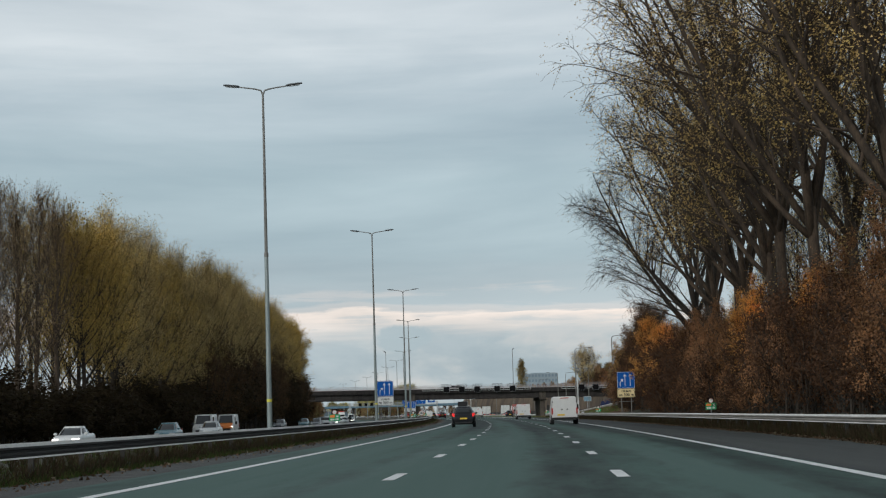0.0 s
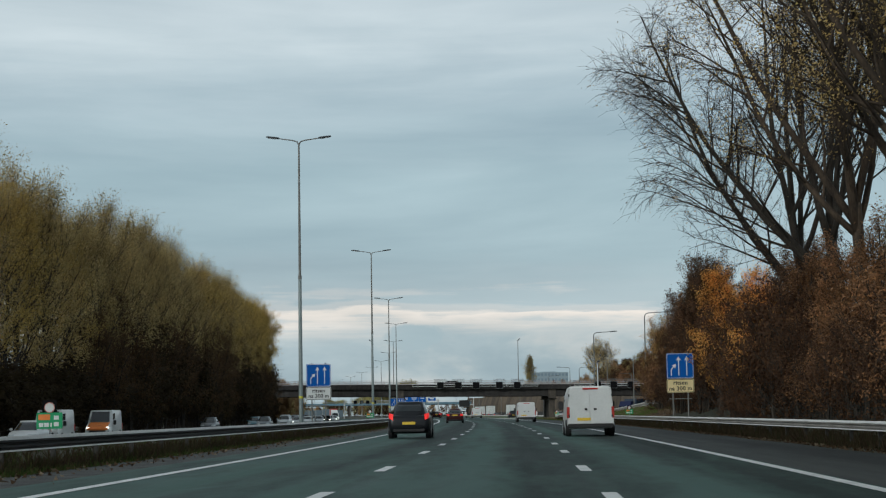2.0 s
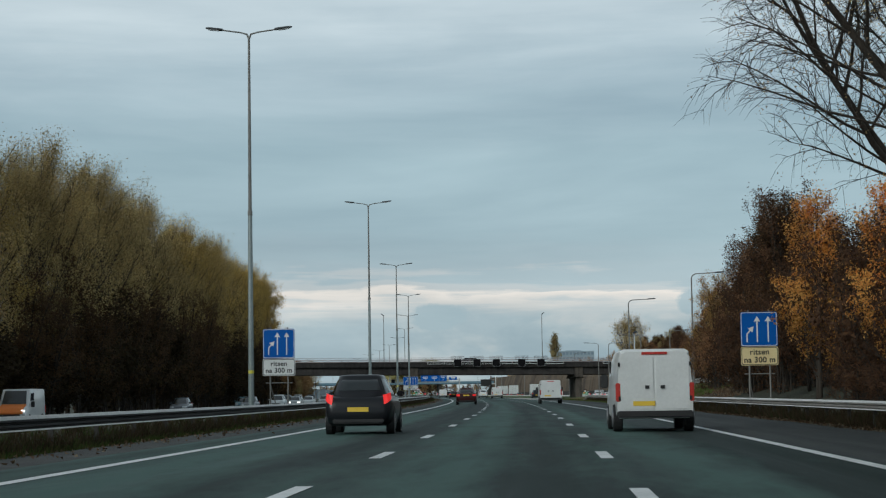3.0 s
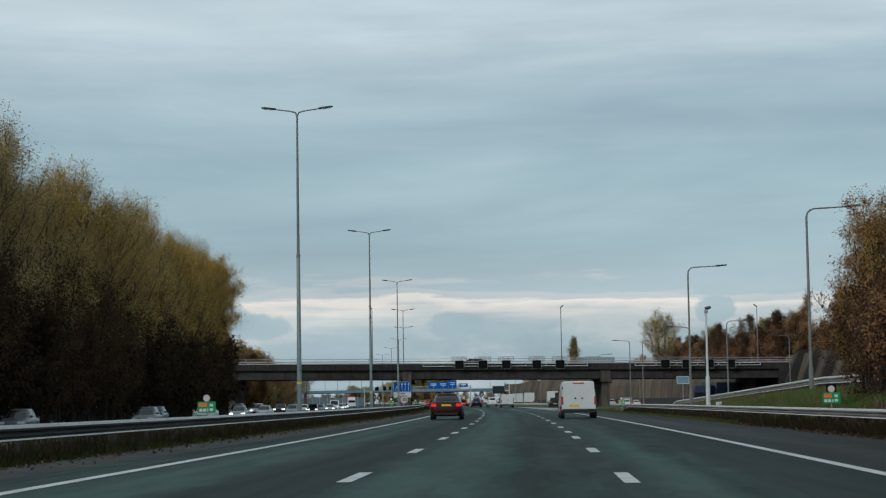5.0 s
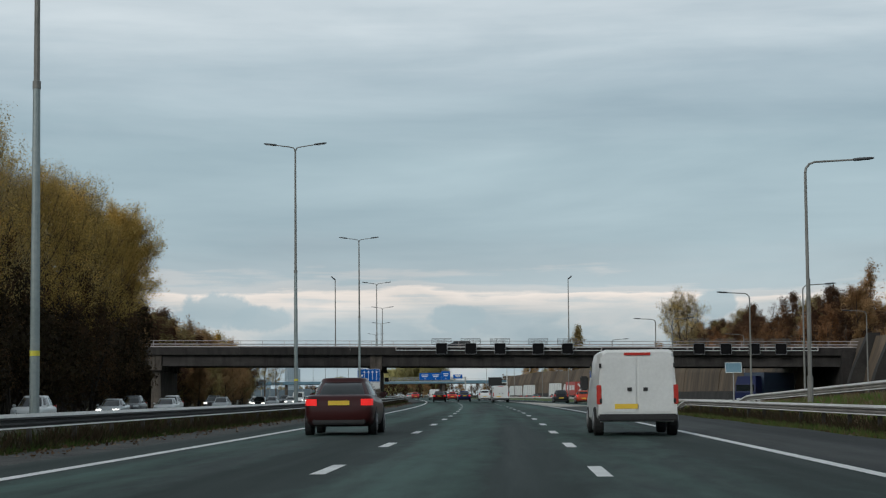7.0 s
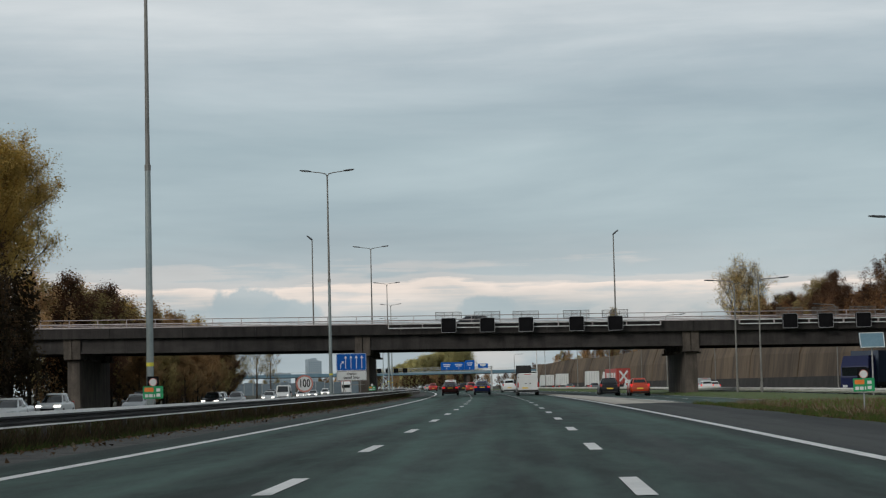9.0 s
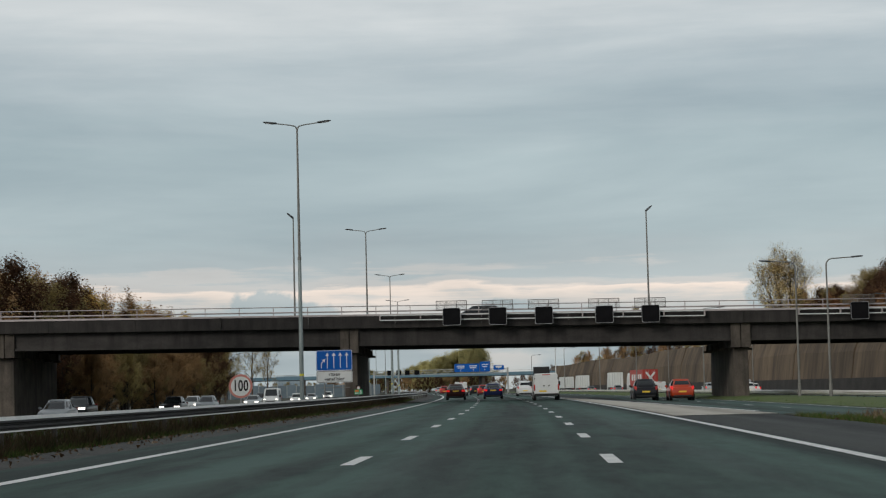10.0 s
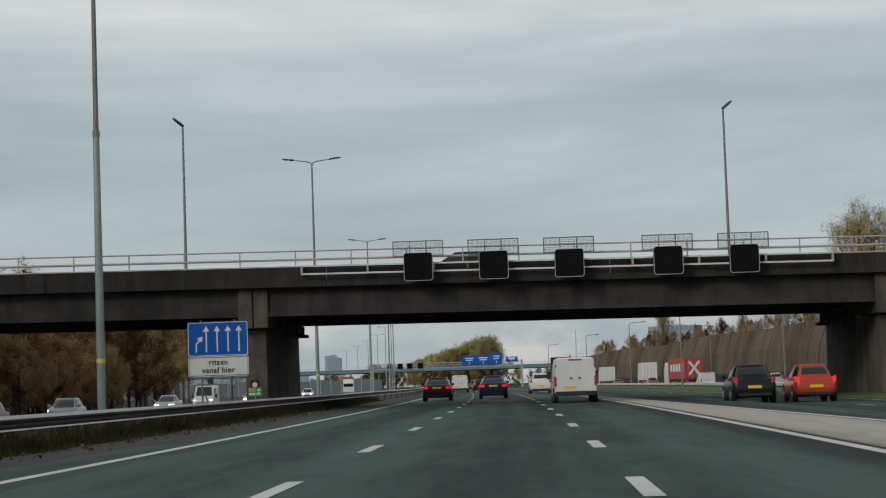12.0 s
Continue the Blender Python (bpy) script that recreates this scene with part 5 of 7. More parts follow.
olive_bush = tree_kind("bush", "tall bush with olive leaves on the bank", "bush", bank, "leaf_olive", "bark_pale",
                       seed=90, height=8.0, base=0.5, spread=3.0, limbs=16, rise=48, subs=5, twigs=2, leaves=5000, leaf_size=0.15, trunk_r=0.08, stems=3, jitter=0.30, even=0.8)
for s, d, sc in ((167.5, 11.4, 0.98), (151.5, 11.4, 0.84), (104, 12.2, 0.80), (100.5, 11.8, 0.70), (80, 11.6, 0.7)):
    orange_bush[rr.randrange(2)](s, d, sc, rr.uniform(0, 360))
for s in (188, 185, 181, 177, 173, 169, 146, 140, 131, 114, 108, 86, 75, 66):
    (brown_bush[rr.randrange(3)] if s > 145 else rust_bush[rr.randrange(2)])(s, (13.6 if s > 163 else 12.4) + rr.uniform(-0.4, 0.5), rr.uniform(0.9, 1.1) * (0.76 if s > 176 else 0.86 if s > 145 else 0.84), rr.uniform(0, 360), rr.uniform(0.95, 1.1))
for s in (136, 125, 70, 60):
    rust_bush[rr.randrange(2)](s, 12.8 + rr.uniform(-0.5, 0.7), rr.uniform(0.65, 0.85), rr.uniform(0, 360))
for s in (186, 180, 174, 168, 163, 157, 151, 140):
    (brown_bush[rr.randrange(3)] if s > 150 else rust_bush[rr.randrange(2)] if rr.random() < 0.6 else olive_bush)(s, 16.2 + rr.uniform(-0.8, 0.8), rr.uniform(1.0, 1.2) * (0.82 if s > 160 else 0.75), rr.uniform(0, 360), 1.1)
thicket = [tree_kind("bush", "tall dense bush with brown and rust leaves on the bank", "bush", bank, ("leaf_umber", "leaf_umber")[i], "bark",
                     seed=98 + i, height=10.0, base=0.2, spread=3.6, limbs=16, rise=46, subs=7, twigs=0, leaves=28000, leaf_size=0.095, trunk_r=0.09, stems=4, jitter=0.21, even=0.9) for i in range(2)]
for k, (s, d, sc) in enumerate(((191, 13.7, 0.93), (195, 14.6, 1.0), (199, 13.9, 0.96), (203, 14.8, 0.98), (206, 14.2, 0.92), (211, 14.6, 0.9))):
    thicket[k % 2](s, d, sc, rr.uniform(0, 360))
for s, d, sc in ((190, 13.4, 1.1), (196, 13.0, 0.9), (201, 13.0, 0.9), (206, 13.4, 0.9)):
    brown_bush[rr.randrange(3)](s, d, sc, rr.uniform(0, 360), 1.12)
for s, d, sc in ((193, 13.0, 0.9), (201, 13.2, 0.85)):
    rust_bush[rr.randrange(2)](s, d, sc, rr.uniform(0, 360), 1.2)
roadside = tree_kind("tree", "half-bare tree with thin olive leaves beside the slip road", "tree", "", "leaf_olive", "bark_pale",
                     seed=101, height=12.0, base=2.5, spread=4.6, limbs=16, rise=45, subs=7, twigs=4, leaves=4500, leaf_size=0.16, trunk_r=0.2, stems=1, jitter=0.3, twig_len=0.8)
gold_bush = tree_kind("bush", "tall bush with golden and rust leaves over brown brushwood", "bush", bank, "leaf_bronze", "bark",
                      seed=93, height=8.4, base=0.4, spread=3.2, limbs=14, rise=48, subs=8, twigs=1, leaves=18000, leaf_size=0.09, trunk_r=0.08, stems=3, jitter=0.18, even=0.8)
gold_bush(222, 13.2, 0.82, 40)
gold_bush(228, 15.2, 0.85, 200)
for s in (215, 218, 221, 224):
    low_bush[rr.randrange(2)](s, 12.6 + rr.uniform(-0.5, 0.5), 1.1, rr.uniform(0, 360))
rust_bush[1](225, 13.4, 0.95, 140)
brown_bush[0](218, 14.6, 0.9, 80)
brown_bush[1](236, 26.5, 1.1, 10)
rust_bush[0](228, 27.0, 1.0, 50)

# beyond the overpass
far_row = "trees beyond the overpass"
slim = [tree_kind("slim_tree", "slender tree with thin golden brown autumn leaves in a far row", "tree", far_row, ("leaf_gold", "leaf_far_brown", "leaf_far")[i], "bark_pale",
                  seed=110 + i, height=11.0, base=1.5, spread=3.0, limbs=20, rise=58, subs=5, twigs=2, leaves=3600, leaf_size=0.22, trunk_r=0.14, jitter=0.28, twig_len=0.8, shoots=1) for i in range(3)]
round_tree = [tree_kind("round_tree", ("broad tree with rust brown autumn leaves", "broad tree with dark brown autumn leaves", "broad tree with olive leaves")[i], "tree", far_row, ("leaf_far_brown", "leaf_brown", "leaf_far")[i], "bark",
                        seed=120 + i, height=11.5, base=0.3, spread=5.2, limbs=22, rise=30, subs=5, twigs=0, leaves=13000, leaf_size=0.20, trunk_r=0.2, jitter=0.42, twig_len=0.8) for i in range(3)]
far_tree = [tree_kind("round_tree", ("broad tree with rust brown autumn leaves", "broad tree with dark brown autumn leaves", "broad tree with olive leaves")[i], "tree", far_row, ("leaf_far_brown", "leaf_brown", "leaf_far")[i], "bark",
                      seed=126 + i, height=11.5, base=0.3, spread=5.2, limbs=16, rise=30, subs=3, twigs=0, leaves=2600, leaf_size=0.38, trunk_r=0.2, jitter=0.5, clump=4) for i in range(3)]
far_bush = [tree_kind("bush", ("autumn bush with rust brown leaves above the retaining wall", "bush with dark brown leaves above the retaining wall")[i], "bush", bank, ("leaf_rust_dark", "leaf_brown")[i], "bark_pale",
                      seed=106 + i, height=7.0, base=0.2, spread=3.0, limbs=8, rise=42, subs=3, twigs=0, leaves=2600, leaf_size=0.22, trunk_r=0.07, stems=3, jitter=0.3, even=0.9, clump=5) for i in range(2)]
for i in range(22):
    round_tree[rr.choice((0, 0, 1, 2))](455 + 4.2 * i + rr.uniform(-1.5, 1.5), -47.5 + rr.uniform(-3.5, 3.0), rr.uniform(1.04, 1.2) - 0.006 * i, rr.uniform(0, 360))
for i in range(40):
    (slim[rr.choice((0, 1, 1, 2))])(482 + 5 * i + rr.uniform(-2, 2), -48 + rr.uniform(-3, 3), rr.uniform(1.0, 1.15), rr.uniform(0, 360), rr.uniform(1.0, 1.12))
for i in range(18):
    round_tree[rr.choice((0, 1, 1, 2))](460 + 7.5 * i + rr.uniform(-2, 2), -40.5 + rr.uniform(-1.5, 1.5), rr.uniform(0.62, 0.85), rr.uniform(0, 360))
roadside(615, -38.5, 0.85, 120)
roadside(624, -36.5, 0.75, 20)
# on the ground behind the retaining wall
big_sparse = tree_kind("tree", "large half-bare tree with thin pale leaves behind the overpass", "tree", far_row, "leaf_olive", "bark_pale",
                       seed=131, height=11.5, base=1.2, spread=5.4, limbs=12, rise=46, subs=7, twigs=4, leaves=17000, leaf_size=0.15, trunk_r=0.20, stems=5, fork=0.30, jitter=0.3, twig_len=0.9, shoots=1)
big_sparse(560, 43.0, 1.10, 0)
for k in range(13):
    round_tree[rr.choice((0, 0, 2))](452 + 6 * k + rr.uniform(-2, 2), -36.5 + rr.uniform(-1.0, 1.0), rr.uniform(0.36, 0.52), rr.uniform(0, 360))
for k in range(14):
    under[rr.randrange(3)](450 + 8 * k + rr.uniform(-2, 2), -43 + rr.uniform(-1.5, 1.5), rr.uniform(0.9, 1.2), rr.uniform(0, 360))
for i in range(34):
    round_tree[rr.choice((0, 1, 1, 2))](450 + 4.2 * i + rr.uniform(-2, 2), 51 + rr.uniform(-3, 5), rr.uniform(0.58, 0.84), rr.uniform(0, 360))
for i in range(34):
    slim[rr.choice((1, 1, 2))](372 + 2.6 * i + rr.uniform(-1.5, 1.5), 55 + 6 * (i % 2) + rr.uniform(-2.5, 2.5), rr.uniform(0.85, 1.08), rr.uniform(0, 360))
for i in range(30):
    far_bush[0 if i % 3 else 1](446 + 5 * i + rr.uniform(-1.5, 1.5), 46.2 + rr.uniform(-0.8, 1.0), rr.uniform(0.65, 0.95), rr.uniform(0, 360))
for i in range(18):
    far_bush[i % 2](370 + 3.8 * i + rr.uniform(-1, 1), 49.6 + rr.uniform(-0.6, 1.0), rr.uniform(0.65, 0.9), rr.uniform(0, 360))
for i in range(16):
    round_tree[rr.choice((0, 1))](374 + 4.4 * i + rr.uniform(-1.5, 1.5), 51.5 + rr.uniform(-1, 1.5), rr.uniform(0.25, 0.40), rr.uniform(0, 360))
for i in range(8):
    slim[rr.choice((1, 2))](470 + 8 * i + rr.uniform(-3, 3), 62 + rr.uniform(-4, 8), rr.uniform(0.70, 0.85), rr.uniform(0, 360))
for i in range(46):
    far_tree[rr.choice((0, 0, 1, 2))](580 + 6.6 * i + rr.uniform(-3, 3), 45.5 + rr.uniform(-1, 3), rr.uniform(0.30, 0.48), rr.uniform(0, 360))
poplar_far = tree_kind("poplar_tree", "single narrow poplar rising over the retaining wall", "tree", "", "leaf_far", "bark",
                       seed=141, height=13, base=0.5, spread=4.8, limbs=30, rise=64, subs=5, twigs=0, leaves=7000, leaf_size=0.26, trunk_r=0.15, jitter=0.4)
poplar_far(895, 69, 1.5, 0)
for i in range(34):
    far_tree[rr.choice((1, 1, 0))](915 + rr.uniform(-6, 20), -30 + 2.3 * i + rr.uniform(-1, 1), rr.uniform(0.40, 0.52), rr.uniform(0, 360))
for i in range(11):
    young[i % 2](488 + 9 * i + rr.uniform(-2, 2), -43 + rr.uniform(-1.5, 1.5), rr.uniform(0.7, 0.9), rr.uniform(0, 360))
dome = tree_kind("round_tree", "broad rounded tree with dense olive leaves down to the ground", "tree", far_row, "leaf_haze", "bark",
                 seed=125, height=11.5, base=0.1, spread=6.0, limbs=30, rise=24, subs=6, twigs=0, leaves=13000, leaf_size=0.32, trunk_r=0.2, jitter=0.55, even=0.8)
for i in range(18):
    d = 4 + 1.5 * i
    dome(1000 + rr.uniform(-8, 30), d + rr.uniform(-1, 1), rr.uniform(0.95, 1.05) * (0.68 + 0.024 * (d - 4)), rr.uniform(0, 360), 1.08)
for i in range(5):
    dome(1040 + rr.uniform(-8, 30), -10 + 2.6 * i, rr.uniform(0.6, 0.75), rr.uniform(0, 360))
for i in range(30):
    far_tree[2](1150 + rr.uniform(0, 150), -150 + 6 * i + rr.uniform(-2, 2), rr.uniform(0.4, 0.6), rr.uniform(0, 360))


# ---- retaining wall ----
def retaining_wall():
    wall = new("wall_retaining")
    tagged(wall, "stained brown concrete retaining wall in tall leaning panels", "wall", kind="structure")
    step = 12.0
    s = 440.0
    i = 0
    while s < 880:
        top = 6.2 + 1.3 * smooth(s, 430, 540) + 0.25 * math.sin(s * 0.05)
        lean = 0.06 * math.sin(i * 2.1)
        g = Geo()
        rings = []
        for a in (s + 0.03, s + step / 3, s + step * 2 / 3, s + step - 0.03):
            b = lie(a, 38.0) - 0.4
            z1 = b + 2.4
            rings.append([W(a, 38.6, b), W(a, 38.9 + lean, z1), W(a, 39.3 + lean, z1 + (top - z1) * 0.5), W(a, 40.4 + lean, top), W(a, 41.0, top), W(a, 41.0, b)])
        g.loft(rings)
        part("panel", fix_normals(g.mesh("panel")), M["wall"], wall)
        f = Geo()
        rings = []
        for a in (s + 0.02, s + step / 2, s + step - 0.02):
            b = lie(a, 38.0) - 0.4
            rings.append([W(a, 38.3, b), W(a, 38.55, b + 2.35), W(a, 38.95, b + 2.35), W(a, 38.95, b)])
        f.loft(rings)
        part("foot_panel", fix_normals(f.mesh("foot_panel")), M["wall_foot"], wall)
        s += step
        i += 1
    # in front of the overpass the wall stands further back, in long curved sections between dark ribs
    for k in range(6):
        s = 366 + 12 * k
        g = Geo()
        rings = []
        for a in (s + 0.5, s + 4, s + 8, s + 11.98):
            b = lie(a, 43.0) - 0.4
            rings.append([W(a, 43.6, b), W(a, 43.9, b + 2.5), W(a, 44.4, b + 5), W(a, 45.6, 7.3), W(a, 46.3, 7.3), W(a, 46.3, b)])
        g.loft(rings)
        part("panel", fix_normals(g.mesh("panel")), M["wall"], wall)
        g = Geo()
        rings = []
        for a in (s - 0.9, s + 0.48):
            b = lie(a, 43.0) - 0.4
            rings.append([W(a, 41.6, b), W(a, 42.1, b + 2.5), W(a, 43.0, b + 5), W(a, 44.8, 7.7), W(a, 46.1, 7.7), W(a, 46.2, b)])
        g.loft(rings)
        part("rib", fix_normals(g.mesh("rib")), M["wall_foot"], wall, "dark rib")


retaining_wall()


# ---- the far gantry, second overpass and town ----
def gantry():
    s0 = 829
    thing = empty("sign_gantry", at(s0, 0, 0), "pale steel truss gantry carrying blue direction signs", "gantry")
    for x in (-17.3, 20.7):
        g = Geo()
        g.box(x - 0.22, x + 0.22, -0.3, 0.3, -0.9, 6.8)
        part("leg", g, M["far_steel"], thing, bevel=0.03)
    for z in (5.3, 6.55):
        for y in (-0.5, 0.5):
            g = Geo()
            g.box(-17.3, 20.7, y - 0.08, y + 0.08, z - 0.09, z + 0.09)
            part("chord", g, M["far_steel"], thing)
    g0 = Geo()
    g0.tube([(0, 0, 5.35), (0.95, 0, 6.5)], [0.06, 0.06], 6)
    g1 = Geo()
    g1.tube([(0, 0, 6.5), (0.95, 0, 5.35)], [0.06, 0.06], 6)
    mm = [g0.mesh("brace"), g1.mesh("brace")]
    for q in mm:
        q.materials.append(M["far_steel"])
    for i in range(40):
        part("brace", mm[i % 2], None, thing, m=pose(-17.3 + 0.95 * i, -0.5, 0))
    for x in (-12.9, -10.3, -7.9, -5.2):
        g = Geo()
        g.prism(plate(1.35, 1.35, 0.1), -0.95, -0.6, Matrix.Translation((x, 0, 6.0)))
        part("lane_signal", fix_normals(g.mesh("lane_signal")), M["black"], thing)
    for x0, x1, z0, z1 in ((5.5, 12.6, 5.75, 8.1), (12.7, 15.6, 5.75, 8.6), (16.6, 19.6, 6.2, 7.5)):
        g = Geo()
        g.prism(plate(x1 - x0, z1 - z0, 0.15), -0.9, -0.7, Matrix.Translation(((x0 + x1) / 2, 0, (z0 + z1) / 2)))
        b = part("blue_board", fix_normals(g.mesh("blue_board")), M["blue"], thing)
        n = 2 if x1 - x0 > 4 else 1
        for k in range(n):
            bx = x0 + (x1 - x0) * (k + 0.5) / n
            for j, w in ((0.66, 0.62), (0.45, 0.5)):
                q = Geo()
                zz = z0 + (z1 - z0) * j
                q.box(bx - w * (x1 - x0) / n / 2, bx + w * (x1 - x0) / n / 2, -0.93, -0.9, zz, zz + 0.26)
                part("plain_bar", q, M["white"], b)
            q = Geo()
            q.prism(arrow(bx, z0 + 0.15, 0.65, 0.1, 0.25), -0.93, -0.9)
            part("arrow", q, M["white"], b)


gantry()


def message_board():
    s0, d0 = 700, 17.6
    thing = empty("message_board", at(s0, d0, lie(s0, d0)), "switched-off dark message board on a tall post", "message board")
    g = Geo()
    g.prism(plate(3.5, 2.3, 0.1), 0, 0.4, Matrix.Translation((0, 0, 4.6)))
    b = part("panel", fix_normals(g.mesh("panel")), M["ink"], thing)
    g = Geo()
    for z in (3.5, 5.66):
        g.box(-1.72, 1.72, -0.02, 0, z, z + 0.05)
    part("border", g, M["trim_grey"], b)
    g = Geo()
    g.tube([(3.1, 0.2, -0.9), (3.1, 0.2, 10.8)], [0.14, 0.10], 10)
    g.box(1.6, 3.1, 0.12, 0.28, 4.2, 4.4)
    part("post", g, M["white_pole"], thing)


message_board()


def second_overpass():
    s0 = 872
    thing = empty("overpass", at(s0, 0), "distant low blue-grey road overpass", "bridge")
    g = Geo()
    g.box(-160, 75, 0, 12, 4.75, 5.35)
    part("deck", g, M["girder"], thing)
    g = Geo()
    g.box(-160, 75, -0.1, 0, 4.9, 5.9)
    part("edge_beam", g, M["blue_steel"], thing)
    g = Geo()
    g.box(-160, 75, 0.1, 0.2, 6.35, 6.45)
    part("rail", g, M["far_steel"], thing)
    for x in (-62, -38, -12.6, 17, 40):
        g = Geo()
        g.box(x, x + 1, 1, 11, -2.0, 4.75)
        part("pier_wall", g, M["pier"], thing, bevel=0.05)


second_overpass()


def noise_barrier():
    thing = empty("noise_barrier", at(905, -46), "distant grey-blue noise barrier in tall panels", "barrier")
    g = Geo()
    g.box(-0.06, 2.94, 0, 0.15, -1.0, 3.4)
    pm = g.mesh("panel")
    pm.materials.append(M["barrier"])
    p = Geo()
    p.box(-0.09, 0.09, -0.08, 0.22, -1.0, 3.6)
    qm = p.mesh("post")
    qm.materials.append(M["far_steel"])
    for i in range(26):
        part("panel", pm, None, thing, m=pose(-45 + 3 * i, 0, 0.25 * math.sin(i * 1.7)))
        part("post", qm, None, thing, m=pose(-45.06 + 3 * i, 0, 0))


noise_barrier()


def warehouse():
    thing = empty("warehouse", at(1000, -76), "distant pale blue low warehouse with rounded roof tanks", "building")
    g = Geo()
    g.box(-14, 12, 0, 20, -1.2, 6.2)
    body = part("wall", g, M["haze_tower"], thing)
    for x in (-8, 4):
        g = Geo()
        g.tube([(x, 8, 6.2), (x, 8, 9.0), (x, 8, 9.6), (x, 8, 9.9)], [4.6, 4.6, 3.6, 1.5], 20)
        part("tank", g, M["haze_tower"], thing)
    for i in range(6):
        g = Geo()
        g.box(-12.6 + 4.1 * i, -9.6 + 4.1 * i, -0.1, 0.0, 2.4, 4.4)
        part("window", g, M["tower_glass"], body)


warehouse()


def tower(s, d0, d1, z1, depth, label, floors, bays, slant=0.0):
    thing = empty("tower_block", at(s, (d0 + d1) / 2, -0.3), label, "building")
    w = d1 - d0
    g = Geo()
    g.prism([(-w / 2, 0), (w / 2, 0), (w / 2, z1 - slant), (-w / 2 + w * 0.25, z1), (-w / 2, z1)], 0, depth)
    part("wall", fix_normals(g.mesh("wall")), M["haze_tower"], thing)
    g = Geo()
    g.box(-w * 0.2, w * 0.2, depth * 0.3, depth * 0.6, z1 - slant, z1 + 0.6)
    part("roof_plant", g, M["haze_tower"], thing)
    wg = Geo()
    wg.box(0, w / bays * 0.6, -0.06, 0.0, 0, (z1 - slant) / floors * 0.5)
    wm = wg.mesh("window")
    wm.materials.append(M["tower_glass"])
    for i in range(floors):
        for j in range(bays):
            part("window", wm, None, thing, m=pose(-w / 2 + w * (j + 0.2) / bays, 0, (z1 - slant) * (i + 0.3) / floors))


tower(1500, 10.6, 19.4, 21.0, 14, "distant pale high-rise building with a slanting roof", 14, 6, 1.6)
tower(1490, -18, -2, 12.0, 14, "distant pale office block", 6, 9)
tower(1520, -52, -30, 10.5, 14, "distant long pale building", 4, 11)
tower(1300, 159, 183, 27.6, 18, "distant greenish flat-roofed apartment block", 8, 10)


# ---- vehicles: front towards +y ----
def crease(me, angle=0.55):
    """Smooth faces with sharp edges kept sharp."""
    me.shade_smooth()
    me.set_sharp_from_angle(angle=angle)
    return me


def bil(p, u, v):
    return (p[0] * (1 - u) + p[1] * u) * (1 - v) + (p[3] * (1 - u) + p[2] * u) * v


def pane(g, p, u0, u1, v0, v1, off=0.008):
    """A thin pane on the quad p, inset by fractions."""
    n = (p[1] - p[0]).cross(p[3] - p[0]).normalized()
    q = [bil(p, u, v) for u, v in ((u0, v0), (u1, v0), (u1, v1), (u0, v1))]
    mid = sum(q, Vector()) / 4
    if n.dot(mid - Vector((0, 0, 0.7))) < 0:
        n = -n
    g.add([a + n * off for a in q] + [a - n * 0.01 for a in q], [(0, 1, 2, 3), (7, 6, 5, 4), (0, 4, 5, 1), (1, 5, 6, 2), (2, 6, 7, 3), (3, 7, 4, 0)])


def wheel_meshes(r, w):
    g = Geo()
    ring = [(-w / 2, r * 0.62), (-w / 2, r * 0.94), (-w / 2 + 0.03, r), (w / 2 - 0.03, r), (w / 2, r * 0.94), (w / 2, r * 0.62)]
    g.loft([[Vector((x, math.cos(2 * math.pi * j / 20) * q, math.sin(2 * math.pi * j / 20) * q)) for j in range(20)] for x, q in ring], caps=True)
    t = fix_normals(g.mesh("tyre"))
    t.materials.append(M["tyre"])
    g = Geo()
    for k in range(5):
        a = 2 * math.pi * k / 5
        g.box(-0.02, 0.02, -0.035, 0.035, 0.03, r * 0.6, Matrix.Rotation(a, 4, "X"))
    g.loft([[Vector((x, math.cos(2 * math.pi * j / 20) * q, math.sin(2 * math.pi * j / 20) * q)) for j in range(20)] for x, q in ((-0.02, r * 0.56), (-0.02, r * 0.64), (0.02, r * 0.64), (0.02, r * 0.56))], caps=False)
    g.tube([(-0.025, 0, 0), (0.025, 0, 0)], [0.07, 0.07], 10)
    m = fix_normals(g.mesh("rim"))
    m.materials.append(M["rim"])
    return t, m


def add_wheels(thing, tracks, ys, r, w):
    t, rim = wheel_meshes(r, w)
    for y in ys:
        for x in (-tracks, tracks):
            wh = part("wheel", t, None, thing, m=pose(x, y, r))
            part("rim", rim, None, wh, m=pose(math.copysign(w / 2 + 0.006, x), 0, 0))


SHAPES = {
    # length, width, height, belt, greenhouse base rear/front (from the middle), roof rear/front, nose height, tail height
    "hatch": dict(L=3.9, Wd=1.70, H=1.48, belt=0.95, base=(-1.84, 1.12), roof=(-1.38, 0.22), nose=0.76, tail=0.95),
    "sedan": dict(L=4.55, Wd=1.76, H=1.43, belt=0.94, base=(-1.58, 1.25), roof=(-0.78, 0.28), nose=0.77, tail=1.00),
    "estate": dict(L=4.5, Wd=1.78, H=1.48, belt=0.95, base=(-2.10, 1.25), roof=(-1.70, 0.28), nose=0.77, tail=0.95),
    "suv": dict(L=4.5, Wd=1.85, H=1.66, belt=1.05, base=(-2.08, 1.15), roof=(-1.64, 0.22), nose=0.92, tail=1.05),
}


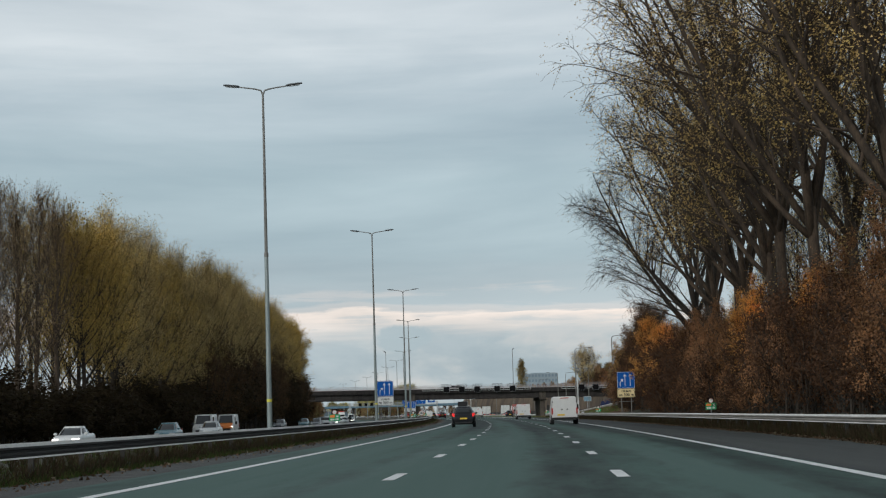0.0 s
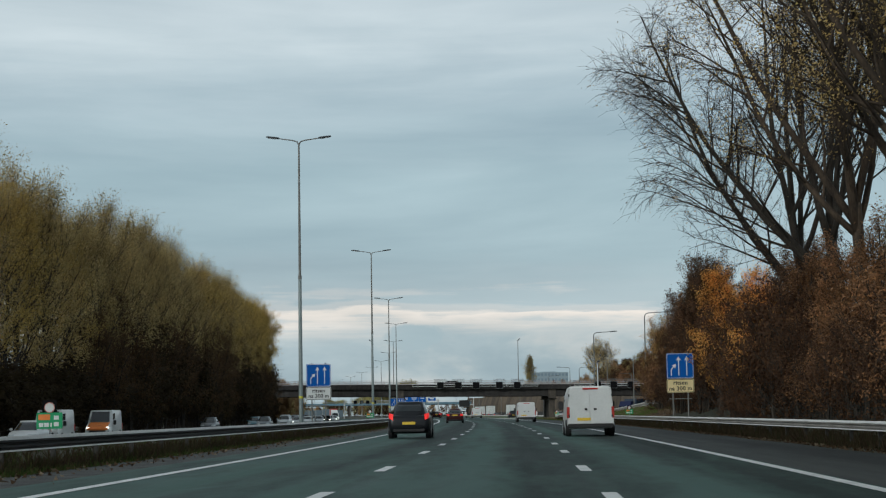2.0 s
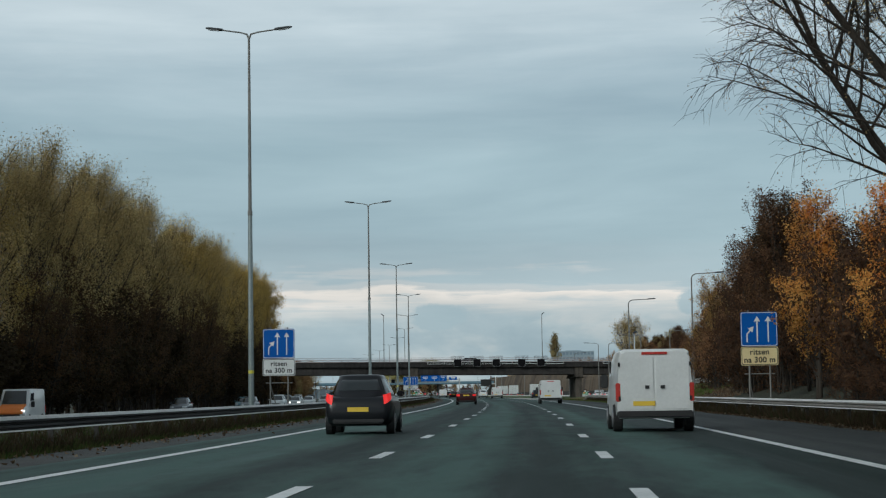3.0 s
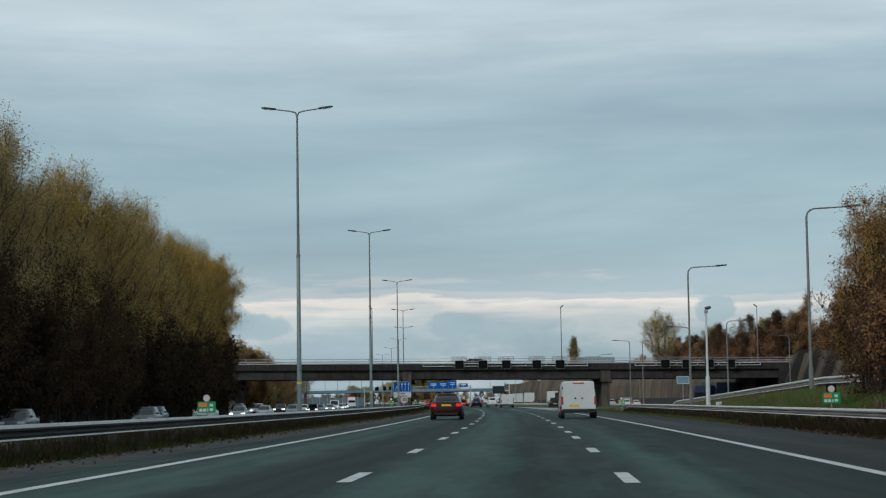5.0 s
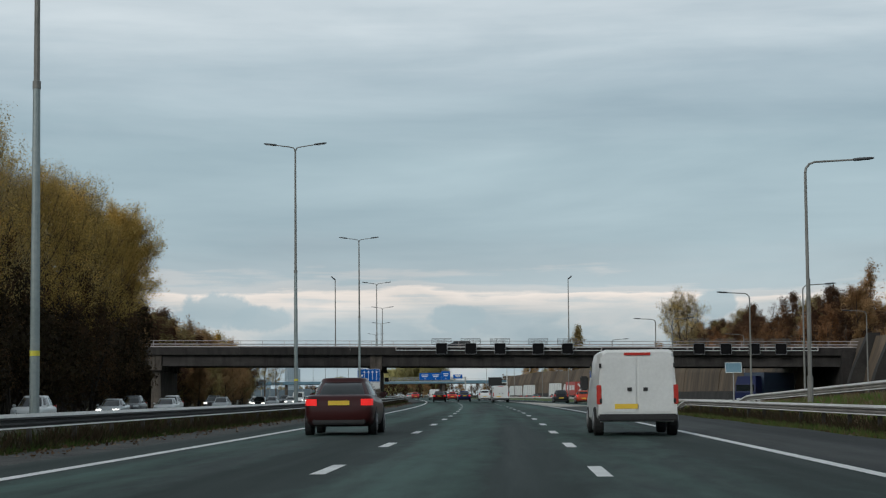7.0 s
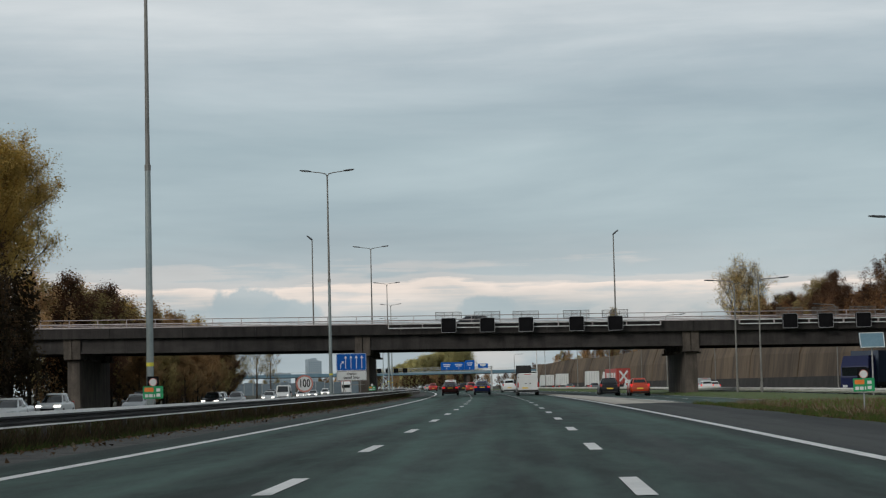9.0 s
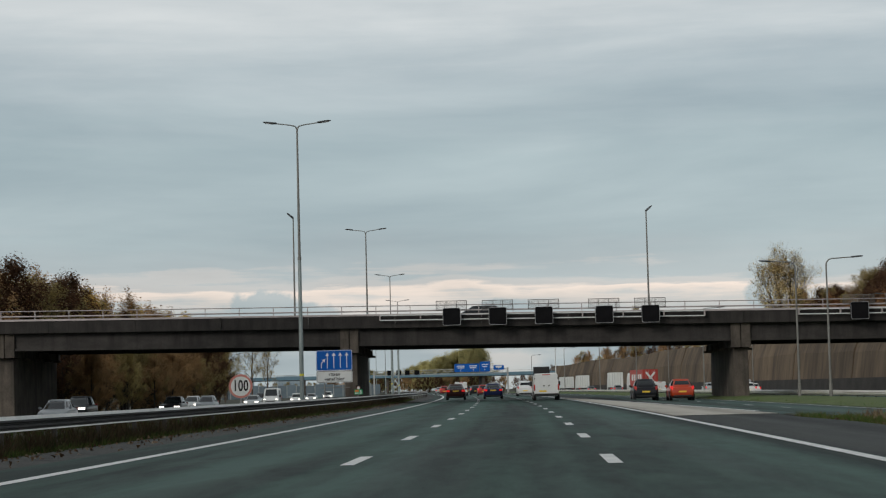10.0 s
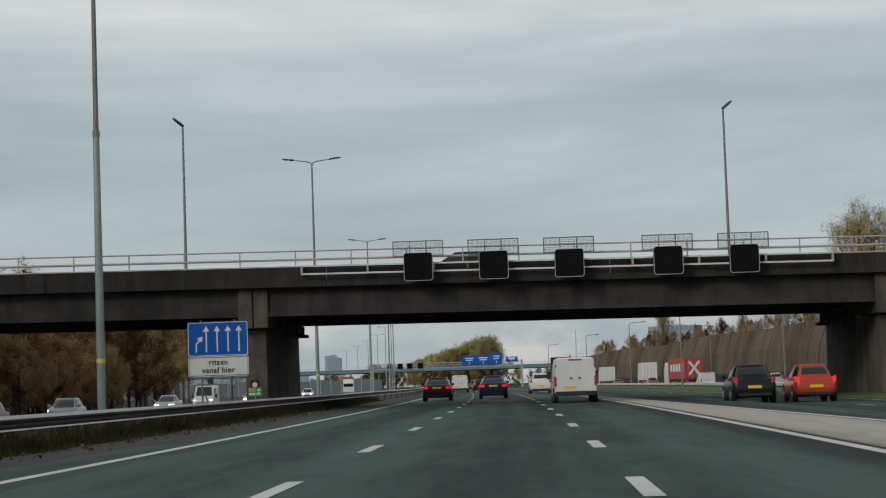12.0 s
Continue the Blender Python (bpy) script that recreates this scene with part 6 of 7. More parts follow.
def rounded(a, y0, y1, angle, off=0.0, e=3.6):
    """A point of a rounded rectangle, a wide to either side, from y0 to y1."""
    c, q = math.cos(angle), math.sin(angle)
    return (a + off) * math.copysign(abs(c) ** (2 / e), c), (y0 + y1) / 2 + ((y1 - y0) / 2 + off) * math.copysign(abs(q) ** (2 / e), q)


def car(kind, paint, label, lit_tail=False, lit_head=False, name=None, group=""):
    q = SHAPES[kind]
    L, Wd, H, belt = q["L"], q["Wd"], q["H"], q["belt"]
    w = Wd / 2
    thing = empty(name or {"hatch": "hatchback_car", "sedan": "sedan_car", "estate": "estate_car", "suv": "sport_utility_car"}[kind], Matrix.Identity(4), label, "car", group)
    tail, nose = q["tail"], q["nose"]
    st = [(-L / 2, 0.40, tail - 0.30, 0.78), (-L / 2 + 0.025, 0.34, tail - 0.16, 0.86), (-L / 2 + 0.08, 0.30, tail - 0.06, 0.925), (-L / 2 + 0.20, 0.26, tail - 0.015, 0.965), (-L / 2 + 0.42, 0.22, tail, 0.99),
          (-L / 2 + 0.9, 0.20, belt + 0.4 * (tail - belt), 1.0), (-0.2, 0.18, belt, 1.0), (L / 2 - 1.15, 0.19, belt - 0.02, 1.0), (L / 2 - 0.75, 0.20, nose + 0.11, 0.985), (L / 2 - 0.40, 0.22, nose + 0.03, 0.95),
          (L / 2 - 0.16, 0.26, nose - 0.05, 0.88), (L / 2 - 0.05, 0.31, nose - 0.13, 0.80), (L / 2, 0.38, nose - 0.22, 0.70)]
    g = Geo()
    rings = []
    for y, zb, zt, k in st:
        u = w * k
        h = zt - zb
        half = [(u * 0.80, zb), (u * 0.93, zb + 0.06), (u * 0.985, zb + 0.30 * h), (u, zb + 0.55 * h), (u * 0.985, zb + 0.78 * h), (u * 0.955, zt - 0.07), (u * 0.90, zt - 0.02), (u * 0.78, zt)]
        rings.append([Vector((x, y, z)) for x, z in half] + [Vector((-x, y, z)) for x, z in reversed(half)])
    g.loft(rings)
    part("body", crease(fix_normals(g.mesh("body")), 0.8), paint, thing)
    b0, b1 = q["base"]
    r0, r1 = q["roof"]
    wb, wr = w * 0.92, w * 0.65
    zb = belt - 0.06

    def level(v):
        return wb + (wr - wb) * v ** 1.15, b0 + (r0 - b0) * v ** 1.35, b1 + (r1 - b1) * v ** 0.95, zb + (H - 0.05 - zb) * v

    def row(v, angles, off=0.0):
        a_, y0, y1, z = level(v)
        return [Vector((*rounded(a_, y0, y1, an, off), z)) for an in angles]

    ring = [2 * math.pi * k / 36 for k in range(36)]
    g = Geo()
    rings = [row(v, ring) for v in (0, 0.2, 0.4, 0.6, 0.8, 0.94)]
    a_, y0, y1, z = level(0.94)
    for sc, zz in ((0.975, H - 0.035), (0.90, H - 0.012), (0.62, H)):
        m_, hy = (y0 + y1) / 2, (y1 - y0) / 2
        rings.append([Vector((*rounded(a_ * sc, m_ - hy * sc, m_ + hy * sc, an), zz)) for an in ring])
    g.loft(rings)
    part("cabin", crease(fix_normals(g.mesh("cabin")), 0.9), paint, thing)

    def window(nm, deg0, deg1, v0, v1):
        an = [radians(deg0 + (deg1 - deg0) * k / 8) for k in range(9)]
        g = Geo()
        g.loft([row(v, an, 0.007) + row(v, an[::-1], -0.02) for v in (v0, (2 * v0 + v1) / 3, (v0 + 2 * v1) / 3, v1)])
        part(nm, crease(fix_normals(g.mesh(nm)), 0.9), M["glass"], thing)

    window("rear_window", -90 - 36, -90 + 36, 0.36 if kind != "sedan" else 0.16, 0.86)
    window("windscreen", 90 - 41, 90 + 41, 0.08, 0.90)
    for c in (0, 180):
        sg = 1 if c == 0 else -1
        window("side_window", c - sg * 38, c - sg * 3, 0.20, 0.88)
        window("side_window", c + sg * 1, c + sg * 37, 0.20, 0.88)
    for sx in (-1, 1):
        g = Geo()
        if kind == "sedan":
            g.loft([[Vector((sx * w * u, -L / 2 + y, z)) for z in (tail - 0.27, tail - 0.11)] + [Vector((sx * w * u, -L / 2 + y + 0.06, z)) for z in (tail - 0.11, tail - 0.27)] for u, y in ((0.62, -0.012), (0.80, 0.004), (0.90, 0.05), (0.95, 0.16))])
        else:
            g.loft([[Vector((sx * w * u, -L / 2 + y, tail - 0.22 + 0.05 * k)), Vector((sx * w * (u - 0.03), -L / 2 + y + 0.05, tail + 0.02 + 0.02 * k)), Vector((sx * w * (u - 0.03), -L / 2 + y + 0.14, tail + 0.02 + 0.02 * k)), Vector((sx * w * u, -L / 2 + y + 0.10, tail - 0.22 + 0.05 * k))]
                    for k, (u, y) in enumerate(((0.76, 0.0), (0.87, 0.012), (0.935, 0.07), (0.962, 0.18)))])
        part("tail_lamp", fix_normals(g.mesh("tail_lamp")), M["tail" if lit_tail else "tail_dim"], thing)
        g = Geo()
        g.loft([[Vector((sx * w * u, L / 2 - y, nose - 0.19)), Vector((sx * w * u, L / 2 - y - 0.06, nose - 0.04)), Vector((sx * w * u, L / 2 - y - 0.16, nose - 0.04)), Vector((sx * w * u, L / 2 - y - 0.10, nose - 0.19))] for u, y in ((0.46, -0.01), (0.70, 0.01), (0.84, 0.10), (0.90, 0.24))])
        part("headlamp", fix_normals(g.mesh("headlamp")), M["lamp" if lit_head else "lamp_dim"], thing)
        g = Geo()
        g.box(sx * (w + 0.03) - 0.1, sx * (w + 0.03) + 0.1, b1 - 0.62, b1 - 0.48, belt - 0.02, belt + 0.12)
        part("door_mirror", g, paint, thing, bevel=0.035)
    g = Geo()
    g.box(-w * 0.74, w * 0.74, -L / 2 - 0.02, -L / 2 + 0.14, 0.27, 0.40)
    part("rear_bumper", g, M["plastic"], thing, bevel=0.03)
    zp = 0.56 if kind != "sedan" else 0.74
    g = Geo()
    g.box(-0.26, 0.26, -L / 2 - 0.022, -L / 2 + 0.03, zp, zp + 0.11)
    part("number_plate", g, M["plate"], thing)
    g = Geo()
    g.box(-w * 0.52, w * 0.52, L / 2 - 0.08, L / 2 + 0.012, 0.42, nose - 0.24)
    part("grille", g, M["plastic"], thing, bevel=0.02)
    for y in (-L / 2 + 0.78, L / 2 - 0.86):
        for sx in (-1, 1):
            g = Geo()
            g.tube([(sx * (w - 0.14), y, 0.33), (sx * (w + 0.004), y, 0.33)], [0.36, 0.36], 20)
            part("wheel_arch", g, M["plastic"], thing)
    add_wheels(thing, w - 0.10, (-L / 2 + 0.78, L / 2 - 0.86), 0.31, 0.20)
    return thing


def van(paint, label, lit_head=False, H=1.96, L=5.0, Wd=1.94, stripe=None):
    w = Wd / 2
    thing = empty("panel_van", Matrix.Identity(4), label, "van")
    st = [(-L / 2, 0.36, 0.95, H - 0.06, 0.72), (-L / 2 + 0.05, 0.32, 1.0, H, 0.76), (0.0, 0.28, 1.0, H, 0.78), (L / 2 - 1.55, 0.28, 1.0, H - 0.02, 0.76),
          (L / 2 - 0.95, 0.28, 0.98, 1.22, 0.72), (L / 2 - 0.30, 0.30, 0.86, 0.98, 0.80), (L / 2, 0.38, 0.70, 0.74, 0.78)]
    g = Geo()
    rings = []
    for y, zb, zm, zt, k in st:
        f = 0.97 if abs(y) < L / 2 - 0.2 else 0.92
        half = [(w * f * 0.9, zb), (w * f, zb + 0.12), (w * f, zm * 0.97), (w * (f - 0.05 if zt > 1.5 else f - 0.04), (zm + 2 * zt) / 3), (w * (k + 0.08), zt - 0.06), (w * (k - 0.02), zt)]
        rings.append([Vector((x, y, z)) for x, z in half] + [Vector((-x, y, z)) for x, z in reversed(half)])
    g.loft(rings)
    part("body", crease(fix_normals(g.mesh("body"))), paint, thing, bevel=0.0)
    yr = -L / 2
    for x0, x1 in ((-w * 0.86, -0.012), (0.012, w * 0.86)):
        g = Geo()
        g.box(x0, x1, yr - 0.022, yr + 0.05, 0.52, H - 0.16)
        door = part("rear_door", g, paint, thing, bevel=0.02)
        h = Geo()
        xa = x0 + 0.12 if x0 > 0 else x1 - 0.22
        h.box(xa, xa + 0.10, yr - 0.045, yr - 0.02, 1.02, 1.10)
        part("handle", h, M["plastic"], door)
        for z in (0.75, 1.55):
            h = Geo()
            xb = x1 - 0.02 if x0 > 0 else x0 - 0.03
            h.box(xb, xb + 0.05, yr - 0.04, yr, z, z + 0.10)
            part("hinge", h, M["plastic"], door)
    g = Geo()
    g.box(-w * 0.93, w * 0.93, yr - 0.06, yr + 0.1, 0.34, 0.50)
    part("rear_bumper", g, M["plastic"], thing, bevel=0.03)
    g = Geo()
    g.box(-0.52, 0.0, yr - 0.035, yr, 0.62, 0.73)
    part("number_plate", g, M["plate"], thing)
    g = Geo()
    g.box(-0.3, 0.3, yr - 0.03, yr + 0.03, H - 0.13, H - 0.07)
    part("brake_lamp", g, M["tail_dim"], thing)
    for sx in (-1, 1):
        g = Geo()
        g.box(sx * w * 0.955 - 0.11 * (sx > 0), sx * w * 0.955 + 0.11 * (sx < 0), yr - 0.018, yr + 0.10, 0.72, 1.16)
        part("tail_lamp", g, M["tail_dim"], thing, bevel=0.015)
        g = Geo()
        g.box(sx * (w + 0.08) - 0.10, sx * (w + 0.08) + 0.10, L / 2 - 1.35, L / 2 - 1.22, 1.05, 1.40)
        part("door_mirror", g, M["plastic"], thing, bevel=0.03)
        g = Geo()
        g.box(sx * w * 0.86 - 0.24 * (sx > 0), sx * w * 0.86 + 0.24 * (sx < 0), L / 2 - 0.34, L / 2 - 0.10, 0.66, 0.90)
        part("headlamp", g, M["lamp" if lit_head else "lamp_dim"], thing, bevel=0.03)
        g = Geo()
        g.prism([(L / 2 - 2.1, 1.08), (L / 2 - 1.12, 1.08), (L / 2 - 1.45, H - 0.28), (L / 2 - 2.1, H - 0.25)], 0, 0.02)
        mm = fix_normals(g.mesh("side_window"))
        mm.transform(Matrix(((0, 1, 0, sx * (w * 0.93) - 0.01), (1, 0, 0, 0), (0, 0, 1, 0), (0, 0, 0, 1))))
        part("side_window", mm, M["glass"], thing)
    p = [Vector((-w * 0.78, L / 2 - 0.93, 1.24)), Vector((w * 0.78, L / 2 - 0.93, 1.24)), Vector((w * 0.68, L / 2 - 1.50, H - 0.07)), Vector((-w * 0.68, L / 2 - 1.50, H - 0.07))]
    g = Geo()
    pane(g, p, 0.02, 0.98, 0.03, 0.93, 0.02)
    part("windscreen", g, M["glass"], thing)
    g = Geo()
    g.box(-w * 0.62, w * 0.62, L / 2 - 0.05, L / 2 + 0.03, 0.42, 0.66)
    part("grille", g, M["plastic"], thing, bevel=0.02)
    if stripe:
        g = Geo()
        g.loft([[Vector((x, y, z)) for x, z in ((-w * 0.80, a), (w * 0.80, a), (w * 0.76, b), (-w * 0.76, b))] for y, a, b in ((L / 2 - 0.96, 1.0, 1.24), (L / 2 - 0.30, 0.80, 1.0), (L / 2 + 0.015, 0.66, 0.76))])
        part("bonnet", fix_normals(g.mesh("bonnet")), M[stripe], thing, "orange red bonnet")
    add_wheels(thing, w - 0.12, (-L / 2 + 0.95, L / 2 - 0.95), 0.33, 0.22)
    return thing


def lorry(box, label, mark=None, lit=True, L=13.5, cab="white"):
    thing = empty("lorry", Matrix.Identity(4), label, "lorry")
    w, z0, z1 = 1.27, 1.15, 3.95
    g = Geo()
    g.box(-w, w, -L / 2, L / 2 - 3.0, z0, z1)
    trailer = part("trailer_box", g, box, thing, bevel=0.03)
    for x0, x1 in ((-w + 0.06, -0.015), (0.015, w - 0.06)):
        g = Geo()
        g.box(x0, x1, -L / 2 - 0.03, -L / 2, z0 + 0.08, z1 - 0.08)
        d = part("rear_door", g, box, trailer, bevel=0.008)
    for x in (-0.75, -0.3, 0.3, 0.75):
        g = Geo()
        g.tube([(x, -L / 2 - 0.05, z0 + 0.05), (x, -L / 2 - 0.05, z1 - 0.1)], [0.025, 0.025], 6)
        part("lock_bar", g, M["trim_grey"], trailer)
    if mark:
        for sgn in (-1, 1):
            g = Geo()
            g.box(-0.16, 0.16, -L / 2 - 0.085, -L / 2 - 0.08, -1.15, 1.15, Matrix.Translation((0, 0, 2.6)) @ Matrix.Rotation(sgn * radians(38), 4, "Y"))
            part("white_shape", g, M["white"], trailer)
        for i in range(5):
            g = Geo()
            g.box(-w - 0.008, -w, -L / 2 + 1 + 1.7 * i, -L / 2 + 2.2 + 1.7 * i, 2.2, 3.2)
            part("white_shape", g, M["white"], trailer)
    g = Geo()
    g.box(-w + 0.1, w - 0.1, -L / 2, L / 2 - 3, 0.85, 1.15)
    part("chassis", g, M["plastic"], thing)
    g = Geo()
    g.box(-w + 0.05, w - 0.05, -L / 2 - 0.02, -L / 2 + 0.1, 0.52, 0.68)
    part("underride_bar", g, M["trim_grey"], thing)
    for sx in (-1, 1):
        g = Geo()
        g.box(sx * 1.0 - 0.18, sx * 1.0 + 0.18, -L / 2 - 0.04, -L / 2 + 0.04, 0.86, 1.0)
        part("tail_lamp", g, M["tail" if lit else "tail_dim"], thing)
        g = Geo()
        g.box(sx * 0.85 - 0.2, sx * 0.85 + 0.2, L / 2 - 0.02, L / 2 + 0.03, 0.75, 0.95)
        part("headlamp", g, M["lamp_dim"], thing)
    g = Geo()
    y0, y1 = L / 2 - 2.3, L / 2
    g.loft([[Vector((x, y, z)) for x, y in ((-w, y0), (w, y0), (w, y1), (-w, y1))] for z in (0.55, 1.6)] + [[Vector((x, y, z)) for x, y in ((-w, y0), (w, y0), (w * 0.98, y1 - 0.12), (-w * 0.98, y1 - 0.12))] for z in (2.6,)]
           + [[Vector((x, y, 3.5)) for x, y in ((-w * 0.95, y0), (w * 0.95, y0), (w * 0.9, y1 - 0.55), (-w * 0.9, y1 - 0.55))]])
    part("cab", fix_normals(g.mesh("cab")), PAINT[cab], thing, bevel=0.05)
    g = Geo()
    g.box(-w * 0.86, w * 0.86, y1 - 0.1, y1 + 0.01, 1.75, 2.5)
    part("windscreen", g, M["glass"], thing)
    add_wheels(thing, w - 0.17, (-L / 2 + 1.4, -L / 2 + 2.7, -L / 2 + 4.0, L / 2 - 3.4, L / 2 - 0.9), 0.48, 0.30)
    return thing


def put(thing, s, d, turn=0.0, z=None):
    base = {True: 0.0}.get(-7.7 < d < 7.2)
    if base is None:
        base = -0.53 if -33.5 < d < -15.2 else lie(s, d) + 0.05
    thing.matrix_basis = at(s, d, base if z is None else z, turn)
    return thing


# traffic on the near carriageway
put(car("hatch", PAINT["black"], "small black hatchback with lit tail lamps", True), 138.5, -4.65)
put(van(PAINT["white"], "white panel van with plain rear doors"), 137.5, 2.55)
put(van(PAINT["white"], "white panel van with plain rear doors"), 251.5, 2.55)
put(car("sedan", PAINT["maroon"], "dark red four-door sedan with lit tail lamps", True), 462.0, -4.75)
put(car("sedan", PAINT["maroon"], "dark red four-door sedan with lit tail lamps", True), 254.6, -4.55)
put(van(PAINT["white"], "white panel van with plain rear doors"), 430.0, 2.25)
put(car("sedan", PAINT["navy"], "dark blue sedan with bright brake lamps", True), 465.3, -1.35)
put(car("suv", PAINT["white"], "white sport utility car on the motorway"), 502, 2.75)
put(car("hatch", PAINT["black"], "black hatchback with yellow number plate on the slip road", False), 419.5, 8.65)
put(car("hatch", PAINT["orange"], "bright orange hatchback with lit tail lamps on the slip road", True), 421.5, 11.3)
put(car("hatch", PAINT["red"], "distant red hatchback in the motorway traffic", True), 548, -1.0)
put(van(PAINT["white"], "distant white van in the motorway traffic"), 560, -3.9)
put(car("estate", PAINT["black"], "distant black estate car in the motorway traffic", True), 590, -1.1)
put(car("sedan", PAINT["silver"], "distant silver sedan in the motorway traffic", True), 612, 2.3)
put(car("hatch", PAINT["grey"], "distant grey hatchback in the motorway traffic", True), 640, -1.0)
put(car("hatch", PAINT["white"], "distant white hatchback in the motorway traffic"), 650, 2.5)
put(car("suv", PAINT["red"], "distant red car in the motorway traffic", True), 670, -4.5)
put(car("sedan", PAINT["silver"], "distant silver car in the motorway traffic", True), 700, -4.6)

# oncoming traffic
oncoming = "oncoming cars"
for s, d, kind, col in ((111, -27, "sedan", "white"), (143, -27, "hatch", "teal"), (165, -27, "hatch", "white"), (262, -30.5, "hatch", "grey"), (285, -27, "hatch", "grey"), (309, -30.5, "hatch", "teal"),
                        (314, -27, "suv", "white"), (338, -27, "sedan", "silver"), (366, -30.5, "suv", "grey"), (362, -27, "sedan", "white"), (388, -30.5, "suv", "white"), (399, -27, "hatch", "silver"),
                        (421, -30.5, "suv", "black"), (440, -27, "estate", "black"), (474, -30.5, "hatch", "white"), (496, -27, "sedan", "silver"), (540, -30.5, "suv", "grey"), (556, -27, "hatch", "white"),
                        (459, -27, "hatch", "silver"), (590, -27, "sedan", "silver"), (618, -30.5, "hatch", "white"), (650, -27, "suv", "white")):
    c = car(kind, PAINT[col], {"white": "white", "grey": "dark grey", "teal": "teal blue", "silver": "silver", "black": "black"}[col] + {"sedan": " sedan", "hatch": " hatchback", "suv": " sport utility car", "estate": " estate car"}[kind]
            + " on the opposite carriageway", False, s in (111, 388, 421, 440, 474, 496, 556, 590, 650, 338), group=oncoming)
    put(c, s, d, 180)
for s, d, st in ((186, -30.5, None), (203, -30.5, "orange"), (518, -27, None)):
    put(van(PAINT["white"], "white van with orange red bonnet on the opposite carriageway" if st else "white van on the opposite carriageway", s > 190, 2.15, stripe=st), s, d, 180)
red_box = material("red_trailer_sheet", (0.36, 0.045, 0.035), (0.44, 0.06, 0.045), 0.5, 6.0, 0.5)
white_box = material("white_trailer_sheet", (0.62, 0.64, 0.62), (0.74, 0.75, 0.73), 0.5, 6.0, 0.5)
blue_box = material("blue_trailer_sheet", (0.020, 0.035, 0.065), (0.030, 0.05, 0.085), 0.5, 6.0, 0.5)
put(lorry(red_box, "distant red lorry on the opposite carriageway"), 790, -23.4, 180)

put(car("estate", PAINT["black"], "black estate car crossing the overpass"), BS + 5.5, -2.8, 90, 6.06 + slope(-2.8))

# the queue on the parallel road
put(lorry(red_box, "red articulated lorry with white shapes on its trailer", True), 606, 27.2, 5)
put(lorry(white_box, "white box lorry with lit tail lamps in the queue"), 657, 28.3, -4)
put(lorry(white_box, "distant white lorry in the queue", lit=True), 727, 29.3, -3)
put(lorry(white_box, "distant pale lorry in the queue", lit=True), 770, 30.2)
put(lorry(blue_box, "dark blue container lorry with a dark cab", cab="navy"), 434, 34.2, 150)
put(van(PAINT["white"], "white van waiting on the parallel road", H=1.9), 586, 27.4)
put(car("suv", PAINT["silver"], "silver car waiting on the parallel road", True), 560, 31.5)
put(car("hatch", PAINT["grey"], "dark grey car waiting on the parallel road", True), 632, 25.9)
put(car("estate", PAINT["white"], "white estate car waiting on the parallel road", True), 505, 28.0)
put(van(PAINT["silver"], "silver van waiting on the parallel road", H=1.9), 525, 30.5)
put(car("hatch", PAINT["white"], "white hatchback waiting on the parallel road", True), 538, 34.0)
put(car("sedan", PAINT["grey"], "grey sedan waiting on the parallel road", True), 680, 26.0)


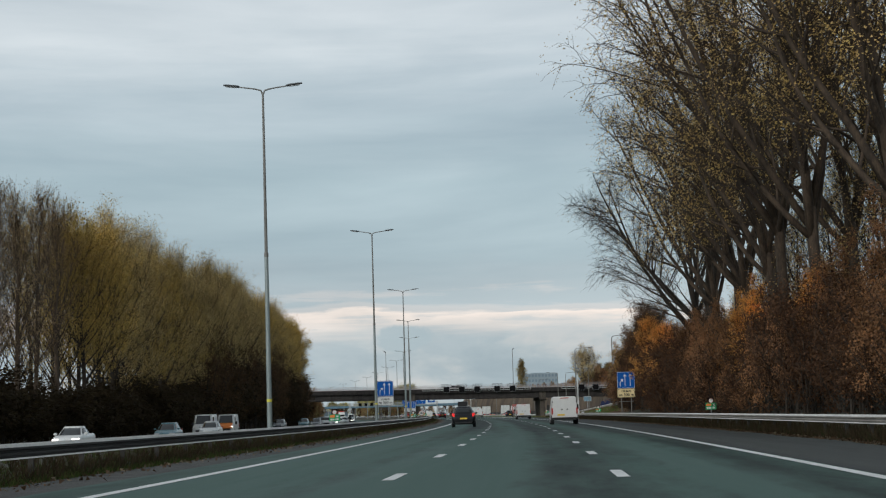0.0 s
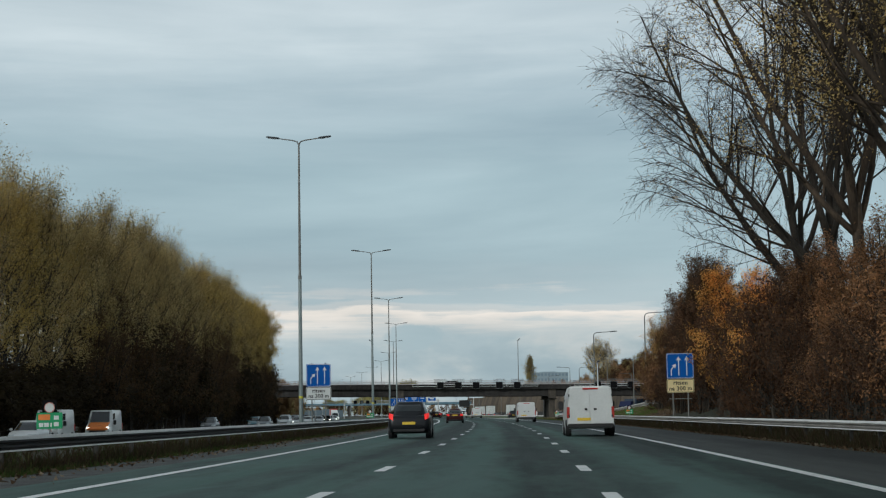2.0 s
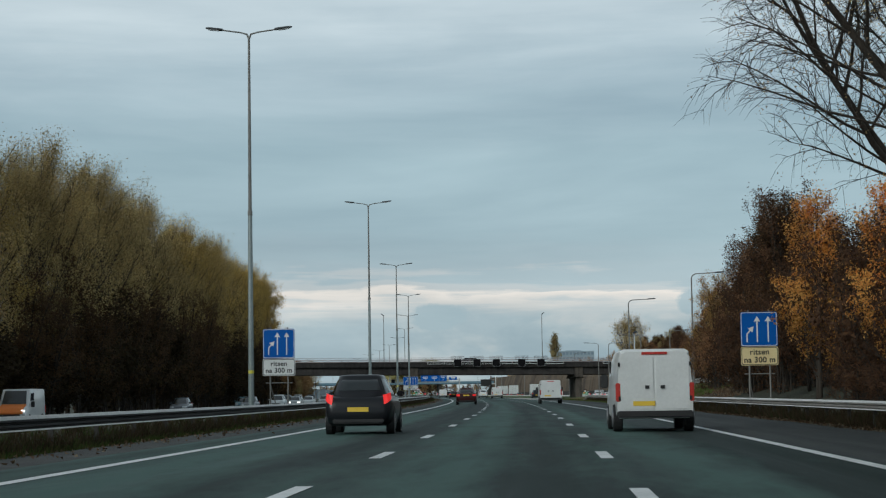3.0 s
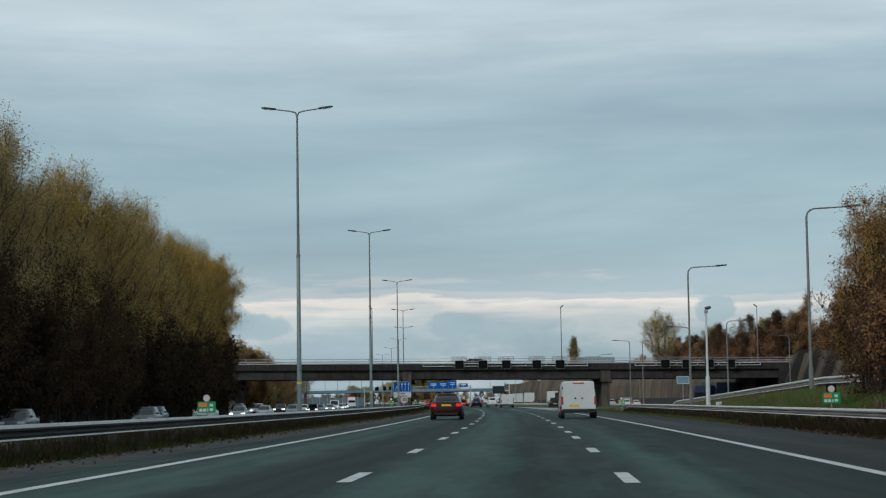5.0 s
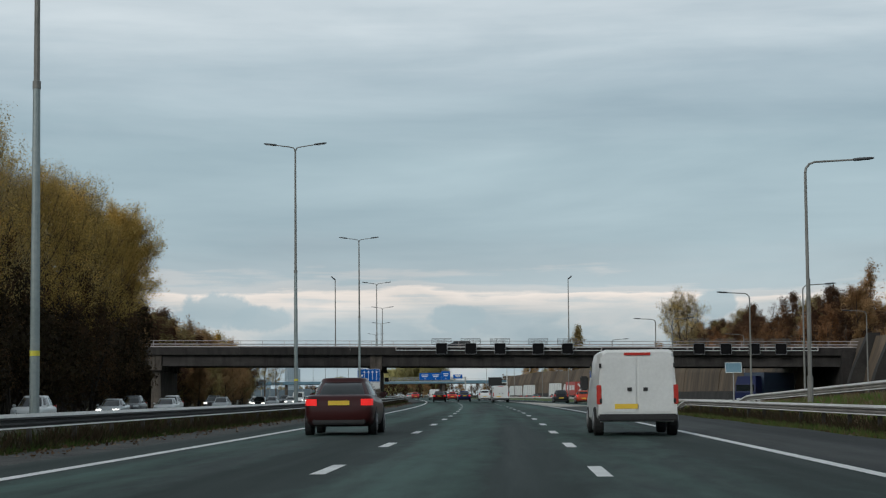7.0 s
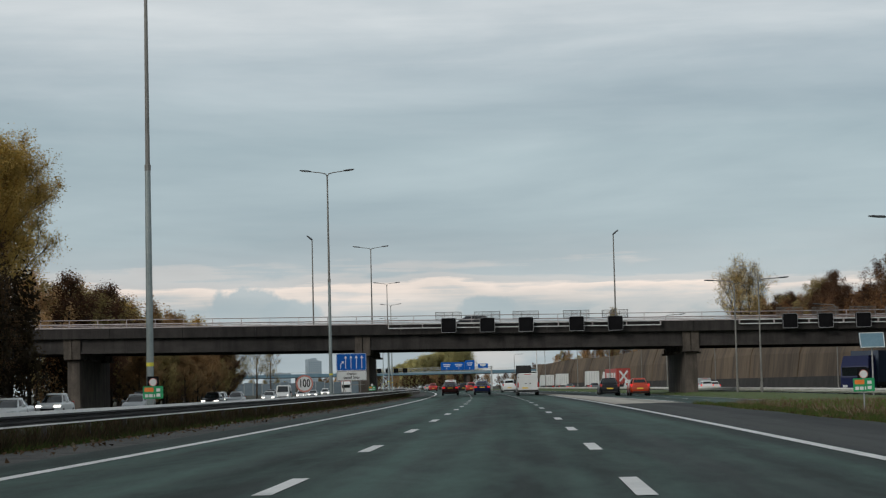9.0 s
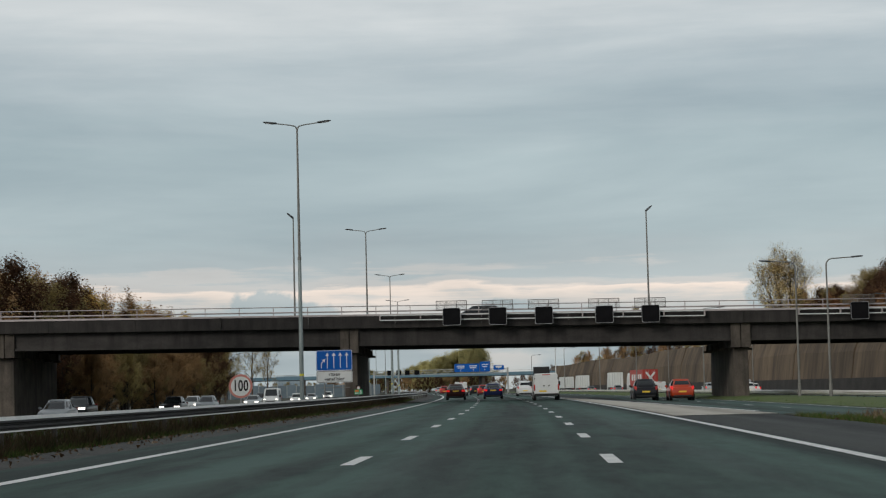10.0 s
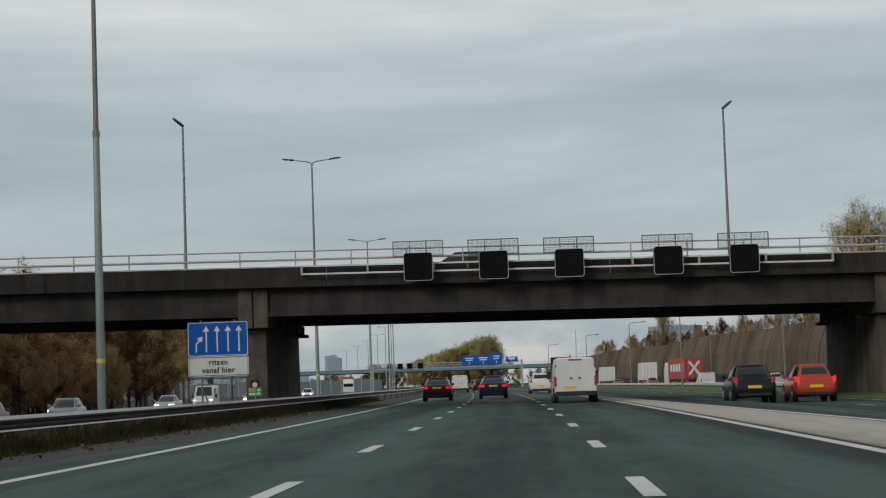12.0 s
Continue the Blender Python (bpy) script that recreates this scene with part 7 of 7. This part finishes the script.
# ---- grass, weeds and fallen leaves ----
def tufts(name, label, mat, count, s0, s1, dfun, h, seed, blades=7, group="grass"):
    rng = np.random.default_rng(seed)
    verts, faces = [], []
    for _ in range(count):
        s = rng.uniform(s0, s1)
        d = dfun(rng, s)
        base = W(s, d, lie(s, d) - 0.02)
        hh = h * rng.uniform(0.4, 1.3)
        for b in range(blades):
            a, r0 = rng.uniform(0, 6.283), rng.uniform(0, 0.14)
            x, y = base.x + r0 * math.cos(a), base.y + r0 * math.sin(a)
            lx, ly = rng.normal(0, 0.45, 2) * hh
            wv = 0.012 + 0.01 * rng.random()
            n = len(verts)
            verts += [(x - wv * math.sin(a), y + wv * math.cos(a), base.z), (x + wv * math.sin(a), y - wv * math.cos(a), base.z), (x + lx, y + ly, base.z + hh * rng.uniform(0.7, 1))]
            faces.append((n, n + 1, n + 2))
    me = bpy.data.meshes.new(name)
    me.from_pydata(verts, [], faces)
    me.update()
    me.materials.append(M[mat])
    return tagged(new(name, me), label, group, kind="stuff")


tufts("grass_verge", "rough grass and weeds under the central guardrail", "grass", 17000, 20, 480, lambda r, s: -9.15 - abs(r.normal(0, 0.8)), 0.20, 1)
tufts("weeds_verge", "dark brown weeds and dry stalks under the central guardrail", "weeds", 9000, 20, 480, lambda r, s: -9.4 - abs(r.normal(0, 0.7)), 0.42, 8, group="weeds")
tufts("grass_median", "grass in the central verge round the masts", "grass", 3500, 20, 480, lambda r, s: r.uniform(-15, -11), 0.22, 2)
tufts("grass_bank", "rough grass at the foot of the bank", "grass", 2500, 225, 345, lambda r, s: 7.5 + abs(r.normal(0, 0.9)), 0.20, 3)
tufts("weeds_bank", "dark brown weeds and dry stalks below the wooded bank", "weeds", 7000, 20, 300, lambda r, s: 8.1 + abs(r.normal(0, 0.9)), 0.42, 10, group="weeds")
tufts("grass_mound", "green grass on the mound beside the slip road", "grass_green", 11000, 214, 345, lambda r, s: r.uniform(9.6, 15.5), 0.26, 4)
tufts("weeds_mound", "brown weeds and dry stalks on the mound", "litter", 5000, 196, 345, lambda r, s: r.uniform(8.6, 15.2), 0.34, 9, group="weeds")
tufts("grass_island", "grass strip beside the parallel road", "grass_green", 3500, 362, 640, lambda r, s: r.uniform(15.2, 24.3), 0.30, 5)


def litter(name, label, count, s0, s1, dfun, seed, size=0.085):
    rng = np.random.default_rng(seed)
    cen = []
    for _ in range(count):
        s = rng.uniform(s0, s1)
        d = dfun(rng, s)
        p = W(s, d, max(lie(s, d), -0.015 if -9.25 < d < 7.3 else -1) + 0.03)
        cen.append(tuple(p))
    me = leaf_mesh(name, cen, size, rng, False)
    me.materials.append(M["litter"])
    return tagged(new(name, me), label, "leaves", kind="stuff")


litter("fallen_leaves", "brown fallen leaves along the central verge", 5000, 20, 450, lambda r, s: -9.0 - r.normal(0, 0.45), 6)
litter("fallen_leaves", "brown fallen leaves below the wooded bank", 14000, 20, 340, lambda r, s: 7.5 + abs(r.normal(0, 1.0)), 7)
